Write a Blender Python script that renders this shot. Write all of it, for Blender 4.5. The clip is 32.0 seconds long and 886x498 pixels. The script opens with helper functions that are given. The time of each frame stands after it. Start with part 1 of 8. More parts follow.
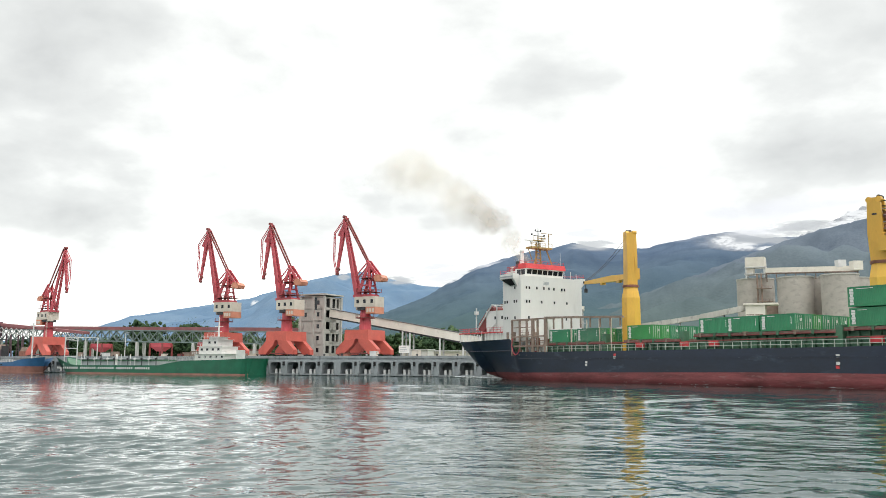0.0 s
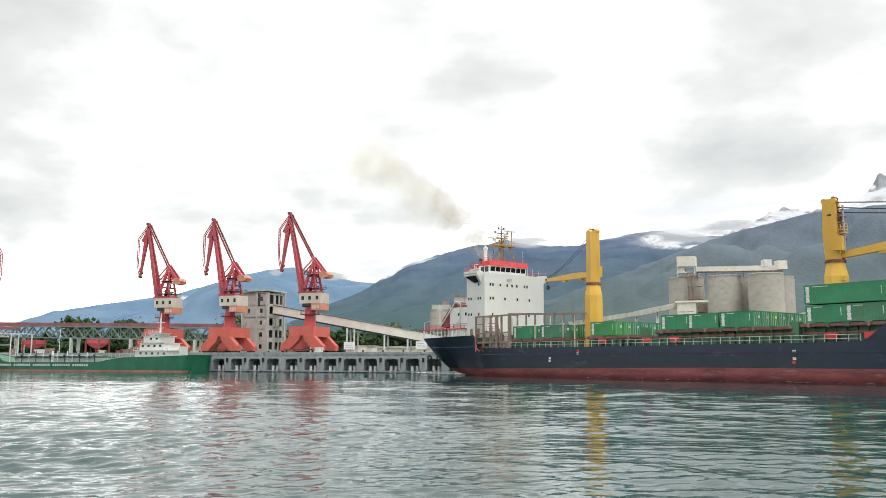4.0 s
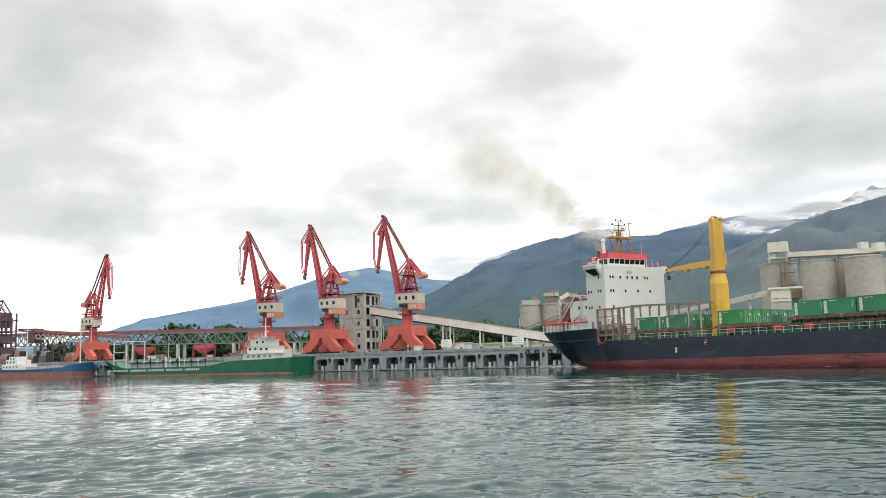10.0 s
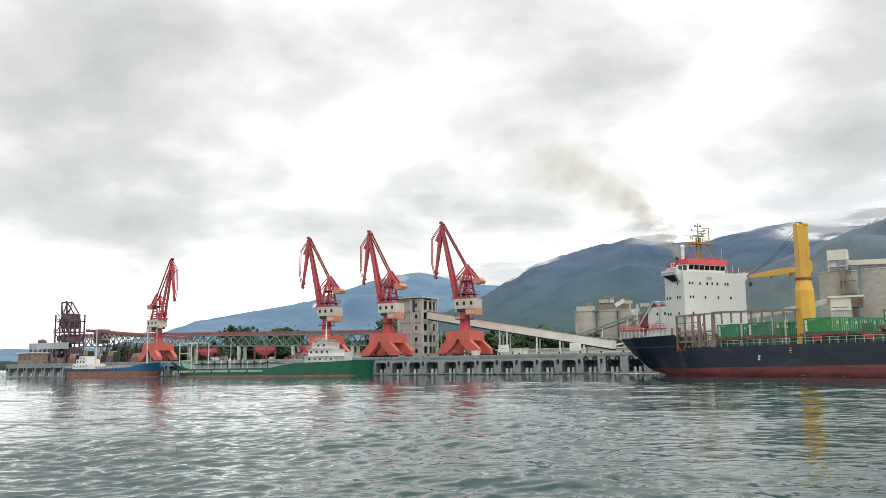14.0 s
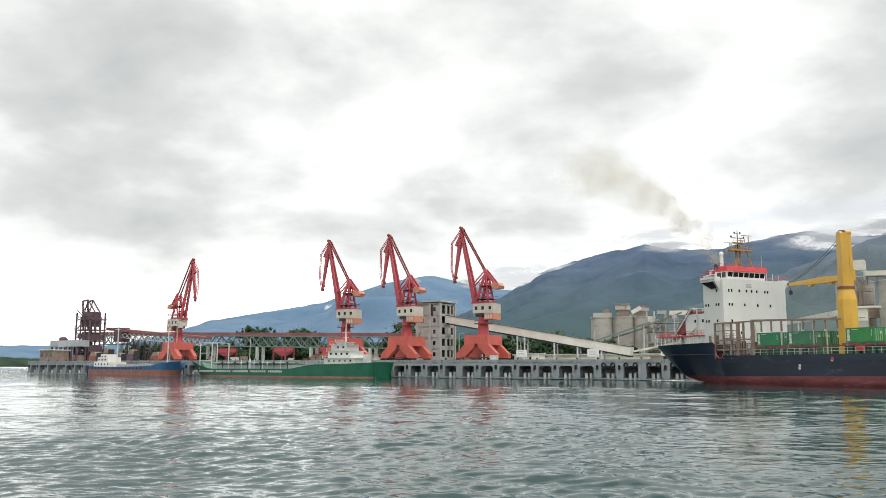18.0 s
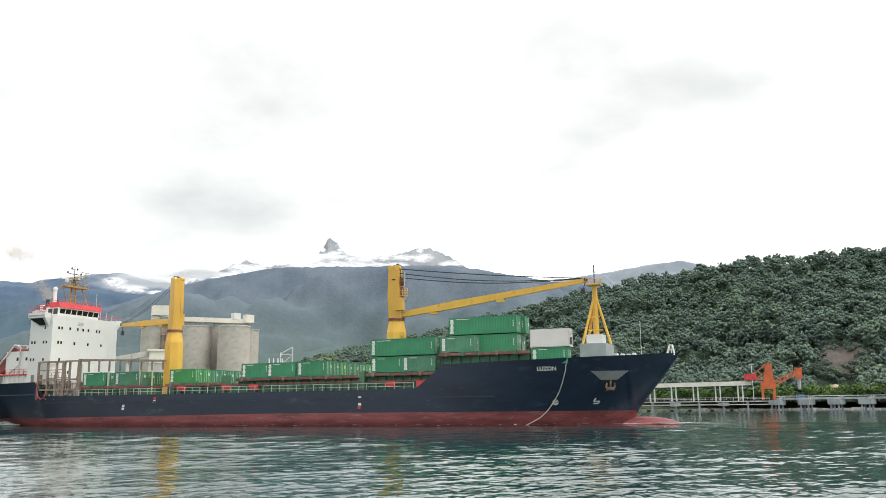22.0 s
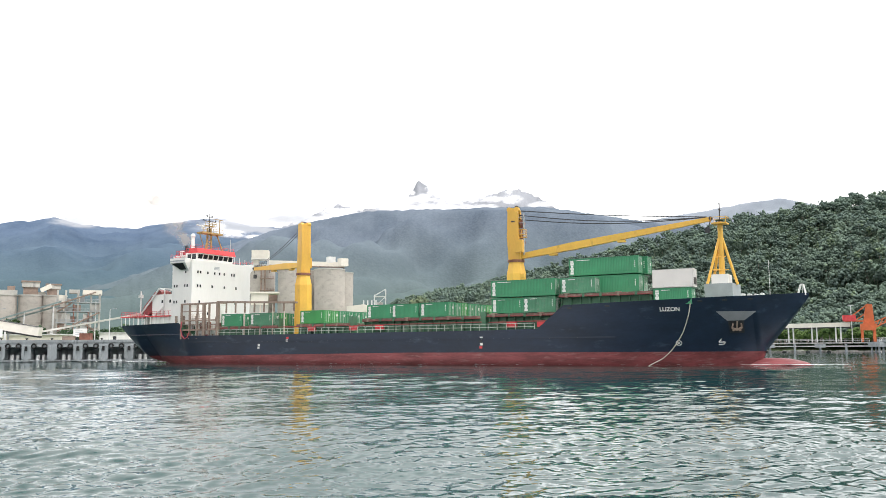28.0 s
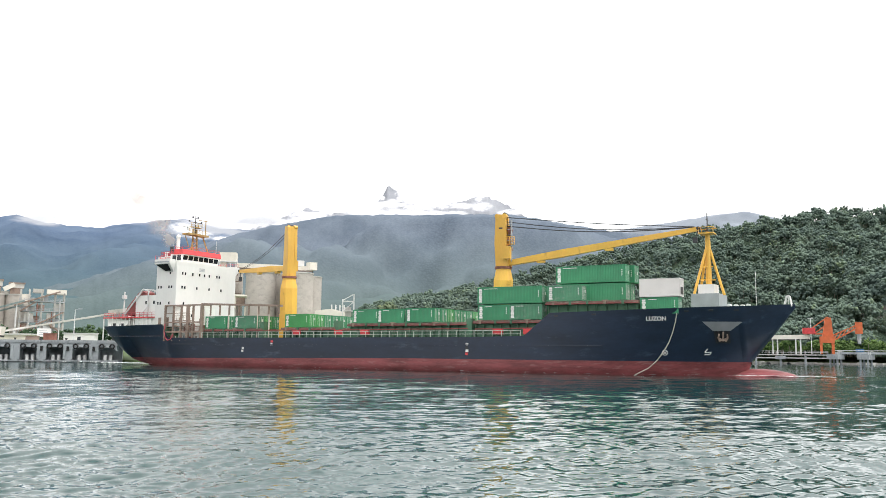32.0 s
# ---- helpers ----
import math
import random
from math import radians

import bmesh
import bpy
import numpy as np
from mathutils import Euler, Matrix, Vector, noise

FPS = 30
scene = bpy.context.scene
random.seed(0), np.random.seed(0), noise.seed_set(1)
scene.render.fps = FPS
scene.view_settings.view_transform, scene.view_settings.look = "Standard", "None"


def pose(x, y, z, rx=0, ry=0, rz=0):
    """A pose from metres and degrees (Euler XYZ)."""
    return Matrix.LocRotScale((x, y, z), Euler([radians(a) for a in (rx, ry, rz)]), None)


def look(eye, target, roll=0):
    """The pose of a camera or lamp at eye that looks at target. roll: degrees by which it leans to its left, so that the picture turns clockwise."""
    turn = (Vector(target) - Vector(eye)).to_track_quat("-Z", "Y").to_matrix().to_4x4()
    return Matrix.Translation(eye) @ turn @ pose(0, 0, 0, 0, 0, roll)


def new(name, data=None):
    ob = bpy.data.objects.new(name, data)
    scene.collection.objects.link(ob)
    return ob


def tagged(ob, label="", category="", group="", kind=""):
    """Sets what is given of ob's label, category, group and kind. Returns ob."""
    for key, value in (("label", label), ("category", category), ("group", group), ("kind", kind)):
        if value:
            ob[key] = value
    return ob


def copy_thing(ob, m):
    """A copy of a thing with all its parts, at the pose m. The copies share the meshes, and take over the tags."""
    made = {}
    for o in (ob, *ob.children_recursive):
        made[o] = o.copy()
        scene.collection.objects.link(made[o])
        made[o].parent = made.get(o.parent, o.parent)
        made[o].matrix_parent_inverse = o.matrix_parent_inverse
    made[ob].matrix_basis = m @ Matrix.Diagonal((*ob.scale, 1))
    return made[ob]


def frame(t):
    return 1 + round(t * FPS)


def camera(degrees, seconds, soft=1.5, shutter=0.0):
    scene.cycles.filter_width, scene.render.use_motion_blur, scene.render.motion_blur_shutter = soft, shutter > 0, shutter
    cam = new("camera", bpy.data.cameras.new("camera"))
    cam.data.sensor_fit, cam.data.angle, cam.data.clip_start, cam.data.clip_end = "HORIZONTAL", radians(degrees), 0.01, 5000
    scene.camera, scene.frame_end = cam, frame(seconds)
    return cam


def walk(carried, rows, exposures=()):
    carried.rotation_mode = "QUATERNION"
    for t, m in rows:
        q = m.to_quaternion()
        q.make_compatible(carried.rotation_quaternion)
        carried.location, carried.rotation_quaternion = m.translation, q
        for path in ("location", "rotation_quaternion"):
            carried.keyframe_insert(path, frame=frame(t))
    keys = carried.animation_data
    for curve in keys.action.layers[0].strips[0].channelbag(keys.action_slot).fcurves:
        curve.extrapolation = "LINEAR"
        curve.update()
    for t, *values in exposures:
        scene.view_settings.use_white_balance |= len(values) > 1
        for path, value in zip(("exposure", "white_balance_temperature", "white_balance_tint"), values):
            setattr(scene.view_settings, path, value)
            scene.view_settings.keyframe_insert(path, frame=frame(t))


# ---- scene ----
# camera: seconds, x, y, z, yaw, pitch, roll
PATH = [
    (0, 0, 0, 3.2, -0.1, 7.87, -0.24),
    (0.5, -0.47, -0.39, 3.2, -0.11, 7.85, -0.17),
    (1, -0.93, -0.79, 3.2, -0.12, 7.82, -0.2),
    (1.5, -1.39, -1.19, 3.2, -0.21, 7.82, -0.1),
    (2, -1.85, -1.58, 3.2, -1.47, 7.84, 0.09),
    (2.5, -2.32, -1.98, 3.2, -2.84, 7.77, 0.02),
    (3, -2.79, -2.36, 3.2, -3.81, 7.68, -0.11),
    (3.5, -3.27, -2.73, 3.2, -4.59, 7.67, -0.09),
    (5.5, -5.38, -4, 3.2, -4.75, 7.39, -0.13),
    (6, -5.94, -4.28, 3.2, -4.74, 7.4, -0.02),
    (6.5, -6.5, -4.56, 3.2, -5.36, 7.51, 0.13),
    (7, -7.04, -4.87, 3.2, -6.3, 7.61, 0.27),
    (7.5, -7.55, -5.2, 3.2, -6.61, 7.53, 0.11),
    (8, -8.02, -5.58, 3.2, -6.62, 7.5, 0.1),
    (8.5, -8.45, -6.02, 3.2, -6.48, 7.45, 0.15),
    (9, -8.84, -6.49, 3.2, -5.13, 7.42, 0.12),
    (9.5, -9.21, -7, 3.2, -1.97, 7.36, 0.38),
    (10, -9.56, -7.52, 3.2, 0.6, 7.42, 1.53),
    (10.5, -9.9, -8.06, 3.2, 0.61, 7.38, 1.3),
    (11, -10.24, -8.59, 3.2, 1.34, 7.57, 1.42),
    (11.5, -10.6, -9.1, 3.2, 1.35, 7.57, 1.12),
    (12, -10.98, -9.59, 3.2, 1.52, 7.57, 0.89),
    (12.5, -11.39, -10.07, 3.2, 1.81, 7.74, 0.93),
    (13, -11.83, -10.55, 3.2, 2.25, 7.83, 1.03),
    (13.5, -12.29, -11.02, 3.2, 2.81, 7.83, 0.95),
    (14, -12.75, -11.48, 3.2, 3.75, 7.81, 0.77),
    (14.5, -13.19, -11.93, 3.2, 3.89, 7.76, 0.79),
    (15, -13.61, -12.37, 3.2, 3.99, 7.54, 0.79),
    (15.5, -13.98, -12.78, 3.2, 4.2, 7.36, 0.52),
    (17.5, -14.87, -14.1, 3.2, 4.45, 7.49, -0.24),
    (18, -14.99, -14.37, 3.2, 4.45, 8.06, -0.19),
    (18.5, -15.09, -14.63, 3.2, 0.89, 8.16, -0.09),
    (19, -15.19, -14.9, 3.2, -10.36, 8.21, -0.39),
    (19.5, -15.32, -15.17, 3.2, -20.28, 8.34, -0.49),
    (20, -15.48, -15.47, 3.2, -26.64, 9.29, -0.05),
    (20.5, -15.67, -15.78, 3.2, -31.16, 9.58, 0.31),
    (21, -15.87, -16.1, 3.2, -35, 9.94, 0.24),
    (21.5, -16.09, -16.43, 3.2, -38.53, 10.29, 0.66),
    (22, -16.31, -16.77, 3.2, -40.39, 10.6, 0.59),
    (22.5, -16.54, -17.1, 3.2, -41.63, 10.81, 0.54),
    (23, -16.77, -17.43, 3.2, -42.12, 10.74, 0.07),
    (23.5, -17, -17.76, 3.2, -42.05, 10.61, 0.34),
    (24, -17.23, -18.08, 3.2, -41.97, 9.94, 0.64),
    (24.5, -17.46, -18.41, 3.2, -41.29, 9.5, 0.94),
    (25, -17.7, -18.74, 3.2, -36.77, 7.98, 1.1),
    (25.5, -17.94, -19.07, 3.2, -34.49, 7.01, 1.39),
    (27.5, -18.88, -20.29, 3.2, -34.41, 6.73, 0.38),
    (28, -19.07, -20.54, 3.2, -34.28, 6.67, 0.36),
    (28.5, -19.25, -20.75, 3.2, -34.26, 6.62, 0.33),
    (29, -19.41, -20.93, 3.2, -34.27, 6.6, 0.18),
    (29.5, -19.55, -21.08, 3.2, -34.3, 6.64, 0.03),
    (30, -19.68, -21.22, 3.2, -34.29, 7.7, 0.13),
    (30.5, -19.81, -21.35, 3.2, -34.97, 7.31, -0.6),
    (31, -19.94, -21.48, 3.2, -35.95, 7.17, -0.68),
    (31.5, -20.07, -21.61, 3.2, -36.33, 7.12, -0.66),
    (32, -20.2, -21.75, 3.2, -36.53, 7.08, -0.53),
]
# ship: seconds, x, y, heading
SHIP_PATH = [
    (0, 68.94, 126.31, -55.84),
    (2, 70.08, 124.61, -56.5),
    (4, 70.99, 123.1, -57.12),
    (6, 71.67, 121.87, -57.73),
    (8, 72.44, 120.53, -58.4),
    (10, 73.34, 118.78, -59),
    (12, 74.51, 116.68, -59.7),
    (14, 75.46, 114.73, -60.34),
    (16, 76.43, 112.68, -60.99),
    (18, 77.39, 110.54, -61.65),
    (20, 78.41, 108.29, -62.34),
    (22, 79.48, 105.93, -63.09),
    (24, 80.23, 103.77, -63.72),
    (26, 80.96, 101.59, -64.36),
    (28, 81.64, 99.4, -65.01),
    (30, 82.19, 97.36, -65.66),
    (32, 82.69, 95.34, -66.31),
]
cam = camera(55.6, 32.0, soft=0.8)
walk(cam, [(t, pose(x, y, z, 90 + p, r, w)) for t, x, y, z, w, p, r in PATH],
     exposures=[(t, e, 6400, 7 if t < 24 else 11) for t, e in ((0, 0.49), (9, 0.47), (10.5, 0.29), (18.6, 0.26), (20.0, 0.78), (23, 0.60), (24.5, 0.62), (25.5, 0.76), (27.5, 0.97), (32, 0.97))])

# ---- world and light ----
world = bpy.data.worlds.new("overcast_sky")
scene.world = world
world.use_nodes = True
wn, wl = world.node_tree.nodes, world.node_tree.links
wn.clear()
w_out = wn.new("ShaderNodeOutputWorld")
w_bg = wn.new("ShaderNodeBackground")
w_sky = wn.new("ShaderNodeTexSky")
w_sky.sky_type, w_sky.sun_disc = "NISHITA", False
w_sky.sun_elevation, w_sky.sun_rotation = radians(52), radians(200)
w_dim = wn.new("ShaderNodeVectorMath")
w_dim.operation = "SCALE"
w_dim.inputs["Scale"].default_value = 0.10
w_co = wn.new("ShaderNodeTexCoord")
w_sep = wn.new("ShaderNodeSeparateXYZ")
w_up = wn.new("ShaderNodeMath")
w_up.operation, w_up.inputs[1].default_value = "ADD", 0.34
w_abs = wn.new("ShaderNodeMath")
w_abs.operation = "ABSOLUTE"
w_dx, w_dy = wn.new("ShaderNodeMath"), wn.new("ShaderNodeMath")
w_dx.operation = w_dy.operation = "DIVIDE"
w_vec = wn.new("ShaderNodeCombineXYZ")
w_n1, w_n2 = wn.new("ShaderNodeTexNoise"), wn.new("ShaderNodeTexNoise")
w_n1.inputs["Scale"].default_value, w_n1.inputs["Detail"].default_value, w_n1.inputs["Roughness"].default_value = 2.0, 8, 0.52
w_n1.inputs["Distortion"].default_value = 0.1
w_n2.inputs["Scale"].default_value, w_n2.inputs["Detail"].default_value = 0.75, 4
w_add = wn.new("ShaderNodeMath")
w_add.operation = "MULTIPLY_ADD"
w_add.inputs[1].default_value = 0.55
w_ramp = wn.new("ShaderNodeValToRGB")
w_ramp.color_ramp.elements[0].position, w_ramp.color_ramp.elements[0].color = 0.44, (2.3, 2.28, 2.22, 1)
w_ramp.color_ramp.elements[1].position, w_ramp.color_ramp.elements[1].color = 1.0, (0.50, 0.497, 0.49, 1)
for at_, grey_ in ((0.56, (1.62, 1.61, 1.57, 1)), (0.70, (0.93, 0.92, 0.89, 1)), (0.84, (0.66, 0.655, 0.64, 1))):
    w_ramp.color_ramp.elements.new(at_).color = grey_
w_mix = wn.new("ShaderNodeMix")
w_mix.data_type = "RGBA"
w_mix.inputs["Factor"].default_value = 0.95
wl.new(w_co.outputs["Generated"], w_sep.inputs[0])
wl.new(w_sep.outputs["Z"], w_abs.inputs[0])
wl.new(w_abs.outputs[0], w_up.inputs[0])
wl.new(w_sep.outputs["X"], w_dx.inputs[0])
wl.new(w_up.outputs[0], w_dx.inputs[1])
wl.new(w_sep.outputs["Y"], w_dy.inputs[0])
wl.new(w_up.outputs[0], w_dy.inputs[1])
wl.new(w_dx.outputs[0], w_vec.inputs[0])
wl.new(w_dy.outputs[0], w_vec.inputs[1])
wl.new(w_vec.outputs[0], w_n1.inputs["Vector"])
wl.new(w_vec.outputs[0], w_n2.inputs["Vector"])
wl.new(w_n2.outputs["Fac"], w_add.inputs[0])
wl.new(w_n1.outputs["Fac"], w_add.inputs[2])
w_side = wn.new("ShaderNodeVectorMath")
w_side.operation = "DOT_PRODUCT"
w_side.inputs[1].default_value = (-0.09, -0.04, 0.85)
w_thick = wn.new("ShaderNodeMath")
w_thick.operation = "ADD"
wl.new(w_co.outputs["Generated"], w_side.inputs[0])
w_sq = wn.new("ShaderNodeMath")
w_sq.operation = "MULTIPLY"
wl.new(w_sep.outputs["Z"], w_sq.inputs[0])
wl.new(w_sep.outputs["Z"], w_sq.inputs[1])
w_zen = wn.new("ShaderNodeMath")
w_zen.operation, w_zen.inputs[1].default_value = "MULTIPLY_ADD", -1.05
wl.new(w_sq.outputs[0], w_zen.inputs[0])
wl.new(w_side.outputs["Value"], w_zen.inputs[2])
wl.new(w_zen.outputs[0], w_thick.inputs[0])
w_deep = wn.new("ShaderNodeMath")
w_deep.operation, w_deep.inputs[1].default_value, w_deep.inputs[2].default_value = "MULTIPLY_ADD", 1.4, -0.255
wl.new(w_add.outputs[0], w_deep.inputs[0])
wl.new(w_deep.outputs[0], w_thick.inputs[1])
w_fit = wn.new("ShaderNodeMath")
w_fit.operation, w_fit.inputs[1].default_value = "MULTIPLY", 0.80
wl.new(w_thick.outputs[0], w_fit.inputs[0])
wl.new(w_fit.outputs[0], w_ramp.inputs[0])
wl.new(w_sky.outputs[0], w_dim.inputs[0])
wl.new(w_dim.outputs[0], w_mix.inputs["A"])
wl.new(w_ramp.outputs[0], w_mix.inputs["B"])
wl.new(w_mix.outputs["Result"], w_bg.inputs["Color"])
w_bg.inputs["Strength"].default_value = 1.0
wl.new(w_bg.outputs[0], w_out.inputs["Surface"])

sun = new("sun", bpy.data.lights.new("sun", "SUN"))
sun.data.energy, sun.data.angle, sun.data.color = 1.1, radians(25), (1.0, 0.97, 0.92)
sun.matrix_world = look((0, 0, 100), (-20, 45, 20))


# ---- materials ----
def mat(name, color, rough=0.6, metal=0.0, var=0.25, scale=0.6, fine=9.0, bump=0.0, streak=(1, 1, 1), stain=None, amount=0.0, stain_at=0.6, spread=0.12):
    """A surface whose colour varies at two scales, with fine relief and, if given, stains of another colour."""
    m = bpy.data.materials.new(name)
    m.use_nodes = True
    nt, lk = m.node_tree.nodes, m.node_tree.links
    bsdf = nt["Principled BSDF"]
    bsdf.inputs["Roughness"].default_value, bsdf.inputs["Metallic"].default_value = rough, metal
    co, mp = nt.new("ShaderNodeTexCoord"), nt.new("ShaderNodeMapping")
    mp.inputs["Scale"].default_value = streak
    lk.new(co.outputs["Object"], mp.inputs["Vector"])
    big, small = nt.new("ShaderNodeTexNoise"), nt.new("ShaderNodeTexNoise")
    big.inputs["Scale"].default_value, big.inputs["Detail"].default_value = scale, 5
    small.inputs["Scale"].default_value, small.inputs["Detail"].default_value = fine, 3
    lk.new(mp.outputs[0], big.inputs["Vector"])
    lk.new(mp.outputs[0], small.inputs["Vector"])
    info = nt.new("ShaderNodeObjectInfo")
    s1 = nt.new("ShaderNodeMath")
    s1.operation = "MULTIPLY_ADD"
    s1.inputs[1].default_value = 0.35
    lk.new(small.outputs["Fac"], s1.inputs[0])
    lk.new(big.outputs["Fac"], s1.inputs[2])
    ramp = nt.new("ShaderNodeValToRGB")
    lo = [c * (1 - var) for c in color] + [1]
    hi = [min(1, c * (1 + var)) for c in color] + [1]
    ramp.color_ramp.elements[0].position, ramp.color_ramp.elements[0].color = 0.42, lo
    ramp.color_ramp.elements[1].position, ramp.color_ramp.elements[1].color = 0.92, hi
    lk.new(s1.outputs[0], ramp.inputs[0])
    out = ramp.outputs[0]
    if stain:
        sn = nt.new("ShaderNodeTexNoise")
        sn.inputs["Scale"].default_value, sn.inputs["Detail"].default_value, sn.inputs["Roughness"].default_value = scale * 2.3, 8, 0.65
        lk.new(mp.outputs[0], sn.inputs["Vector"])
        sr = nt.new("ShaderNodeValToRGB")
        sr.color_ramp.elements[0].position, sr.color_ramp.elements[0].color = stain_at, (0, 0, 0, 1)
        sr.color_ramp.elements[1].position, sr.color_ramp.elements[1].color = stain_at + spread, (amount, amount, amount, 1)
        lk.new(sn.outputs["Fac"], sr.inputs[0])
        mx = nt.new("ShaderNodeMix")
        mx.data_type = "RGBA"
        mx.inputs["B"].default_value = (*stain, 1)
        lk.new(sr.outputs[0], mx.inputs["Factor"])
        lk.new(out, mx.inputs["A"])
        out = mx.outputs["Result"]
    hsv = nt.new("ShaderNodeHueSaturation")
    rv = nt.new("ShaderNodeMapRange")
    rv.inputs["To Min"].default_value, rv.inputs["To Max"].default_value = 0.92, 1.08
    lk.new(info.outputs["Random"], rv.inputs["Value"])
    lk.new(rv.outputs[0], hsv.inputs["Value"])
    lk.new(out, hsv.inputs["Color"])
    lk.new(hsv.outputs[0], bsdf.inputs["Base Color"])
    if bump:
        bp = nt.new("ShaderNodeBump")
        bp.inputs["Strength"].default_value, bp.inputs["Distance"].default_value = bump, 0.05
        lk.new(small.outputs["Fac"], bp.inputs["Height"])
        lk.new(bp.outputs[0], bsdf.inputs["Normal"])
    return m


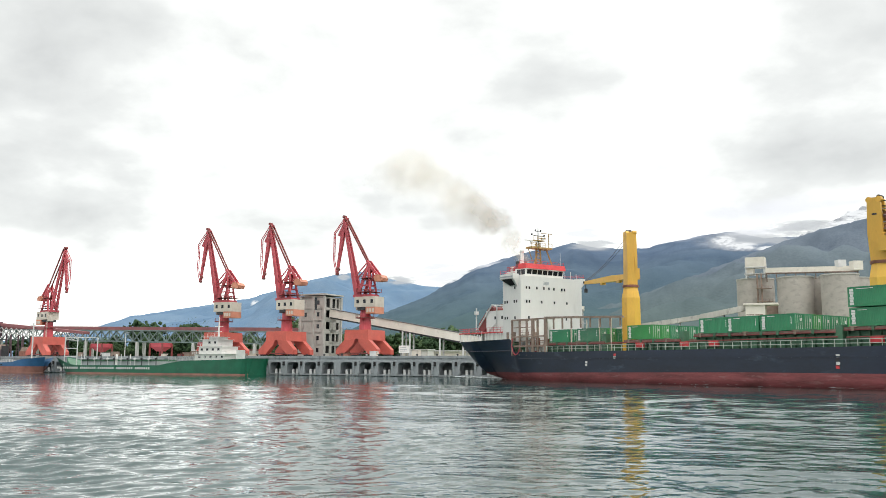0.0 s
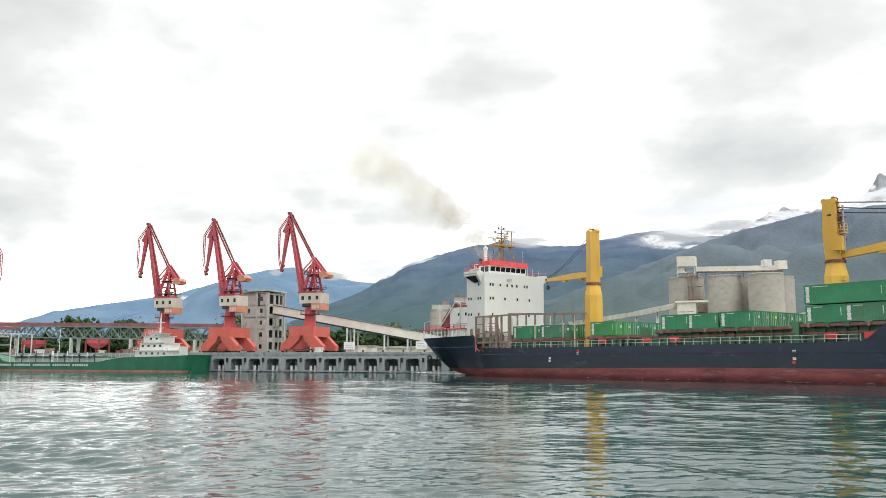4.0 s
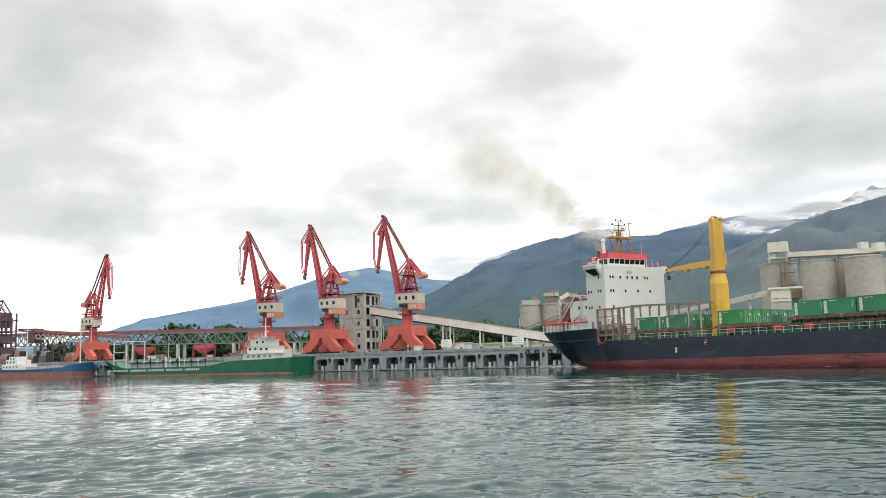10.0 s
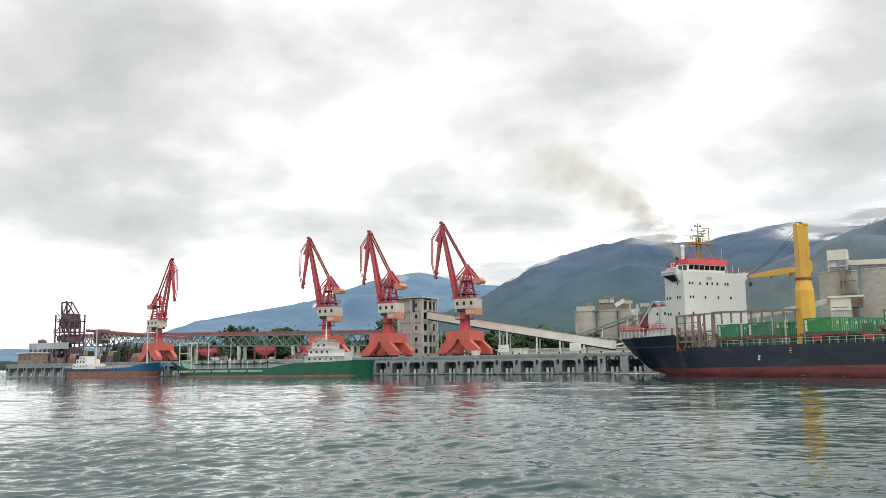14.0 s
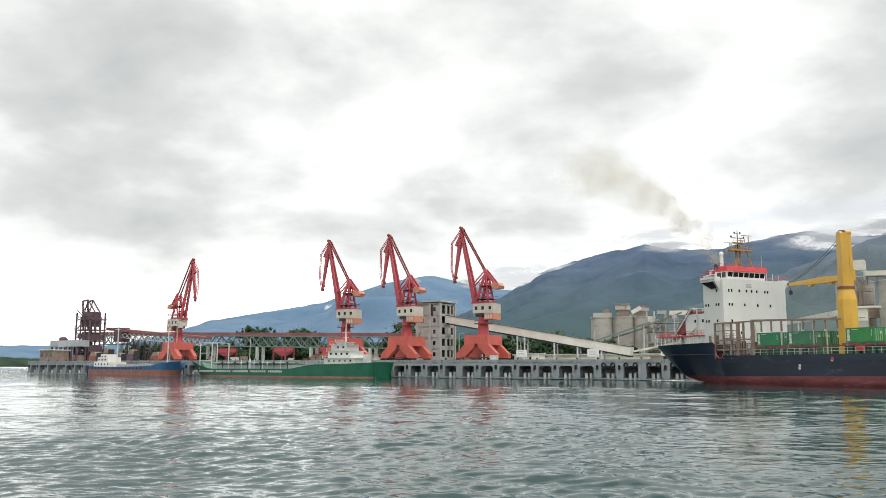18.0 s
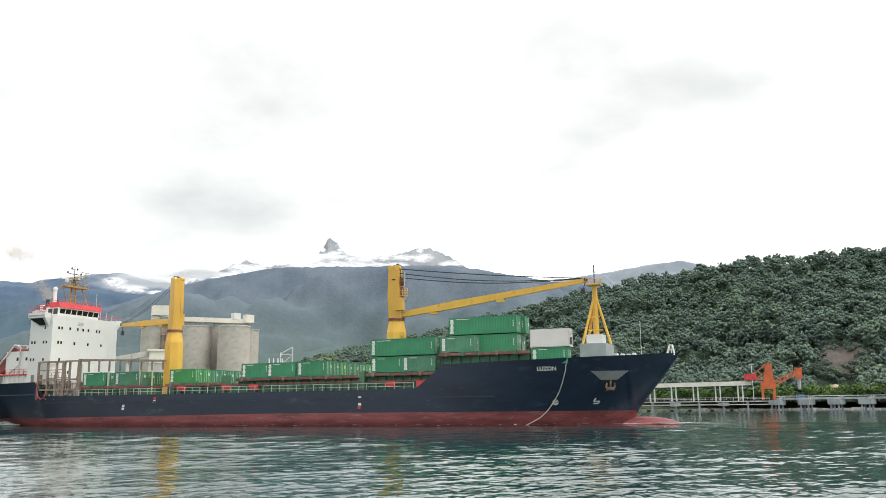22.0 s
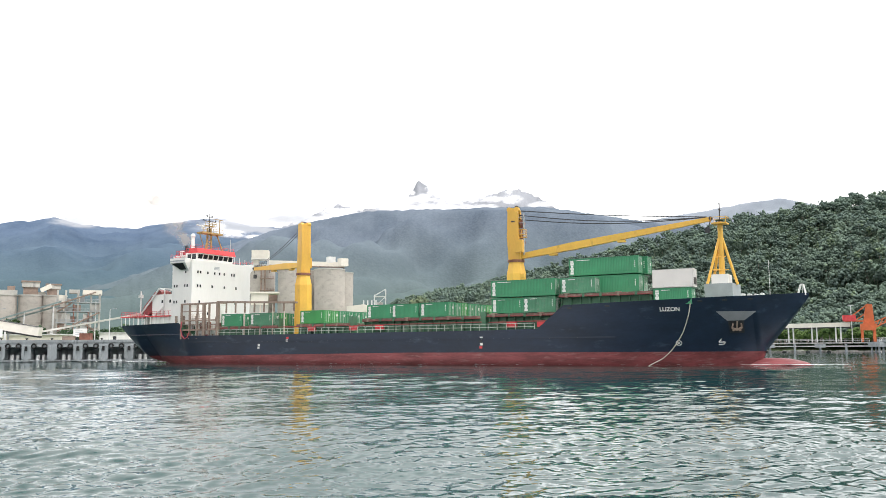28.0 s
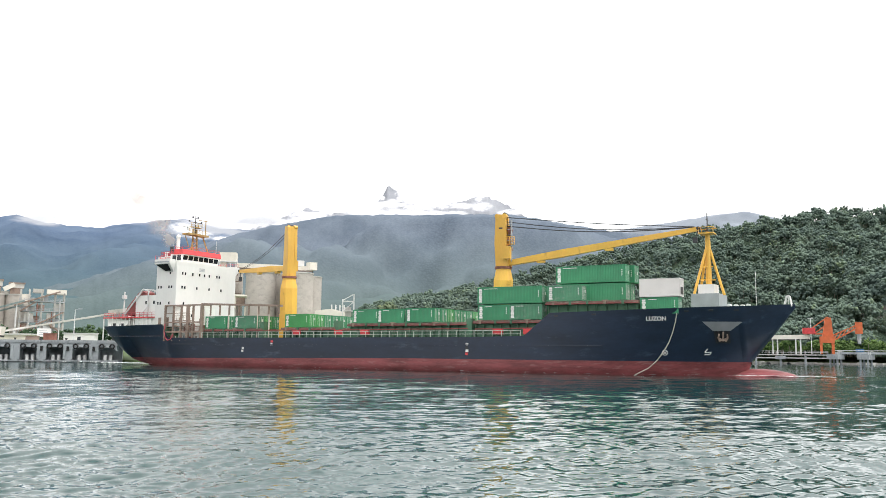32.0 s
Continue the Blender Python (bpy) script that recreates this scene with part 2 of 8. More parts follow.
M = dict(
    navy=mat("navy_hull_paint", (0.011, 0.020, 0.042), 0.36, var=0.4, scale=0.22, fine=2.5, streak=(0.35, 1, 1.1), stain=(0.07, 0.10, 0.14), amount=0.5, stain_at=0.58),
    red=mat("red_antifouling", (0.24, 0.062, 0.066), 0.55, var=0.45, scale=0.45, fine=3, streak=(0.35, 1, 2.0), stain=(0.36, 0.20, 0.19), amount=0.5, stain_at=0.55),
    white=mat("white_marine_paint", (0.78, 0.77, 0.74), 0.45, var=0.06, scale=0.25, fine=3, streak=(1, 1, 0.3), stain=(0.50, 0.42, 0.35), amount=0.35, stain_at=0.66),
    redroof=mat("red_marine_paint", (0.62, 0.055, 0.06), 0.5, var=0.2, scale=0.8),
    darkred=mat("dark_red_paint", (0.24, 0.06, 0.055), 0.55, var=0.3, scale=0.8),
    yellow=mat("yellow_crane_paint", (0.74, 0.42, 0.065), 0.42, var=0.12, scale=0.3, fine=4, streak=(1, 1, 0.4), stain=(0.30, 0.16, 0.05), amount=0.55, stain_at=0.64),
    green=mat("green_container_paint", (0.042, 0.245, 0.115), 0.42, var=0.12, scale=0.35, fine=3, stain=(0.10, 0.22, 0.13), amount=0.5, stain_at=0.60),
    limegreen=mat("bright_green_container_paint", (0.055, 0.30, 0.085), 0.45, var=0.12, scale=0.35, fine=3, stain=(0.10, 0.22, 0.10), amount=0.5, stain_at=0.60),
    fadegreen=mat("faded_green_container_paint", (0.075, 0.24, 0.135), 0.5, var=0.15, scale=0.5, fine=3, stain=(0.16, 0.27, 0.19), amount=0.7, stain_at=0.52),
    reefer=mat("dirty_white_panel", (0.74, 0.70, 0.67), 0.5, var=0.06, scale=0.4, stain=(0.50, 0.44, 0.38), amount=0.4, stain_at=0.62),
    mast=mat("weathered_yellow_mast_paint", (0.40, 0.26, 0.09), 0.6, var=0.25, scale=0.8, stain=(0.25, 0.15, 0.08), amount=0.6, stain_at=0.5),
    deckgreen=mat("green_deck_paint", (0.07, 0.17, 0.10), 0.6, var=0.3, scale=0.6, stain=(0.22, 0.12, 0.08), amount=0.6, stain_at=0.58),
    deckrail=mat("pale_green_rail_paint", (0.58, 0.66, 0.58), 0.55, var=0.2, scale=0.8),
    steelbrown=mat("purple_brown_steel", (0.135, 0.085, 0.10), 0.7, var=0.3, scale=0.5),
    hatchred=mat("brick_red_hatch_steel", (0.19, 0.105, 0.085), 0.7, var=0.3, scale=0.5, stain=(0.27, 0.24, 0.20), amount=0.7, stain_at=0.50),
    rust=mat("rusty_steel", (0.24, 0.10, 0.07), 0.75, var=0.4, scale=0.8, bump=0.2),
    brown=mat("brown_primer_steel", (0.27, 0.20, 0.16), 0.7, var=0.3, scale=0.7),
    grey=mat("grey_steel_paint", (0.38, 0.40, 0.42), 0.5, var=0.15, scale=0.5),
    lightgrey=mat("pale_grey_paint", (0.62, 0.62, 0.61), 0.5, var=0.1, scale=0.5, stain=(0.4, 0.36, 0.3), amount=0.4, stain_at=0.62),
    dark=mat("dark_steel", (0.035, 0.035, 0.038), 0.6, var=0.3, scale=1),
    window=mat("dark_window_glass", (0.02, 0.024, 0.03), 0.12, var=0.1, scale=1),
    crane=mat("orange_red_crane_paint", (0.54, 0.110, 0.082), 0.5, var=0.18, scale=0.25, fine=2.5, stain=(0.42, 0.15, 0.12), amount=0.5, stain_at=0.58),
    cranefade=mat("faded_orange_panel", (0.62, 0.26, 0.17), 0.55, var=0.15, scale=0.5),
    cranepale=mat("faded_pink_red_paint", (0.50, 0.083, 0.102), 0.5, var=0.2, scale=0.25),
    cabin=mat("cream_cabin_paint", (0.62, 0.56, 0.48), 0.55, var=0.12, scale=0.5, stain=(0.45, 0.25, 0.18), amount=0.4, stain_at=0.62),
    concrete=mat("weathered_concrete", (0.50, 0.485, 0.45), 0.85, var=0.22, scale=0.18, fine=2.5, bump=0.3, streak=(1, 1, 0.35), stain=(0.17, 0.165, 0.16), amount=0.7, stain_at=0.56),
    quay=mat("quay_concrete", (0.33, 0.355, 0.37), 0.85, var=0.25, scale=0.3, fine=3, bump=0.3, streak=(1, 1, 0.4), stain=(0.15, 0.16, 0.17), amount=0.8, stain_at=0.55),
    silo=mat("silo_concrete", (0.47, 0.435, 0.395), 0.85, var=0.12, scale=0.16, fine=1.2, streak=(1, 1, 1.6), stain=(0.36, 0.335, 0.305), amount=0.7, stain_at=0.52),
    gallery=mat("pale_gallery_sheet", (0.74, 0.70, 0.62), 0.6, var=0.12, scale=0.3, stain=(0.42, 0.38, 0.33), amount=0.5, stain_at=0.60),
    rubber=mat("black_rubber", (0.02, 0.02, 0.02), 0.85, var=0.3, scale=2),
    shipgreen=mat("green_hull_paint", (0.012, 0.115, 0.062), 0.45, var=0.25, scale=0.3, stain=(0.08, 0.16, 0.11), amount=0.5, stain_at=0.60),
    shipblue=mat("blue_hull_paint", (0.03, 0.11, 0.24), 0.5, var=0.25, scale=0.3, stain=(0.10, 0.14, 0.2), amount=0.5, stain_at=0.60),
    oxide=mat("rust_red_bottom", (0.30, 0.14, 0.11), 0.7, var=0.3, scale=0.4),
    teal=mat("teal_steel_truss", (0.20, 0.26, 0.255), 0.6, var=0.25, scale=0.5),
    redsheet=mat("weathered_red_roof_sheet", (0.27, 0.105, 0.11), 0.6, var=0.25, scale=0.3, stain=(0.30, 0.2, 0.19), amount=0.5, stain_at=0.58),
    orange=mat("orange_loader_paint", (0.62, 0.14, 0.045), 0.5, var=0.2, scale=0.5),
    black=mat("black_cable", (0.02, 0.02, 0.022), 0.5, var=0.2, scale=2),
    earth=mat("bare_earth", (0.082, 0.064, 0.057), 0.95, var=0.5, scale=0.12, fine=0.9, bump=0.6, stain=(0.11, 0.125, 0.085), amount=0.6, stain_at=0.55),
    sand=mat("sandy_rock", (0.40, 0.32, 0.23), 0.9, var=0.3, scale=0.3, fine=2, bump=0.5),
    land=mat("grassy_ground", (0.075, 0.11, 0.045), 0.95, var=0.4, scale=0.03, fine=0.5, bump=0.5),
    rope=mat("pale_rope", (0.60, 0.57, 0.50), 0.8, var=0.2, scale=3),
    foam=mat("white_foam", (0.75, 0.78, 0.78), 0.7, var=0.15, scale=1.5),
)


# ---- mesh helpers ----
def box(bm, c, s, m=None):
    """A box with its centre c and its sizes s, in the frame m."""
    vs = bmesh.ops.create_cube(bm, size=1.0)["verts"]
    t = Matrix.Translation(c) @ Matrix.Diagonal((*s, 1))
    bmesh.ops.transform(bm, matrix=(m @ t) if m else t, verts=vs)
    return vs


def span(bm, lo, hi):
    """A box from one corner to the other."""
    return box(bm, [(a + b) / 2 for a, b in zip(lo, hi)], [abs(b - a) for a, b in zip(lo, hi)])


def beam(bm, p, q, w, h=None, w2=None, h2=None):
    """A bar of rectangular section from p to q, w wide across and h high; tapers to w2, h2."""
    p, q = Vector(p), Vector(q)
    d = q - p
    side = d.cross(Vector((0, 0, 1)))
    if side.length < 1e-4 * d.length + 1e-9:
        side = Vector((0, 1, 0))
    side.normalize()
    up = side.cross(d).normalized()
    h = h or w
    w2, h2 = w2 or w, h2 or h
    vs = []
    for o, a, b in ((p, w, h), (q, w2, h2)):
        for i, j in ((-1, -1), (1, -1), (1, 1), (-1, 1)):
            vs.append(bm.verts.new(o + side * (i * a / 2) + up * (j * b / 2)))
    for f in ((3, 2, 1, 0), (4, 5, 6, 7), (0, 1, 5, 4), (1, 2, 6, 5), (2, 3, 7, 6), (3, 0, 4, 7)):
        bm.faces.new([vs[i] for i in f])
    return vs


def tube(bm, p, q, r, r2=None, n=10):
    """A round bar from p to q."""
    p, q = Vector(p), Vector(q)
    d = q - p
    m = Matrix.Translation((p + q) / 2) @ d.to_track_quat("Z", "Y").to_matrix().to_4x4()
    return bmesh.ops.create_cone(bm, cap_ends=True, segments=n, radius1=r, radius2=r if r2 is None else r2, depth=d.length, matrix=m)["verts"]


def prism(bm, pts, y0, y1):
    """A slab with the outline pts (x, z) between y0 and y1."""
    a = [bm.verts.new((x, y0, z)) for x, z in pts]
    b = [bm.verts.new((x, y1, z)) for x, z in pts]
    k = len(pts)
    bm.faces.new(a)
    bm.faces.new(b[::-1])
    for i in range(k):
        bm.faces.new((a[i], b[i], b[(i + 1) % k], a[(i + 1) % k]))
    return a + b


def blob(bm, c, s, n=2, rough=0.0, seed=0):
    """A rounded lump with an uneven surface."""
    vs = bmesh.ops.create_icosphere(bm, subdivisions=n, radius=1.0)["verts"]
    for v in vs:
        k = 1 + rough * noise.noise(v.co * 1.7 + Vector((seed, seed * 0.7, 0)))
        v.co = Vector(c) + Vector((v.co.x * s[0], v.co.y * s[1], v.co.z * s[2])) * k
    return vs


def mesh(name, bm, materials, smooth=False):
    bmesh.ops.recalc_face_normals(bm, faces=bm.faces)
    me = bpy.data.meshes.new(name)
    bm.to_mesh(me)
    bm.free()
    for m in materials if isinstance(materials, (list, tuple)) else [materials]:
        me.materials.append(m)
    if smooth:
        me.polygons.foreach_set("use_smooth", [True] * len(me.polygons))
    return me


def part(name, bm, material, parent, label="", smooth=False):
    """Links bm as ONE mesh under a thing or a part."""
    ob = new(name, mesh(name, bm, material, smooth))
    ob.parent = parent
    return tagged(ob, label)


def alone(name, bm, material, label, category, group="", kind="", smooth=False):
    return tagged(new(name, mesh(name, bm, material, smooth)), label, category, group, kind)


def thing(name, label, category, group="", m=None):
    ob = tagged(new(name), label, category, group)
    if m:
        ob.matrix_world = m
    return ob


B = bmesh.new
# quay frame: s along the quay face, b inland from it
QUAY = Matrix(((0.885, 0.466, 0, -28.8), (-0.466, 0.885, 0, 246.0), (0, 0, 1, 0), (0, 0, 0, 1)))


def on_quay(s, b, z=0.0, turn=0.0):
    return QUAY @ pose(s, b, z, 0, 0, turn)


# ---- water, land and mountains ----
def grid_mesh(name, co, rows, cols, material, smooth=True):
    """A sheet of rows x cols vertices."""
    i = np.arange(rows * cols).reshape(rows, cols)
    q = np.stack([i[:-1, :-1], i[:-1, 1:], i[1:, 1:], i[1:, :-1]], -1).reshape(-1, 4)
    me = bpy.data.meshes.new(name)
    me.vertices.add(rows * cols)
    me.vertices.foreach_set("co", np.asarray(co, np.float32).ravel())
    me.loops.add(q.size)
    me.loops.foreach_set("vertex_index", q.ravel().astype(np.int32))
    me.polygons.add(len(q))
    me.polygons.foreach_set("loop_start", np.arange(0, q.size, 4, dtype=np.int32))
    me.polygons.foreach_set("use_smooth", np.full(len(q), smooth))
    me.update(calc_edges=True)
    me.materials.append(material)
    return me


def water_material():
    m = bpy.data.materials.new("harbour_water")
    m.use_nodes = True
    nt, lk = m.node_tree.nodes, m.node_tree.links
    b = nt["Principled BSDF"]
    b.inputs["Base Color"].default_value = (0.008, 0.042, 0.040, 1)
    b.inputs["Roughness"].default_value = 0.03
    b.inputs["IOR"].default_value = 1.333
    co, mp = nt.new("ShaderNodeTexCoord"), nt.new("ShaderNodeMapping")
    mp.inputs["Rotation"].default_value = (0, 0, radians(25))
    mp.inputs["Scale"].default_value = (0.55, 1.0, 1.0)
    lk.new(co.outputs["Object"], mp.inputs["Vector"])
    heights = []
    for sc, det in ((1.7, 3), (9.0, 2)):
        n = nt.new("ShaderNodeTexNoise")
        n.inputs["Scale"].default_value, n.inputs["Detail"].default_value = sc, det
        lk.new(mp.outputs[0], n.inputs["Vector"])
        heights.append(n)
    b1, b2 = nt.new("ShaderNodeBump"), nt.new("ShaderNodeBump")
    b1.inputs["Strength"].default_value, b1.inputs["Distance"].default_value = 0.55, 0.065
    b2.inputs["Strength"].default_value, b2.inputs["Distance"].default_value = 0.18, 0.008
    lk.new(heights[0].outputs["Fac"], b1.inputs["Height"])
    lk.new(heights[1].outputs["Fac"], b2.inputs["Height"])
    lk.new(b1.outputs[0], b2.inputs["Normal"])
    lk.new(b2.outputs[0], b.inputs["Normal"])
    return m


def make_water():
    rng = np.random.default_rng(5)
    r = np.concatenate([[0.0], np.geomspace(2.5, 14.5, 100), np.geomspace(15.0, 150.0, 520), np.geomspace(152.0, 420.0, 60), [650, 1000, 1800, 3000, 4700]])
    a = np.radians(np.concatenate([np.linspace(-180, -101, 30), np.linspace(-100, 108, 780), np.linspace(109, 180, 24)]))
    R, A = np.meshgrid(r, a, indexing="ij")
    X, Y = R * np.sin(A) - 10.0, R * np.cos(A) - 12.0
    Z = np.zeros_like(X)
    cell = np.gradient(r)[:, None]
    for k in range(48):
        lam = 0.17 * 1.062 ** k if k < 34 else 1.6 * 1.17 ** (k - 34)
        th = radians(rng.uniform(-58, 58)) + radians(82)
        amp = (0.0082 * lam ** 0.86 if k < 34 else 0.0024 * lam) * rng.uniform(0.6, 1.3)
        amp *= np.clip((lam - 0.2) / 0.4, 0.2, 1.1) if k < 34 else 1.0 + 0.9 * np.clip((4.0 - lam) / 2.0, 0, 1)
        amp = amp * np.clip((lam / cell - 2.2) / 2.0, 0, 1)
        bend = 0.35 * lam * np.sin((X * np.sin(th) - Y * np.cos(th)) * 0.9 / lam + rng.uniform(0, 6.28))
        s = 2 * np.pi / lam * (X * np.cos(th) + Y * np.sin(th) + bend) + rng.uniform(0, 6.28)
        Z += amp * (0.5 * np.sin(s) + 1.0 - 1.7 * np.abs(np.sin(s / 2)))
    Z *= 1 + 0.5 * np.sin(X * 0.13 + np.sin(Y * 0.09) * 2) * np.sin(Y * 0.12 + 1.3)
    # calmer water in the lee of the hill
    Z *= np.interp(np.degrees(A), (-180, 2, 18, 30, 44, 58, 180), (1.1, 1.1, 0.85, 0.66, 0.66, 0.95, 0.95))
    me = grid_mesh("water", np.stack([X, Y, Z], -1), len(r), len(a), water_material())
    return tagged(new("water", me), "rippled grey-green harbour water reflecting a white overcast sky", "water", kind="structure")


water = make_water()


def fbm(x, y, scale, octaves, seed):
    """Smooth random heights at many places at once, from a sum of turned waves."""
    rng = np.random.default_rng(seed)
    out, amp, f = np.zeros_like(x), 1.0, 1.0 / scale
    for _ in range(octaves):
        for _ in range(5):
            th, ph = rng.uniform(0, 6.283, 2)
            out += amp * 0.4 * np.sin((x * np.cos(th) + y * np.sin(th)) * 6.283 * f * rng.uniform(0.7, 1.4) + ph)
        amp, f = amp * 0.55, f * 2.0
    return out


def forest_material(name, low, high, scale, bump, foot=None, foot_top=220.0):
    """Far woods: soft folds of colour at the size of gullies, and the grain of single crowns. foot: greener tone low
    down, leaving the painted haze to the heights.
    """
    m = bpy.data.materials.new(name)
    m.use_nodes = True
    nt, lk = m.node_tree.nodes, m.node_tree.links
    b = nt["Principled BSDF"]
    b.inputs["Roughness"].default_value = 1.0
    b.inputs["Specular IOR Level"].default_value = 0.0
    co = nt.new("ShaderNodeTexCoord")
    n1, n2, v = nt.new("ShaderNodeTexNoise"), nt.new("ShaderNodeTexNoise"), nt.new("ShaderNodeTexVoronoi")
    n1.inputs["Scale"].default_value, n1.inputs["Detail"].default_value, n1.inputs["Roughness"].default_value = scale * 0.06, 6, 0.55
    n2.inputs["Scale"].default_value, n2.inputs["Detail"].default_value, n2.inputs["Roughness"].default_value = scale * 1.5, 3, 0.6
    v.inputs["Scale"].default_value = scale * 2.0
    for n in (n1, n2, v):
        lk.new(co.outputs["Object"], n.inputs["Vector"])
    s = nt.new("ShaderNodeMath")
    s.operation, s.inputs[1].default_value = "MULTIPLY_ADD", 0.26
    lk.new(n2.outputs["Fac"], s.inputs[0])
    lk.new(n1.outputs["Fac"], s.inputs[2])
    g = nt.new("ShaderNodeMath")
    g.operation, g.inputs[1].default_value = "MULTIPLY_ADD", -0.16
    lk.new(v.outputs["Distance"], g.inputs[0])
    lk.new(s.outputs[0], g.inputs[2])
    ramp = nt.new("ShaderNodeValToRGB")
    ramp.color_ramp.elements[0].position, ramp.color_ramp.elements[0].color = 0.34, (*low, 1)
    ramp.color_ramp.elements[1].position, ramp.color_ramp.elements[1].color = 0.74, (*high, 1)
    lk.new(g.outputs[0], ramp.inputs[0])
    out = ramp.outputs[0]
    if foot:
        # greener woods on the lower slopes; the bluer heights carry painted haze
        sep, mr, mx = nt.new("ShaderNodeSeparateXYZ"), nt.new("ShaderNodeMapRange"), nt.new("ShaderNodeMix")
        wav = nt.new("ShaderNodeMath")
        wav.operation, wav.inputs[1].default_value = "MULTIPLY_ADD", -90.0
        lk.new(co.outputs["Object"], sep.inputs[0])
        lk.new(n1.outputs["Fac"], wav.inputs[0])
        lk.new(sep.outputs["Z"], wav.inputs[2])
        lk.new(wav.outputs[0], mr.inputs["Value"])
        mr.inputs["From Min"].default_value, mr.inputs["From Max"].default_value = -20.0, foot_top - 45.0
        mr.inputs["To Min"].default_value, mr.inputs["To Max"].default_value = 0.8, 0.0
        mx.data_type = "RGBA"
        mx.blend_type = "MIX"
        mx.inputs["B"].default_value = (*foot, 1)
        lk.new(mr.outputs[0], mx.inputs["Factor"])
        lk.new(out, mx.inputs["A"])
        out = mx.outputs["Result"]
    lk.new(out, b.inputs["Base Color"])
    bp = nt.new("ShaderNodeBump")
    bp.inputs["Strength"].default_value, bp.inputs["Distance"].default_value = bump, 4.0
    lk.new(v.outputs["Distance"], bp.inputs["Height"])
    bp.invert = True
    lk.new(bp.outputs[0], b.inputs["Normal"])
    return m


def ridge(name, label, az, el, far, near, material, seed, rough=0.05, fuzz=2.0, steps=130, back=0.4, foot=4.0, jag=0.0):
    """A mountain whose skyline has the elevations el (degrees) at the bearings az, at the distance far, falling to its foot at the distance near."""
    fine = np.arange(az[0], az[-1] + 1e-6, 0.12)
    e = np.interp(fine, az, el)
    k = np.hanning(9)
    e = np.convolve(np.pad(e, 4, mode="edge"), k / k.sum(), "valid")
    if jag:
        e = e + jag * np.convolve(np.random.default_rng(seed).normal(0, 1, len(e) + 2), (0.3, 0.5, 0.3), "valid")
    t = np.concatenate([np.linspace(0, 1, steps), [1.12, 1.3]])
    T, Az = np.meshgrid(t, np.radians(fine), indexing="ij")
    R = near + (far - near) * T
    X, Y = R * np.sin(Az), R * np.cos(Az)
    top = np.tan(np.radians(e))[None, :] * far
    up = np.where(T <= 1, np.clip(T, 0, 1) ** 1.25, 1 - (T - 1) * back * 4)
    Z = top * up
    swell = fbm(X, Y, (far - near) * 0.45, 4, seed)
    Z += top * rough * 3.0 * swell * np.sin(np.pi * np.clip(T, 0, 1)) ** 0.8
    # gullies running down the slope
    gully = np.abs(np.sin(np.degrees(Az) * 1.15 + 1.3 * fbm(X, Y, far * 0.35, 3, seed + 1)))
    Z += top * rough * 0.28 * (gully - 0.6) * np.sin(np.pi * np.clip(T, 0, 1)) ** 1.2
    Z += fuzz * fbm(X, Y, far * 0.03, 2, seed + 2) * np.clip(T * 2, 0, 1)
    lid = np.tan(np.radians(e))[None, :] * R * (0.985 + 0.015 * np.clip(T, 0, 1))
    Z = np.where(T < 1, np.minimum(Z, lid), Z)
    Z = np.maximum(Z, foot * 0.2) + 2.5
    me = grid_mesh(name, np.stack([X, Y, Z], -1), len(t), len(fine), material)
    return tagged(new(name, me), label, "mountain", kind="structure")


# distance haze is put into the base colours of the far mountains
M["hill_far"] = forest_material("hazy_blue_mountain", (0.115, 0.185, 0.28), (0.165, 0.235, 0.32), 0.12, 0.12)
M["hill_mid"] = forest_material("hazed_blue_green_mountain", (0.066, 0.096, 0.150), (0.112, 0.150, 0.212), 0.12, 0.14, (0.060, 0.098, 0.086), 360.0)
M["hill_near"] = forest_material("hazed_grey_green_mountain", (0.088, 0.110, 0.142), (0.156, 0.184, 0.222), 0.12, 0.12, (0.088, 0.122, 0.104), 230.0)
M["hill_peak"] = forest_material("hazed_rocky_peak", (0.20, 0.21, 0.232), (0.30, 0.31, 0.335), 0.12, 0.3)
M["hill_pale"] = forest_material("hazed_pale_mountain", (0.19, 0.215, 0.25), (0.25, 0.275, 0.31), 0.10, 0.1)
M["hill_wood"] = forest_material("dark_green_forest_floor", (0.035, 0.055, 0.042), (0.085, 0.120, 0.080), 0.6, 0.6)

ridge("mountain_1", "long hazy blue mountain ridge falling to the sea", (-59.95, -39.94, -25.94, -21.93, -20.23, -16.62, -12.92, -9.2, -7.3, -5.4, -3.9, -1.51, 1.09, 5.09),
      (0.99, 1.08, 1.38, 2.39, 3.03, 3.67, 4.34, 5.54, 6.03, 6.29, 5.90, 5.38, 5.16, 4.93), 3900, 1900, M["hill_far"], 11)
ridge("mountain_2", "forested mountain with blue haze in its colour, its peak near cloud", (-11.94, -5.93, -1.51, 2.35, 4.71, 7.01, 9.02, 10.71, 13.71, 16.11, 19.02, 21.34, 24.17, 30.17),
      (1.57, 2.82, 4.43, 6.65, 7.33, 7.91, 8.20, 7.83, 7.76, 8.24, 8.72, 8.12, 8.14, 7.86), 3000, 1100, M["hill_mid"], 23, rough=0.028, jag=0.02)
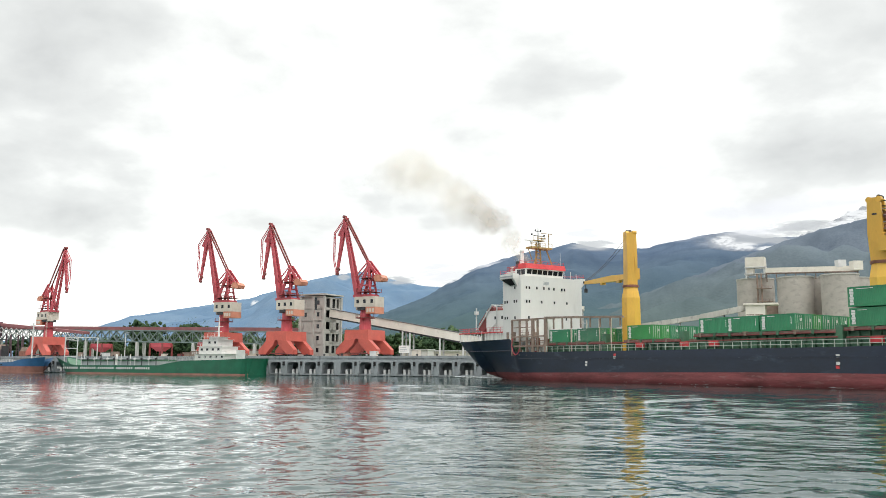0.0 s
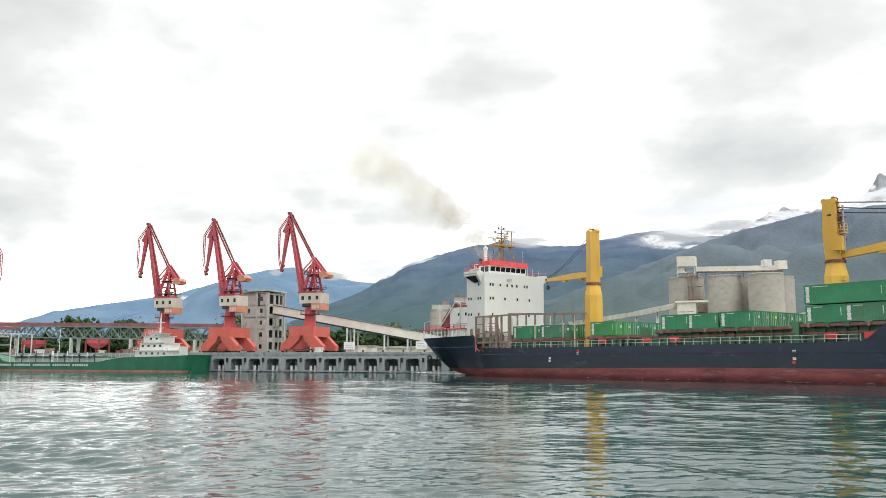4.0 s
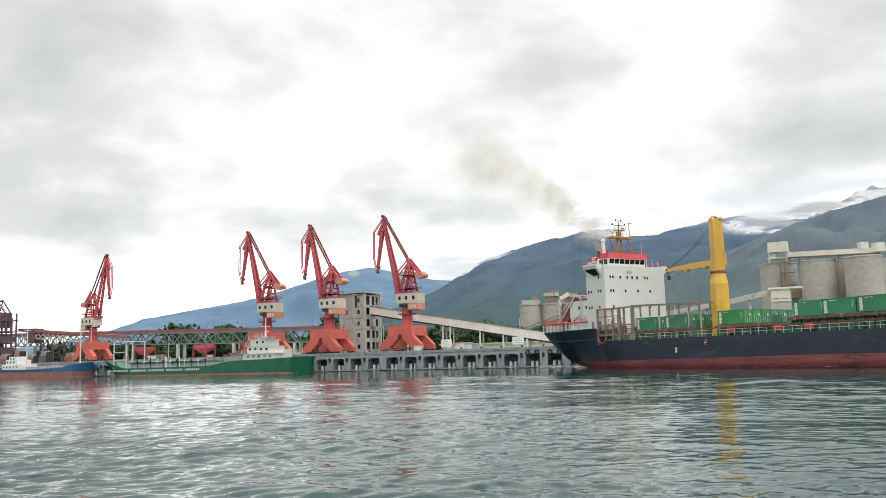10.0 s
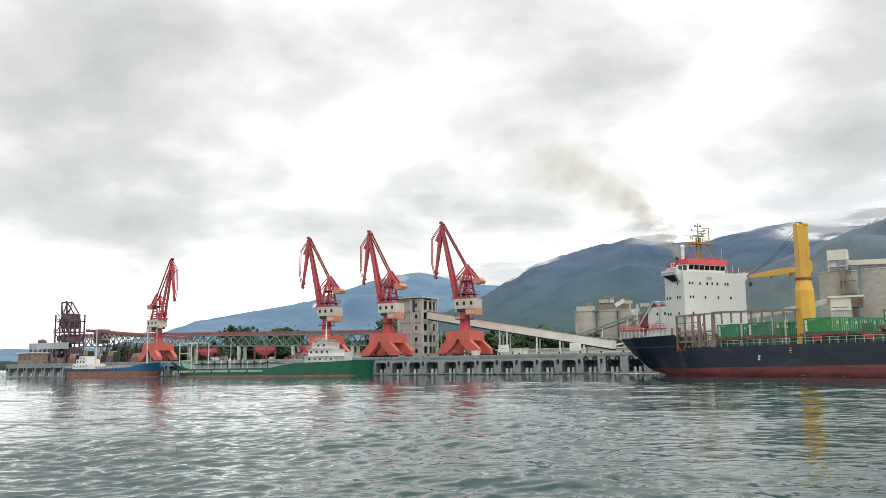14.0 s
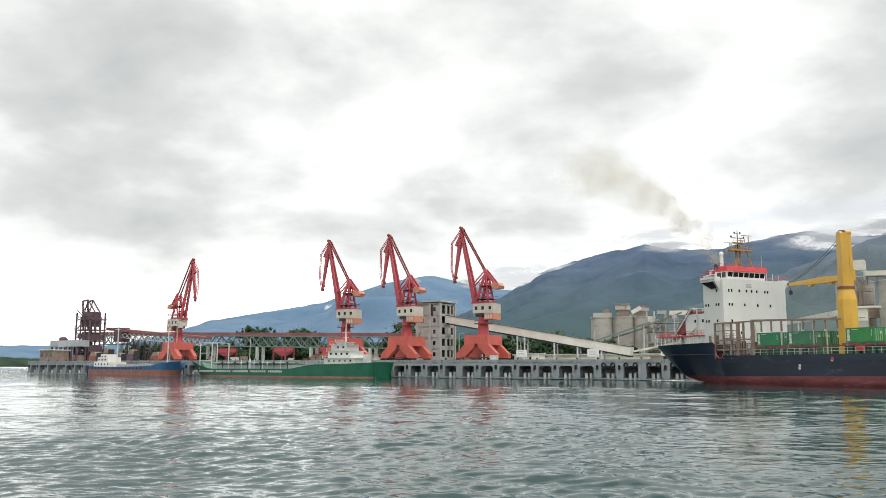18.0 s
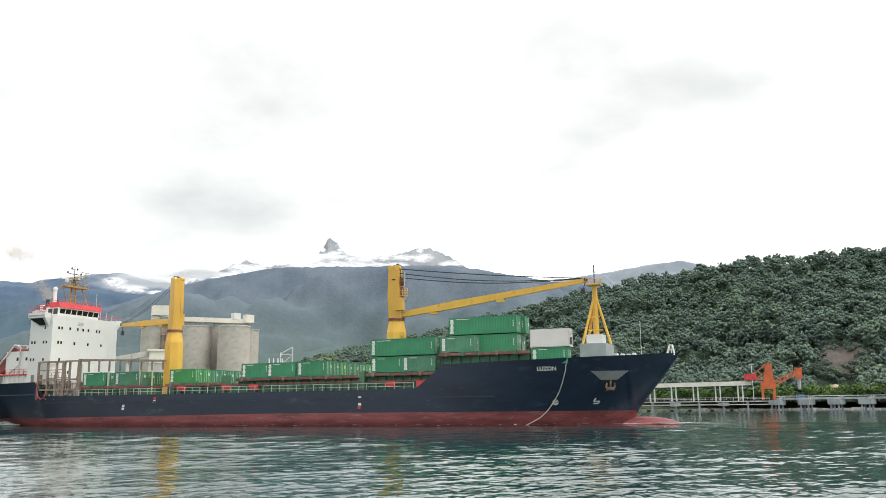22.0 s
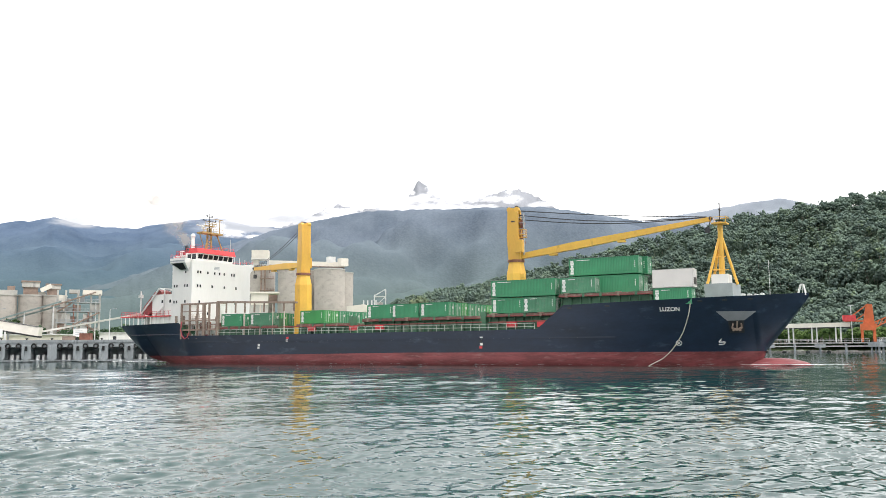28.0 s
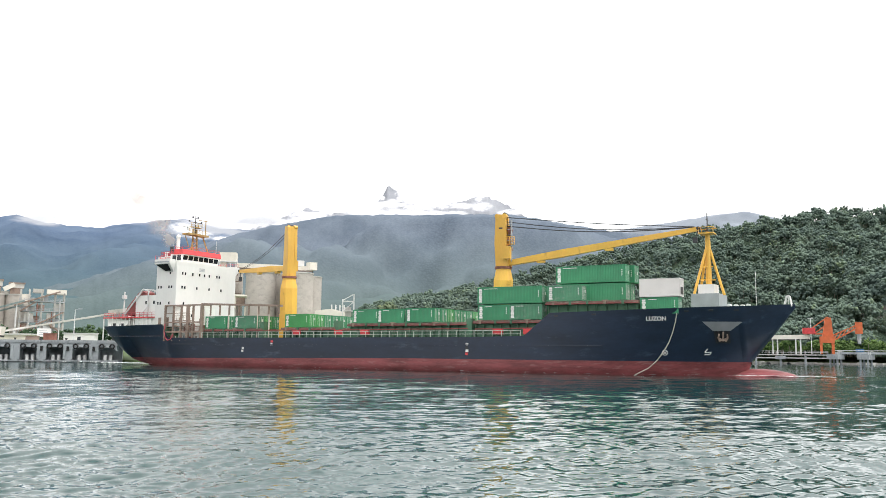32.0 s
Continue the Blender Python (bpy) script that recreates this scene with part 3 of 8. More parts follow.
ridge("mountain_3", "broad forested mountain with grey haze in its colour, behind the silos", (4.06, 11.08, 16.09, 20.74, 24.17, 28.77, 32.66, 38.86, 41.16, 44.56, 47.56, 50.16, 56.17, 64.17),
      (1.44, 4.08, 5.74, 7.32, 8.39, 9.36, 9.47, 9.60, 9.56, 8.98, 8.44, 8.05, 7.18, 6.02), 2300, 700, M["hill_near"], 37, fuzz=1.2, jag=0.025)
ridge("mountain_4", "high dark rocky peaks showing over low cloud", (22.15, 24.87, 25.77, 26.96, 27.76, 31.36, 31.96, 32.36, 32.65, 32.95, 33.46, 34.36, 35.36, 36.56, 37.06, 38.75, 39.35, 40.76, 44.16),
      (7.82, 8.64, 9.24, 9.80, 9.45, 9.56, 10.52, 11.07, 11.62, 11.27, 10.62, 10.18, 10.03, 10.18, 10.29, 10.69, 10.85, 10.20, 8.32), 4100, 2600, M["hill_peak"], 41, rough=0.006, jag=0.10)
ridge("mountain_5", "distant mountain with pale haze in its colour", (44.17, 48.16, 51.16, 53.66, 56.56, 58.16, 62.16, 70.17), (7.72, 8.33, 8.71, 9.06, 9.33, 8.88, 8.00, 6.04), 4300, 2800, M["hill_pale"], 53)
G_AZ = (24, 28, 31, 34, 37, 41, 44.5, 48, 51, 54, 57.8, 61, 64.8, 68, 72, 85, 110)
G_EL = (0.1, 1, 2.5, 3.4, 3.9, 4.84, 5.76, 6.47, 7.28, 8, 8.42, 8.78, 8.9, 8.91, 8.83, 8, 6)
forest_hill = ridge("forest_hill", "steep hill densely covered with green tropical forest", G_AZ, G_EL, 760, 440, M["hill_wood"], 61, rough=0.03, fuzz=0.8, steps=60)

# one land sheet behind the shoreline
bm = B()
shore = [QUAY @ Vector((s, b, 0)) for s, b in ((-700, 2600), (-330, 700), (-250, 90), (-222, 21), (-60, 18), (20, 18), (80, 18))]
shore += [Vector(p) for p in ((140, 250, 0), (230, 300, 0), (330, 262, 0), (420, 190, 0), (470, 90, 0), (620, -60, 0), (1500, -500, 0))]
rows_of = []
for k, z in ((1.0, -1.5), (1.004, 0.5), (1.05, 3.2), (1.25, 4.6), (14.0, 5.5)):
    rows_of.append([bm.verts.new((p.x * k, p.y * k if p.y > 0 or k < 2 else p.y, z)) for p in shore])
for a, b in zip(rows_of, rows_of[1:]):
    for i in range(len(shore) - 1):
        bm.faces.new((a[i], a[i + 1], b[i + 1], b[i]))
alone("ground", bm, M["land"], "grassy shore land behind the quays", "ground", kind="structure")
ridge("mountain_6", "low dark wooded headland across the bay", (-74.95, -49.95, -39.95, -33.95, -30.95, -29.15, -27.95, -23.95), (1.36, 1.15, 0.84, 0.57, 0.53, 0.43, 0.32, 0.22), 1500, 1300, M["hill_wood"], 71, fuzz=1.5, foot=1.0, steps=20)


# ---- the container ship: x forward, y to port, z up from the water ----
def lerp_rows(x, rows):
    return [float(np.interp(x, [r[0] for r in rows], [r[k] for r in rows])) for k in range(1, len(rows[0]))]


# x, deck edge height, half breadth at deck, half breadth at water, lowest z of the section
HULL = ((-103.5, 8.6, 7.6, 0.0, 6.1), (-102.3, 8.6, 8.3, 0.0, 4.9), (-99.9, 8.6, 9.0, 0.4, 2.9), (-97.0, 8.6, 9.6, 1.0, 1.0), (-93.5, 8.65, 10.0, 2.4, -0.6), (-88.0, 8.75, 10.2, 5.0, -2.2),
        (-80.6, 8.85, 10.3, 8.0, -3.0), (-79.6, 7.2, 10.3, 8.3, -3.0), (-78.6, 5.95, 10.3, 8.6, -3.0), (-70.0, 5.9, 10.3, 9.8, -3.0), (-50.0, 5.9, 10.3, 10.3, -3.0), (-4.0, 5.95, 10.3, 10.3, -3.0),
        (6.6, 6.1, 10.3, 10.0, -3.0), (11.4, 9.95, 10.25, 9.6, -3.0), (22.0, 10.2, 10.0, 8.0, -3.0), (30.0, 10.4, 9.2, 5.6, -3.0), (36.0, 10.6, 7.7, 3.0, -3.0), (39.4, 10.72, 6.2, 1.2, -3.0),
        (40.6, 10.75, 5.5, 0.3, -0.4), (41.7, 10.8, 4.9, 0.0, 2.2), (45.2, 11.0, 2.6, 0.0, 6.5), (47.1, 11.1, 1.2, 0.0, 8.9), (48.3, 11.15, 0.25, 0.0, 10.5))
BOOT = 2.1


def hull_half(x, z):
    """Half breadth of the hull at x, z."""
    top, bd, bw, low = lerp_rows(x, HULL)
    if z <= low:
        return 0.0
    if low >= 0:
        return bd * min(1.0, max(0.0, (z - low) / (top - low))) ** (0.28 if x < 0 else 0.62)
    if z <= 0:
        return bw * max(0.0, (z - low) / (0 - low)) ** 0.35
    return bw + (bd - bw) * min(1.0, z / top) ** 0.85


def make_hull(ship):
    xs = sorted({h[0] for h in HULL} | {float(x) for x in np.arange(-102, 40, 2.0)} | {float(x) for x in np.arange(40, 48.2, 0.5)})
    up, low = B(), B()
    for bm, zlo, zhi, nz in ((up, BOOT, None, 9), (low, -2.9, BOOT, 6)):
        for side in (-1, 1):
            cols = []
            for x in xs:
                top, _, _, bottom = lerp_rows(x, HULL)
                drop = 0.6 * min(1.0, max(0.0, (-20.0 - x) / 60.0))
                lo, hi = (zlo - drop, top) if zhi is None else (zlo, zhi - drop)
                a, b = max(lo, bottom), hi
                if b - a < 0.05:
                    a = b = min(a, b) if zhi is None else b
                col = []
                for k in range(nz):
                    z = a + (b - a) * k / (nz - 1)
                    col.append((x, side * hull_half(x, z), z))
                cols.append(col if max(lo, bottom) < b - 0.05 else None)
            prev = None
            for col in cols:
                now = [bm.verts.new(p) for p in col] if col else None
                if prev and now:
                    for k in range(nz - 1):
                        bm.faces.new((prev[k], now[k], now[k + 1], prev[k + 1]))
                prev = now
        bmesh.ops.remove_doubles(bm, verts=bm.verts, dist=0.02)
    # transom and bow closings are met by the tapering sections; the deck closes the top
    hull = part("hull", up, M["navy"], ship, "navy blue steel hull with scuffed paint", smooth=True)
    part("boot_top", low, M["red"], hull, "worn red underwater paint band", smooth=True)
    bm = B()
    a, b = [], []
    for x in xs:
        top, bd, _, _ = lerp_rows(x, HULL)
        z = top - (0.25 if x < -78.6 or x > 11.4 else 0.9)
        a.append(bm.verts.new((x, -hull_half(x, z) + 0.03, z)))
        b.append(bm.verts.new((x, hull_half(x, z) - 0.03, z)))
    for i in range(len(xs) - 1):
        bm.faces.new((a[i], a[i + 1], b[i + 1], b[i]))
    bm.faces.new((bm.verts.new((-103.45, -7.4, 8.5)), bm.verts.new((-103.45, 7.4, 8.5)), bm.verts.new((-103.45, 3.5, 6.1)), bm.verts.new((-103.45, -3.5, 6.1))))
    part("main_deck", bm, M["deckgreen"], ship)
    bm = B()
    blob(bm, (42.6, 0, -0.6), (6.1, 1.75, 1.66), 4)
    part("bulbous_bow", bm, M["red"], hull, "red bulbous bow breaking the surface", smooth=True)
    for side in (-1, 1):
        for x0, x1, z in ((-78, 20, 4.55), (-102.8, -79, 6.3)):
            bm = B()
            n = 24
            prev = None
            for i in range(n + 1):
                x = x0 + (x1 - x0) * i / n
                y = hull_half(x, z)
                now = [bm.verts.new((x, side * (y + o), z + h)) for o, h in ((-0.08, -0.1), (0.1, -0.1), (0.1, 0.1), (-0.08, 0.1))]
                if prev:
                    for k in range(4):
                        bm.faces.new((prev[k], now[k], now[(k + 1) % 4], prev[(k + 1) % 4]))
                prev = now
            part("rubbing_strake", bm, M["navy"], hull)
    return hull


def lettering(text, size, material, parent, m, name="lettering"):
    cu = bpy.data.curves.new(name, "FONT")
    cu.body, cu.size, cu.extrude, cu.align_x, cu.align_y = text, size, 0.01, "CENTER", "CENTER"
    cu.offset = 0.022
    tmp = new(name, cu)
    me = bpy.data.meshes.new_from_object(tmp.evaluated_get(bpy.context.evaluated_depsgraph_get()))
    bpy.data.objects.remove(tmp)
    me.materials.clear()
    me.materials.append(material)
    ob = new(name, me)
    ob.parent = parent
    ob.matrix_local = m
    return ob


def on_side(x, z, off=0.05):
    """A frame on the starboard side at x, z: its x along the hull, its y up the plating, its z outward."""
    y = -hull_half(x, z)
    y2, yu = -hull_half(x + 0.5, z), -hull_half(x, z + 0.5)
    ax = Vector((0.5, y2 - y, 0)).normalized()
    ay = Vector((0, yu - y, 0.5)).normalized()
    az = ax.cross(ay).normalized()
    ay = az.cross(ax)
    return Matrix.Translation(Vector((x, y, z)) + az * off) @ Matrix((ax, ay, az)).transposed().to_4x4()


ship = thing("container_ship", "navy and red container ship with yellow cranes, under way", "ship")
hull = make_hull(ship)


def rail(bm, pts, height, gap=1.5, bars=3, w=0.06):
    """A railing along pts."""
    for p, q in zip(pts, pts[1:]):
        p, q = Vector(p), Vector(q)
        n = max(1, int((q - p).length / gap))
        for i in range(n + 1):
            c = p.lerp(q, i / n)
            beam(bm, c, c + Vector((0, 0, height)), w)
        for k in range(bars):
            o = Vector((0, 0, height * (k + 1) / bars))
            beam(bm, p + o, q + o, w)


def make_house(ship):
    bm = B()
    span(bm, (-84.3, -9.3, 8.3), (-78.0, 9.1, 22.0))
    house = part("deckhouse", bm, M["white"], ship, "white block of accommodation decks")
    bm = B()
    span(bm, (-92.0, -8.2, 8.3), (-84.3, 8.2, 15.6))
    span(bm, (-97.0, -6.0, 8.3), (-92.0, 6.0, 12.0))
    aft = part("aft_house", bm, M["white"], ship, "lower white house abaft the bridge")
    for x in (-86.0, -88.6):
        bm = B()
        span(bm, (x - 0.26, -8.26, 13.6), (x + 0.26, -8.18, 14.3))
        part("window", bm, M["window"], aft)
    bm = B()
    span(bm, (-91.5, -2.8, 15.6), (-85.2, 2.8, 25.0))
    part("funnel", bm, M["white"], ship, "white funnel casing behind the bridge")
    for y in (-1.2, 1.2):
        bm = B()
        tube(bm, (-88.5, y, 25.0), (-88.9, y, 27.6), 0.45, n=12)
        part("exhaust_pipe", bm, M["dark"], ship)
    bm = B()
    for s in (-1, 1):
        prism(bm, [(-83.4, 22.3), (-78.6, 22.3), (-78.6, 23.3), (-83.4, 23.3)], s * 9.31, s * 10.9)
        vs = [bm.verts.new(p) for p in ((-83.4, s * 9.31, 22.3), (-78.6, s * 9.31, 22.3), (-83.4, s * 10.9, 22.3), (-78.6, s * 10.9, 22.3), (-81.4, s * 9.31, 20.5), (-79.0, s * 9.31, 20.5))]
        for f in ((0, 1, 5, 4), (0, 4, 2), (1, 3, 5), (2, 4, 5, 3)):
            bm.faces.new([vs[i] for i in f])
    span(bm, (-84.3, -9.3, 22.0), (-78.0, 9.1, 22.9))
    part("bridge_wing", bm, M["white"], ship, "white bridge deck with cantilevered wings")
    bm = B()
    span(bm, (-83.3, -10.93, 22.55), (-78.8, -10.9, 22.85))
    part("wing_strip", bm, M["grey"], ship)
    # dark plate laid on the white bracket: the shade under the wing, as colour
    bm = B()
    vs = [bm.verts.new(p) for p in ((-83.0, -10.84, 22.16), (-79.3, -10.84, 22.16), (-79.5, -9.62, 20.78), (-81.3, -9.62, 20.78))]
    bm.faces.new(vs)
    bmesh.ops.solidify(bm, geom=list(bm.faces), thickness=0.12)
    part("wing_soffit", bm, M["dark"], ship, "dark plate standing for the shaded underside of the bridge wing")
    bm = B()
    prism(bm, [(-84.2, 22.9), (-80.7, 22.9), (-80.3, 25.0), (-84.2, 25.0)], -5.7, 5.7)
    wheel = part("wheelhouse", bm, M["white"], ship, "white wheelhouse with a row of dark windows")
    for i in range(7):
        bm = B()
        y = -4.75 + i * 9.5 / 6
        vs = [bm.verts.new(p) for p in ((-80.47, y - 0.66, 23.75), (-80.47, y + 0.66, 23.75), (-80.26, y + 0.66, 24.75), (-80.26, y - 0.66, 24.75))]
        bm.faces.new(vs)
        bmesh.ops.solidify(bm, geom=list(bm.faces), thickness=0.1)
        part("window", bm, M["window"], wheel)
    for x in (-81.4, -82.9):
        bm = B()
        span(bm, (x - 0.6, -5.76, 23.6), (x + 0.6, -5.68, 24.8))
        part("window", bm, M["window"], wheel)
    bm = B()
    prism(bm, [(-82.9, 25.0), (-79.9, 25.0), (-80.2, 26.15), (-82.7, 26.15)], -6.0, 6.0)
    roof = part("wheelhouse_roof", bm, M["redroof"], ship, "bright red parapet round the wheelhouse roof")
    bm = B()
    rail(bm, [(-82.6, -5.8, 26.15), (-80.4, -5.8, 26.15), (-80.4, 5.8, 26.15)], 0.7, 1.6, 2, 0.05)
    part("roof_rail", bm, M["redroof"], roof)
    # railed platform abaft the wheelhouse, with lockers on it
    bm = B()
    span(bm, (-88.0, -5.2, 24.5), (-84.2, 5.2, 24.75))
    span(bm, (-84.2, -5.7, 25.0), (-82.9, 5.7, 25.12))
    aft_top = part("aft_platform", bm, M["white"], ship)
    for a_, b_ in (((-88.0, -5.1, 24.75), (-84.3, -5.1, 24.75)), ((-84.1, -5.6, 25.1), (-83.0, -5.6, 25.1)), ((-88.0, -5.1, 24.75), (-88.0, 5.1, 24.75))):
        bm = B()
        rail(bm, [a_, b_], 1.1, 0.9, 3, 0.09)
        part("platform_rail", bm, M["cranepale"], aft_top, "faded red railing")
    for lo_, hi_, m_ in (((-86.4, -4.6, 24.75), (-85.2, -3.4, 25.7), "cranepale"), ((-84.0, -4.9, 25.12), (-83.2, -4.0, 25.9), "redroof"), ((-87.6, -4.4, 24.75), (-86.8, -3.6, 26.0), "white"), ((-84.0, 3.8, 25.12), (-83.2, 5.0, 26.3), "darkred")):
        bm = B()
        span(bm, lo_, hi_)
        bmesh.ops.bevel(bm, geom=list(bm.edges), offset=0.06, segments=1, affect="EDGES")
        part("deck_locker", bm, M[m_], aft_top)
    bm = B()
    rail(bm, [(-83.3, -10.8, 23.3), (-83.3, -6.6, 23.3)], 0.9, 1.2, 2, 0.05)
    part("wing_rail", bm, M["redroof"], ship)
    bm = B()
    rail(bm, [(-83.3, 7.2, 23.3), (-78.8, 10.7, 23.3)], 0.8, 1.4, 2, 0.05)
    part("wing_rail", bm, M["redroof"], ship)
    # small square windows of the cabins
    for z, ys in ((20.3, (-7.6, -6.8, -4.6, -2.5, -1.0, 0.5, 2.9, 3.7)), (17.2, (-7.6, -6.8, -3.2, 0.6, 4.4)), (13.6, (-7.0, 4.2)), (11.0, (-4.4, 0.8, 5.0))):
        for y in ys:
            bm = B()
            span(bm, (-78.02, y - 0.19, z - 0.30), (-77.94, y + 0.19, z + 0.30))
            part("window", bm, M["window"], house)
    for z, xs in ((20.3, (-80.0,)), (17.2, (-79.4, -80.2, -82.7, -83.5)), (13.6, (-80.0, -82.7, -83.5))):
        for x in xs:
            bm = B()
            span(bm, (x - 0.19, -9.37, z - 0.30), (x + 0.19, -9.28, z + 0.30))
            part("window", bm, M["window"], house)
    for k in range(3):
        bm = B()
        span(bm, (-78.02, -2.6, 21.15 + 0.28 * k), (-77.95, -1.0, 21.30 + 0.28 * k))
        part("name_bar", bm, M["grey"], house)
    # signal mast
    bm = B()
    for y in (-0.75, 0.75):
        beam(bm, (-81.8, y, 26.2), (-81.8, y * 0.7, 31.6), 0.3, 0.3, 0.24, 0.24)
    for k in range(6):
        beam(bm, (-81.8, -0.72, 26.8 + 0.8 * k), (-81.8, 0.72, 26.8 + 0.8 * k), 0.14)
        beam(bm, (-81.8, -0.72, 26.8 + 0.8 * k), (-81.8, 0.72, 27.6 + 0.8 * k), 0.1)
    signal = part("signal_mast", bm, M["mast"], ship, "yellow-brown lattice signal mast on the wheelhouse roof")
    signal.location.x = -0.9
    for p, q, w in (((-81.4, 4.0, 26.2), (-81.6, 2.2, 30.2), 0.24), ((-81.4, -1.7, 26.2), (-81.7, -0.4, 29.4), 0.2), ((-81.8, 3.3, 30.4), (-81.8, 3.3, 34.0), 0.16), ((-81.8, 1.0, 33.9), (-81.8, 4.3, 33.9), 0.12), ((-81.8, -3.2, 30.3), (-81.8, -1.8, 27.2), 0.14)):
        bm = B()
        beam(bm, p, q, w)
        part("mast_brace", bm, M["mast"], signal)
    for lo, hi in (((-82.9, -2.9, 30.0), (-80.7, 3.4, 30.4)), ((-82.5, -1.9, 31.9), (-81.1, 1.5, 32.05))):
        bm = B()
        span(bm, lo, hi)
        floor = part("mast_platform", bm, M["mast"], signal)
        bm = B()
        rail(bm, [(hi[0], lo[1], hi[2]), (hi[0], hi[1], hi[2])], 0.9, 1.0, 2, 0.06)
        part("platform_rail", bm, M["mast"], floor)
    # doors and lockers on the house front, behind the side frame
    for y, z, w, h in ((-8.0, 8.5, 0.8, 1.9), (-5.6, 8.5, 0.8, 1.9), (-2.0, 8.5, 1.4, 1.9), (2.2, 8.5, 0.8, 1.9)):
        bm = B()
        span(bm, (-78.0, y, z), (-77.92, y + w, z + h))
        part("door", bm, M["brown"], house, "brown steel door")
    for x in (-83.0, -80.6):
        bm = B()
        span(bm, (x, -9.38, 8.5), (x + 0.8, -9.28, 10.4))
        part("door", bm, M["brown"], house, "brown steel door")
    bm = B()
    tube(bm, (-81.8, 0, 30.4), (-81.8, 0, 35.0), 0.16, 0.07, 8)
    beam(bm, (-81.8, -1.9, 33.2), (-81.8, 1.9, 33.2), 0.1)
    beam(bm, (-81.8, -0.8, 34.2), (-81.8, 0.8, 34.2), 0.08)
    for y, z in ((-1.9, 33.2), (1.9, 33.2), (-0.8, 34.2), (0.8, 34.2)):
        span(bm, (-81.92, y - 0.13, z), (-81.68, y + 0.13, z + 0.4))
    part("mast_pole", bm, M["dark"], signal)
    for y, z, w in ((-2.4, 31.7, 1.9), (0.9, 32.5, 1.2)):
        bm = B()
        span(bm, (-81.6, y - w, z), (-81.3, y + w, z + 0.22))
        span(bm, (-81.6, y - 0.3, z - 0.6), (-81.2, y + 0.3, z))
        part("radar_scanner", bm, M["white"], signal, "white radar scanner bar")
    bm = B()
    tube(bm, (-82.2, -4.6, 26.2), (-82.2, -4.6, 29.0), 0.42, n=12)
    blob(bm, (-82.2, -4.6, 29.2), (0.55, 0.55, 0.6), 2)
    part("satellite_dome", bm, M["white"], signal, "white satellite dome on a post")
    for y, h in ((5.2, 3.0), (6.6, 3.4), (8.4, 2.2), (10.2, 1.8)):
        bm = B()
        z0 = 26.2 if y < 6.2 else 22.9
        tube(bm, (-80.0, y, z0), (-80.0, y, z0 + h), 0.05, n=5)
        part("whip_aerial", bm, M["lightgrey"], signal)
    # free-fall boat cradle and the red railed deck abaft
    bm = B()
    span(bm, (-102.5, -8.6, 10.45), (-84.3, 9.2, 10.7))
    deck = part("boat_deck", bm, M["redroof"], ship, "red-edged boat deck on white posts")
    bm = B()
    rail(bm, [(-102.3, 8.5, 10.7), (-102.3, -8.5, 10.7), (-84.4, -8.9, 10.7)], 1.0, 1.3, 2, 0.07)
    part("railing", bm, M["cranepale"], deck, "faded red railing")
    for i in range(13):
        bm = B()
        x = -102.2 + i * 1.45
        tube(bm, (x, -8.5, 8.4), (x, -8.5, 10.45), 0.11, n=6)
        part("post", bm, M["white"], deck)
    bm = B()
    prism(bm, [(-95.6, 11.3), (-93.6, 10.9), (-90.4, 12.6), (-88.6, 14.6), (-89.0, 16.2), (-90.2, 16.7), (-91.4, 16.2), (-95.0, 12.9)], -8.1, -5.3)
    boat = part("lifeboat", bm, M["darkred"], ship, "dark red enclosed lifeboat slung on a sloping ramp")
    bm = B()
    for y in (-8.5, -4.9):
        beam(bm, (-95.6, y, 10.9), (-89.4, y, 17.0), 0.22, 0.3)
        beam(bm, (-89.4, y, 17.0), (-87.6, y, 16.5), 0.24)
        beam(bm, (-87.6, y, 16.5), (-87.9, y, 10.7), 0.22)
        beam(bm, (-87.8, y, 12.8), (-90.6, y, 10.8), 0.2)
    beam(bm, (-89.4, -8.5, 17.0), (-89.4, -4.9, 17.0), 0.22)
    part("launch_ramp", bm, M["lightgrey"], boat, "pale steel launching ramp")
    bm = B()
    tube(bm, (-96.2, -8.0, 10.6), (-96.2, -8.0, 16.6), 0.16, n=6)
    span(bm, (-96.6, -8.4, 15.0), (-95.8, -7.6, 15.8))
    part("light_post", bm, M["lightgrey"], ship)
    # brown side framework before the house
    bm = B()
    for x in (-80.2, -77.6, -75.2, -73.2, -71.6, -69.0):
        w = 0.7 if x in (-69.0, -73.2) else 0.26
        span(bm, (x - w / 2, -10.2, 5.2), (x + w / 2, -9.75, 13.0))
    for z in (13.0, 9.3, 7.2):
        span(bm, (-80.3, -10.15, z - 0.2), (-69.0, -9.8, z + 0.1))
    for x in (-80.2, -77.6, -75.2, -69.0):
        beam(bm, (x, -10.0, 12.9), (x, -7.4, 12.9), 0.25)
    for x0, x1, z in ((-80.0, -73.4, 11.2), (-77.4, -69.4, 8.2)):
        span(bm, (x0, -9.9, z), (x1, -9.7, z + 0.16))
    frame_ob = part("side_frame", bm, M["brown"], ship, "brown steel framework along the ship's side")
    rr = random.Random(12)
    for z, x0, x1 in ((7.3, -80.0, -70.0), (9.6, -78.0, -73.0)):
        bm = B()
        span(bm, (x0, -9.7, z), (x1, -8.4, z + 0.12))
        rail(bm, [(x0, -9.6, z + 0.12), (x1, -9.6, z + 0.12)], 1.0, 1.0, 2, 0.06)
        part("frame_walkway", bm, M["brown"], frame_ob)
    for k in range(12):
        bm = B()
        x, z = rr.uniform(-79.5, -70.0), rr.choice((5.2, 7.45))
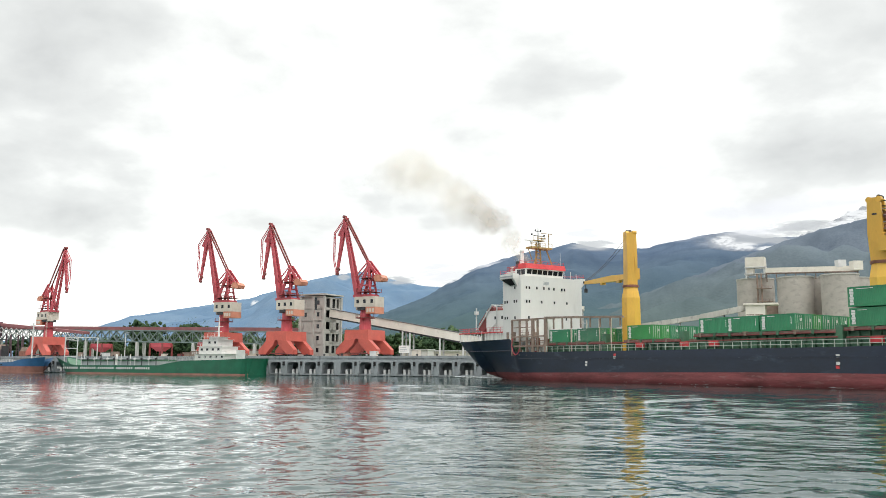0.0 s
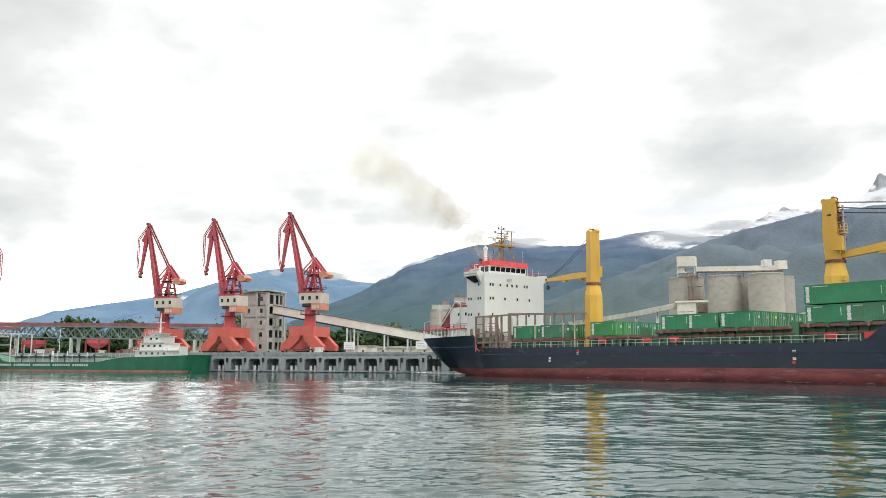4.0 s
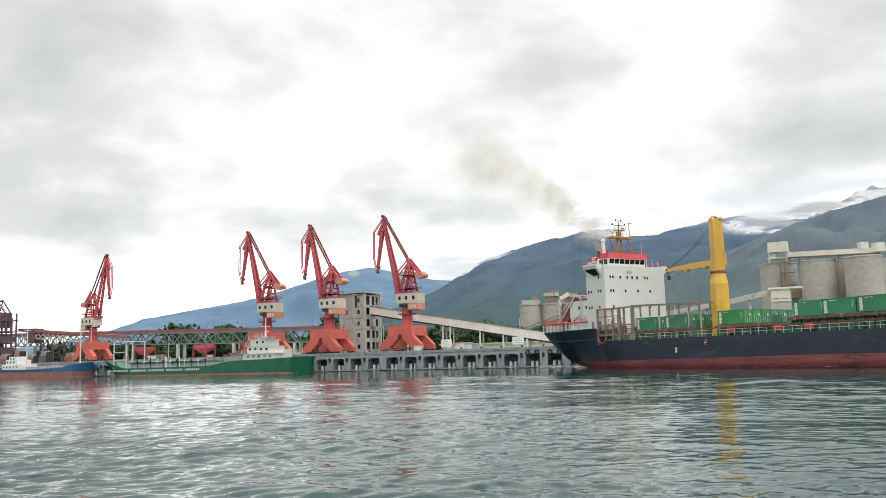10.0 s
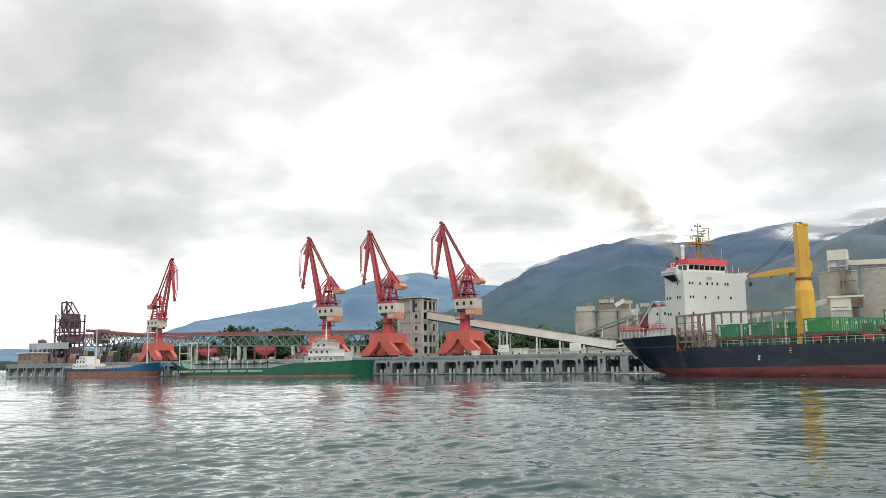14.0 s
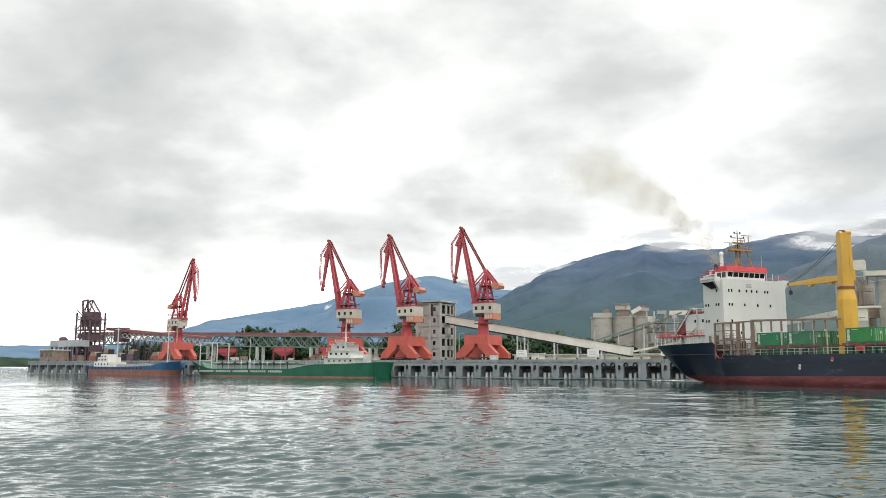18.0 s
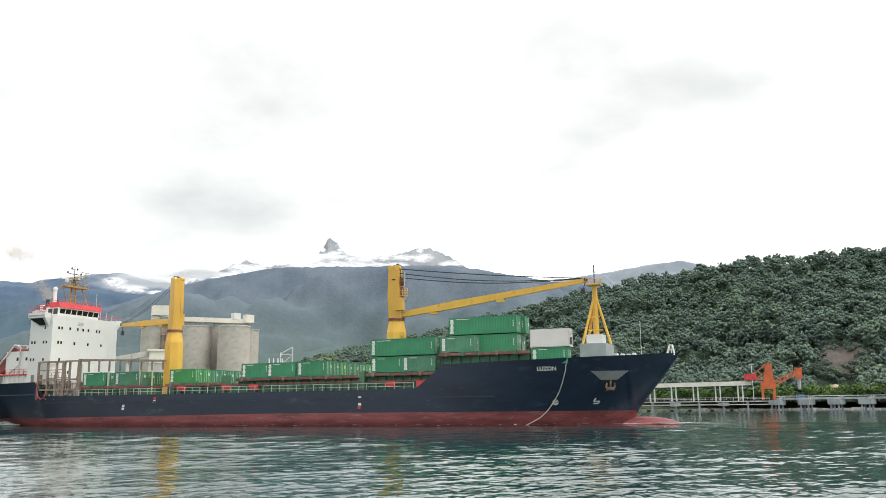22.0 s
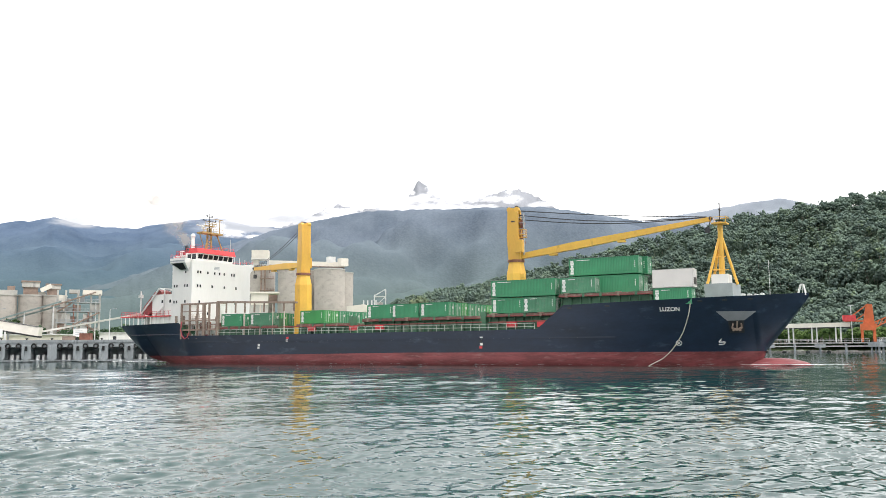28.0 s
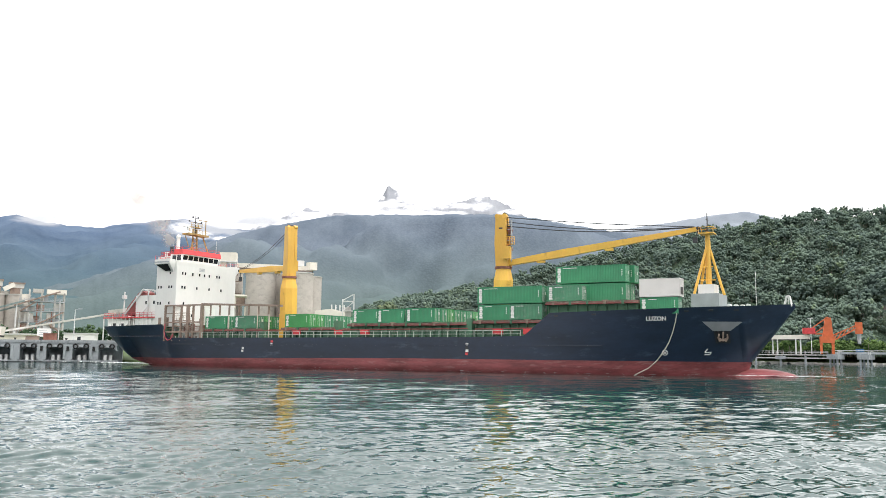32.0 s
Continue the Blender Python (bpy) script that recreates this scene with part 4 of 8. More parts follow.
        w, h = rr.uniform(0.3, 1.1), rr.uniform(0.6, 1.7)
        span(bm, (x, -9.3, z), (x + w, -8.6, z + h))
        part("deck_gear", bm, M[rr.choice(("rust", "brown", "darkred", "grey", "white"))], ship)
    bm = B()
    pts = [(-79.8, -10.3, 9.0), (-79.9, -10.4, 7.2), (-79.4, -10.45, 5.9), (-78.6, -10.45, 5.3), (-77.8, -10.4, 5.6), (-77.4, -10.2, 6.6)]
    for p, q in zip(pts, pts[1:]):
        tube(bm, p, q, 0.1, n=6)
    part("hose", bm, M["cranepale"], ship, "faded red hose looped over the side")
    for k in range(16):
        bm = B()
        x, h = -79.0 + 0.62 * k, rr.uniform(0.9, 1.7)
        tube(bm, (x, -9.0, 5.2), (x + rr.uniform(-0.15, 0.15), -9.0, 5.2 + h), rr.uniform(0.06, 0.2), n=6)
        part("deck_gear", bm, M[rr.choice(("rust", "darkred", "cranepale", "grey", "white", "brown"))], ship)
    for x in (-62.0, -57.5, -54.0, -50.8):
        bm = B()
        tube(bm, (x, -9.2, 5.2), (x, -9.2, 12.2), 0.14, n=6)
        part("stanchion", bm, M["cabin"], ship)
    bm = B()
    beam(bm, (-69.2, -10.0, 13.1), (-46.8, -10.0, 12.3), 0.45, 0.4)
    for i in range(8):
        x = -66.5 + i * 2.7
        span(bm, (x - 0.14, -10.1, 10.6), (x + 0.14, -9.85, 12.9 - (x + 69) * 0.035))
    part("gantry_beam", bm, M["brown"], frame_ob)
    bm = B()
    span(bm, (-77.0, -8.9, 5.2), (-72.0, -4.0, 9.0))
    span(bm, (-71.5, -8.0, 5.2), (-70.2, -5.0, 12.4))
    part("side_locker", bm, M["white"], ship)


make_house(ship)


def make_deck_crane(ship, x, y, jib_tip, jib_foot, base, top, name_label, wires=(0.0, -0.8, -1.6)):
    """Tower, slewing ring, house and jib of one ship's crane. jib_tip and jib_foot in ship's metres."""
    foot, tip = Vector(jib_foot), Vector(jib_tip)
    ang = math.atan2(tip.y - foot.y, tip.x - foot.x)
    m = Matrix.Translation((x, y, 0)) @ Matrix.Rotation(ang, 4, "Z")
    bm = B()
    tube(bm, (0, 0, base), (0, 0, 16.2), 1.95, 1.86, 8)
    tube(bm, (0, 0, 16.2), (0, 0, 18.3), 1.86, 1.42, 8)
    crane = part("deck_crane", bm, M["yellow"], ship, name_label)
    crane.matrix_local = m
    bm = B()
    tube(bm, (0, 0, 18.3), (0, 0, 18.75), 1.56, 1.56, 16)
    part("slewing_ring", bm, M["rust"], crane, "brown slewing ring")
    bm = B()
    for side in (-1, 1):
        prism(bm, [(-1.1, 18.75), (1.25, 18.75), (1.0, 22.0), (0.75, top - 0.2), (0.55, top), (-0.75, top + 0.1), (-1.15, top - 0.3), (-1.35, 23.0)], side * 0.45, side * 1.02)
    span(bm, (-1.2, -0.45, 18.75), (-0.7, 0.45, top - 0.1))
    part("crane_tower", bm, M["yellow"], crane)
    bm = B()
    span(bm, (-0.9, -0.5, 21.2), (0.5, 0.5, top - 1.6))
    part("winch_recess", bm, M["dark"], crane)
    bm = B()
    span(bm, (0.6, -2.2, 20.0), (2.0, -1.26, 22.2))
    part("operator_cab", bm, M["yellow"], crane)
    bm = B()
    span(bm, (1.12, -0.42, 20.9), (1.5, 0.42, top - 2.2))
    for k in range(3):
        tube(bm, (1.3, -0.6, 22.0 + 1.7 * k), (1.3, 0.6, 22.0 + 1.7 * k), 0.42, n=10)
    part("rope_winch", bm, M["rust"], crane, "rusty rope winches on the tower")
    bm = B()
    span(bm, (1.2, -1.9, 22.6), (2.5, -1.0, 22.7))
    rail(bm, [(1.2, -1.9, 22.7), (2.5, -1.9, 22.7), (2.5, -1.0, 22.7)], 1.3, 0.6, 3, 0.07)
    part("service_cage", bm, M["yellow"], crane)
    bm = B()
    span(bm, (-0.5, -1.06, top - 2.6), (0.2, -1.0, top - 2.35))
    part("vent_slot", bm, M["dark"], crane)
    bm = B()
    span(bm, (-0.45, -1.66, 8.6), (0.35, -1.56, 12.4))
    part("access_door", bm, M["rust"], crane, "rusty brown access door")
    for k, z in enumerate((10.6, 12.2, 13.9, 15.4)):
        bm = B()
        span(bm, (1.2, -1.5, z), (1.95, -0.9, z + 0.7))
        part("lamp_bracket", bm, M["yellow"], crane)
    inv = m.inverted()
    f, t = inv @ foot, inv @ tip
    bm = B()
    beam(bm, f, f.lerp(t, 0.3), 1.1, 0.95, 1.05, 1.35)
    beam(bm, f.lerp(t, 0.3), t, 1.05, 1.35, 0.5, 0.7)
    jib = part("jib", bm, M["yellow"], crane, "long yellow box-girder jib")
    for k in (0.18, 0.55):
        bm = B()
        c = f.lerp(t, k)
        span(bm, (c.x - 0.7, -0.4, c.z - 1.0), (c.x + 0.7, 0.4, c.z - 0.6))
        part("jib_bracket", bm, M["yellow"], jib)
    bm = B()
    for side in (-0.35, 0.35):
        for dz in wires:
            a, b = Vector((0.6, side, top - 0.4 + dz)), t + Vector((-0.6, side * 0.6, 0.4 + dz * 0.05))
            pts = [a.lerp(b, k / 10) - Vector((0, 0, 0.9 * math.sin(math.pi * k / 10) * (1 if dz else 0.3))) for k in range(11)]
            for p, q in zip(pts, pts[1:]):
                beam(bm, p, q, 0.07)
    part("luffing_ropes", bm, M["black"], crane, "slack black luffing wires")
    bm = B()
    tube(bm, (0.4, -0.5, top + 0.1), (0.4, 0.5, top + 0.1), 0.4, n=12)
    part("sheave", bm, M["dark"], crane)
    for sx in (-0.85, 0.55):
        bm = B()
        tube(bm, (sx, -1.06, top - 0.25), (sx, -0.3, top - 0.25), 0.46, n=14)
        part("sheave_cheek", bm, M["yellow"], crane, "round yellow sheave cheek plate")
    bm = B()
    tube(bm, (1.75, -0.5, 19.6), (1.75, -0.5, top - 1.0), 0.16, n=8)
    for k in range(7):
        span(bm, (1.0, -0.9, 20.4 + k), (1.9, -0.4, 20.46 + k))
    part("service_ladder", bm, M["grey"], crane, "grey pipe and rungs up the tower")
    bm = B()
    tube(bm, t + Vector((0, -0.4, 0.1)), t + Vector((0, 0.4, 0.1)), 0.3, n=12)
    part("sheave", bm, M["dark"], crane)
    bm = B()
    beam(bm, t, t - Vector((0.5, 0, 1.6)), 0.12)
    span(bm, (t.x - 0.9, -0.3, t.z - 2.3), (t.x - 0.2, 0.3, t.z - 1.4))
    part("hook_block", bm, M["dark"], crane)
    bm = B()
    for k in range(8):
        span(bm, (-0.3, -1.75, base + 1 + k), (0.3, -1.68, base + 1.06 + k))
    for sx in (-0.3, 0.3):
        beam(bm, (sx, -1.72, base), (sx, -1.72, base + 9), 0.06)
    part("ladder", bm, M["yellow"], crane)
    return crane


make_deck_crane(ship, -49.4, -5.0, (-75.5, 7.9, 22.0), (-50.6, -4.4, 20.6), 5.2, 29.3, "yellow ship's crane with its jib swung aft", (-0.4,))
make_deck_crane(ship, -0.2, -4.0, (34.0, -0.7, 23.9), (1.0, -3.9, 19.4), 5.2, 28.2, "yellow ship's crane with its jib laid forward on the mast")

# foremast
bm = B()
tube(bm, (35.3, 0, 10.2), (35.3, 0, 23.4), 0.55, 0.42, 12)
mast = part("foremast", bm, M["yellow"], ship, "yellow tripod foremast")
for p in ((33.3, -2.0), (33.3, 2.0), (37.7, 0.0)):
    bm = B()
    tube(bm, (p[0], p[1], 12.9), (35.3, 0, 21.6), 0.22, n=8)
    part("mast_stay", bm, M["yellow"], mast)
bm = B()
span(bm, (34.1, -1.3, 23.0), (36.5, 1.3, 23.2))
for a, b in (((34.1, -1.3), (36.5, -1.3)), ((34.1, 1.3), (36.5, 1.3)), ((34.1, -1.3), (34.1, 1.3)), ((36.5, -1.3), (36.5, 1.3))):
    beam(bm, (*a, 24.1), (*b, 24.1), 0.08)
    beam(bm, (*a, 23.2), (*a, 24.1), 0.08)
part("lookout_platform", bm, M["yellow"], mast)
bm = B()
tube(bm, (35.3, 0, 23.4), (35.3, 0, 26.6), 0.09, n=6)
beam(bm, (35.3, -0.9, 25.4), (35.3, 0.9, 25.4), 0.08)
part("mast_light", bm, M["dark"], mast)
bm = B()
span(bm, (33.1, -3.2, 9.9), (37.5, 3.2, 13.0))
part("forecastle_house", bm, M["grey"], ship, "grey winch house under the mast")
bm = B()
tube(bm, (42.6, 0, 10.5), (42.6, 0, 16.6), 0.05, n=6)
part("jack_staff", bm, M["lightgrey"], ship)

lettering("LUZON", 0.92, M["white"], hull, on_side(28.9, 8.8))

# hatch coamings and covers
HATCHES = ((-70.0, -52.5, 7.8), (-47.0, -34.0, 7.9), (-30.5, -5.0, 8.6), (-3.2, 10.0, 8.85), (10.6, 26.0, 11.85))
for x0, x1, z in HATCHES:
    bm = B()
    lo = 5.0 if z < 10 else 9.6
    span(bm, (x0, -8.7, lo), (x1, 8.7, z - 0.55))
    n = int((x1 - x0) / 1.6)
    for i in range(n + 1):
        x = x0 + 0.1 + (x1 - x0 - 0.2) * i / n
        span(bm, (x - 0.06, -9.2, lo + 0.1), (x + 0.06, -8.69, z - 0.6))
    coam = part("hatch_coaming", bm, M["deckgreen"], ship, "green ribbed hatch coaming")
    bm = B()
    span(bm, (x0 - 0.2, -9.6, z - 0.55), (x1 + 0.2, 9.6, z - 0.03))
    cover = part("hatch_cover", bm, M["hatchred"], ship, "dull brown rusty hatch cover")
    bm = B()
    span(bm, (x0 - 0.25, -9.68, z - 0.52), (x1 + 0.25, -9.6, z - 0.36))
    part("cover_edge", bm, M["darkred"], cover, "dark red edge strip")
    for i in range(int((x1 - x0) / 3.0)):
        bm = B()
        xx = x0 + 1.2 + i * 3.0
        span(bm, (xx - 0.18, -9.85, z - 0.62), (xx + 0.18, -9.4, z - 0.05))
        span(bm, (xx - 0.5, -9.72, z - 0.05), (xx + 0.5, -9.3, z + 0.1))
        part("cover_cleat", bm, M["deckgreen" if i % 3 else "brown"], cover)

# railing, pipes and small gear along the main deck
bm = B()
rail(bm, [(-68.6, -10.2, 5.9), (6.0, -10.2, 5.9)], 1.15, 1.75, 2, 0.085)
part("deck_railing", bm, M["deckrail"], ship, "pale green deck railing")
bm = B()
for x0, x1 in ((-68, -33.5), (-32.6, -4.4), (-3.0, 9.5)):
    beam(bm, (x0, -9.7, 7.35), (x1, -9.7, 7.45), 0.22, 0.18)
part("deck_pipe", bm, M["darkred"], ship, "red-brown pipe along the hatches")
for x in (-33.6, -27.4, 0.6, 6.4, -44.0):
    bm = B()
    span(bm, (x, -9.95, 6.4), (x + 1.8, -9.4, 7.3))
    part("gear_box", bm, M["redroof"], ship, "red gear box by the rail")
for x in (-52.2, -33.2, -4.0):
    bm = B()
    span(bm, (x - 0.9, -9.4, 5.1), (x + 0.2, -8.0, 9.2))
    part("deck_post", bm, M["deckgreen"], ship)
for x, z0, rows in ((-56.8, 3.2, ("white", "white")), (-49.0, 4.6, ("white", "redroof")), (-4.3, 3.0, ("redroof", "white", "dark", "white"))):
    for k, col in enumerate(rows):
        bm = B()
        span(bm, (-0.28, -0.22, -0.02), (0.28, 0.22, 0.02))
        ob = part("draught_mark", bm, M[col], hull)
        ob.matrix_local = on_side(x + 0.1 * (k % 2), z0 + 0.55 * k, 0.03)


def side_plate(name, pts, material, off=0.06):
    """A thin plate laid on the starboard plating, outline pts (x, z)."""
    bm = B()
    vs = [bm.verts.new((x, -hull_half(x, z) - off, z)) for x, z in pts]
    bm.faces.new(vs)
    bmesh.ops.solidify(bm, geom=list(bm.faces), thickness=0.05)
    return part(name, bm, material, hull)


tagged(side_plate("anchor_recess", [(35.6, 8.35), (41.2, 8.35), (39.4, 6.95), (37.0, 6.9)], M["grey"], 0.12), "grey sloping anchor recess")
side_plate("hawse_pocket", [(37.05, 6.95), (39.35, 6.95), (39.2, 5.0), (37.2, 5.0)], M["dark"], 0.08)
bm = B()
am = on_side(38.2, 6.0, 0.18)
beam(bm, (0, 0.9, 0), (0, -0.5, 0), 0.22)
for s in (-1, 1):
    beam(bm, (0, -0.5, 0), (s * 0.75, -0.15, 0.05), 0.28)
    beam(bm, (s * 0.75, -0.15, 0.05), (s * 0.62, 0.55, 0.08), 0.2)
    span(bm, (s * 0.5 - 0.15, -0.65, 0), (s * 0.5 + 0.15, -0.4, 0.15))
anchor = part("anchor", bm, M["brown"], hull, "rusty brown bower anchor")
anchor.matrix_local = am
bm = B()
beam(bm, (-0.1, 0.55, 0), (-0.5, 0.0, 0), 0.12)
beam(bm, (-0.5, 0.0, 0), (0.5, 0.0, 0), 0.12)
beam(bm, (0.5, 0.0, 0), (0.3, -0.35, 0), 0.12)
beam(bm, (0.3, -0.35, 0), (-0.5, -0.4, 0), 0.12)
ob = part("bulb_mark", bm, M["white"], hull)
ob.matrix_local = on_side(35.9, 3.6, 0.04)
bm = B()
bmesh.ops.create_circle(bm, segments=20, radius=0.42)
ring = [v.co.copy() for v in bm.verts]
bm.clear()
for p, q in zip(ring, ring[1:] + ring[:1]):
    beam(bm, p, q, 0.09)
beam(bm, (-0.28, -0.28, 0), (0.28, 0.28, 0), 0.09)
beam(bm, (0.28, -0.28, 0), (-0.28, 0.28, 0), 0.09)
ob = part("thruster_mark", bm, M["white"], hull)
ob.matrix_local = on_side(29.7, 3.5, 0.04)
# mooring rope hanging down the side
bm = B()
knots = [(32.1, 9.7), (31.8, 8.4), (31.2, 6.7), (30.5, 5.1), (29.6, 3.7), (28.4, 2.2), (27.0, 1.0), (24.4, -0.3)]
for (x0, z0), (x1, z1) in zip(knots, knots[1:]):
    tube(bm, (x0, -hull_half(x0, z0) - 0.14, z0), (x1, -hull_half(x1, z1) - 0.14, z1), 0.075, n=6)
part("mooring_rope", bm, M["rope"], ship, "pale rope hanging down the bow plating")
for x in (19.0, 33.5, 37.0, 40.5, 12.5):
    bm = B()
    span(bm, (-0.35, -0.14, -0.03), (0.35, 0.14, 0.05))
    ob = part("fairlead", bm, M["dark"], hull)
    ob.matrix_local = on_side(x, lerp_rows(x, HULL)[0] - 0.55, 0.04)
bm = B()
for y in (-0.55, 0.55):
    beam(bm, (46.7, y, 10.8), (47.2, y * 0.6, 12.5), 0.16)
    beam(bm, (47.9, y, 10.8), (47.6, y * 0.6, 12.5), 0.16)
    beam(bm, (47.2, y * 0.6, 12.5), (47.6, y * 0.6, 12.5), 0.16)
beam(bm, (47.4, -0.35, 12.4), (47.4, 0.35, 12.4), 0.12)
beam(bm, (47.3, -0.45, 11.7), (47.3, 0.45, 11.7), 0.1)
beam(bm, (47.4, 0, 12.4), (47.4, 0, 10.9), 0.1)
part("bow_fairlead_frame", bm, M["white"], ship, "white hoop frame on the stem")
for x, y in ((38.8, -1.8), (39.6, -0.6), (40.4, 0.6), (41.6, -1.2)):
    bm = B()
    tube(bm, (x, y - 0.5, 11.0), (x, y + 0.5, 11.0), 0.34, n=10)
    span(bm, (x - 0.2, y - 0.6, 10.3), (x + 0.2, y + 0.6, 10.9))
    part("windlass", bm, M["lightgrey"], ship)
bm = B()
span(bm, (33.9, -1.6, 13.0), (36.5, 1.6, 14.6))
part("mast_locker", bm, M["white"], mast)
for z in (15.4, 17.6):
    bm = B()
    beam(bm, (33.9 + (z - 13) * 0.12, -1.6 + (z - 13) * 0.15, z), (36.9 - (z - 13) * 0.2, 0, z), 0.16)
    beam(bm, (33.9 + (z - 13) * 0.12, -1.6 + (z - 13) * 0.15, z), (33.9 + (z - 13) * 0.12, 1.6 - (z - 13) * 0.15, z), 0.16)
    part("mast_brace", bm, M["yellow"], mast)


# ---- containers ----
SHIP_AT = [(t, pose(x, y, 0.15, 0, 0, h)) for t, x, y, h in SHIP_PATH]
RIDERS = []


def container_body(length, width=2.438, height=2.591):
    """Corrugated box: long sides along x, from 0 to length; y from 0 to width."""
    bm = B()
    d, pitch = 0.036, 0.28
    n = int((length - 0.4) / pitch)
    x0 = (length - n * pitch) / 2
    for side in (0, 1):
        prof = [(0.12, 0.0)]
        for i in range(n):
            x = x0 + i * pitch
            prof += [(x, 0), (x + 0.09, d), (x + 0.16, d), (x + 0.25, 0)]
        prof.append((length - 0.12, 0.0))
        rows = []
        for z in (0.16, height - 0.1):
            rows.append([bm.verts.new((x, (o + 0.02) if side == 0 else width - o - 0.02, z)) for x, o in prof])
        for i in range(len(prof) - 1):
            bm.faces.new((rows[0][i], rows[0][i + 1], rows[1][i + 1], rows[1][i]))
    span(bm, (0.03, 0.03, height - 0.1), (length - 0.03, width - 0.03, height - 0.03))
    span(bm, (0.03, 0.03, 0.12), (length - 0.03, width - 0.03, 0.17))
    span(bm, (0.06, 0.1, 0.15), (0.1, width - 0.1, height - 0.08))
    return bm


def make_container(length, material, label, marks, height=2.591):
    w = 2.438
    c = thing("shipping_container", label, "container", "containers on the ship")
    part("body", container_body(length, w, height), material, c)
    bm = B()
    for y in (0, w - 0.14):
        for z in (0.0, height - 0.12):
            span(bm, (0, y, z), (length, y + 0.14, z + 0.12))
    for x in (0, length - 0.14):
        for y in (0, w - 0.14):
            span(bm, (x, y, 0.12), (x + 0.14, y + 0.14, height - 0.12))
        for z in (0.0, height - 0.12):
            span(bm, (x, 0.14, z), (x + 0.14, w - 0.14, z + 0.12))
    part("frame", bm, material, c)
    for y in (0.16, w / 2 + 0.01):
        bm = B()
        span(bm, (length - 0.1, y, 0.14), (length - 0.04, y + w / 2 - 0.17, height - 0.14))
        for z in (0.7, 1.3, 1.9):
            span(bm, (length - 0.04, y + 0.06, z - 0.1), (length - 0.015, y + w / 2 - 0.23, z + 0.1))
        door = part("door", bm, material, c)
        bm = B()
        for k in (0.25, 0.75):
            yy = y + (w / 2 - 0.17) * k
            tube(bm, (length - 0.0, yy, 0.2), (length - 0.0, yy, height - 0.2), 0.028, n=6)
        part("lock_rod", bm, M["lightgrey"], door, "galvanised lock rods")
    if marks:
        for k, wd in enumerate((0.62, 0.50, 0.62, 0.44, 0.62, 0.54)):
            bm = B()
            z0 = 0.24 + k * (height - 0.5) / 6
            span(bm, (0.28 + (0.62 - wd) / 2, -0.012, z0), (0.28 + (0.62 + wd) / 2, 0.018, z0 + (height - 0.5) / 6 - 0.03))
            part("emblem_bar", bm, M["white"], c, "white letter-sized bar")
        bm = B()
        span(bm, (1.3, -0.012, height - 0.36), (1.3 + 0.27 * length ** 0.9, 0.018, height - 0.27))
        part("marking_bar", bm, M["white"], c, "small white marking bars")
        bm = B()
        for k in range(4):
            span(bm, (length - 0.62, -0.012, 1.0 + 0.3 * k), (length - 0.5, 0.018, 1.2 + 0.3 * k))
        part("marking_bar", bm, M["white"], c, "small white marking bars")
        bm = B()
        for k in range(3):
            span(bm, (length - 0.03, w * 0.62, 1.75 - 0.16 * k), (length - 0.0, w * 0.62 + 0.5, 1.85 - 0.16 * k))
        part("door_marking", bm, M["white"], c, "small white door marking")
    return c


def ride(ob, x, y, z):
    """Sets a thing on the ship, to go with it."""
    RIDERS.append((ob, pose(x, y, z)))


short = make_container(6.06, M["green"], "green twenty-foot container with white marking bars on the ship", True)
lime = make_container(6.06, M["limegreen"], "bright green twenty-foot container with white marking bars on the ship", True)
faded = make_container(6.06, M["fadegreen"], "faded patchy green twenty-foot container on the ship", True)
long = make_container(12.19, M["green"], "green forty-foot high-cube container with white marking bars", True, 2.896)
reefer = make_container(6.5, M["reefer"], "dirty white refrigerated container with a dark end grille", False, 2.9)
for z0, z1 in ((0.14, 2.76),):
    bm = B()
    span(bm, (0.15, -0.006, z0), (6.35, 0.03, z1))
    part("side_panel", bm, M["reefer"], reefer, "smooth dirty white side panel")
bm = B()
span(bm, (6.5, 0.4, 0.4), (6.56, 1.9, 1.5))
part("cooling_unit", bm, M["dark"], reefer, "dark cooling unit grille")
spots_short = [(-68.4, k, 7.85) for k in range(4)] + [(-60.0, k, 7.85) for k in range(6)] + [(-46.3, k, 8.0) for k in range(7)]
spots_short += [(-29.6, k, 8.62) for k in range(3)] + [(-23.9, k, 8.62) for k in range(3)] + [(-17.5, k, 8.68) for k in range(7)]
spots_short += [(-2.5, k, 8.95) for k in range(2)] + [(3.6, k, 8.95) for k in range(2)]
used = set()
for i, (x, k, z) in enumerate(spots_short):
    kind_of = lime if (x == -46.3 and k in (0, 1)) or (x == -17.5 and k in (2, 6)) or i % 13 == 5 else faded if i % 7 == 4 else short
    ride(kind_of if kind_of not in used else copy_thing(kind_of, pose(0, 0, 0)), x, -9.5 + 2.5 * k, z)
    used.add(kind_of)
ride(copy_thing(faded, pose(0, 0, 0)), 10.7, -9.5, 11.95)
ride(copy_thing(short, pose(0, 0, 0)), 26.3, -8.6, 9.6)
ride(long, -2.6, -9.5, 11.75)
for x, y, z in ((-2.6, -7.0, 11.75), (11.25, -7.0, 11.95), (11.25, -7.0, 15.05), (11.25, -4.4, 11.95), (12.0, -4.4, 15.05)):
    ride(copy_thing(long, pose(0, 0, 0)), x, y, z)
ride(reefer, 26.2, -8.6, 12.3)


# ---- the quay ----
QZ = 5.5
PITCH = 6.45


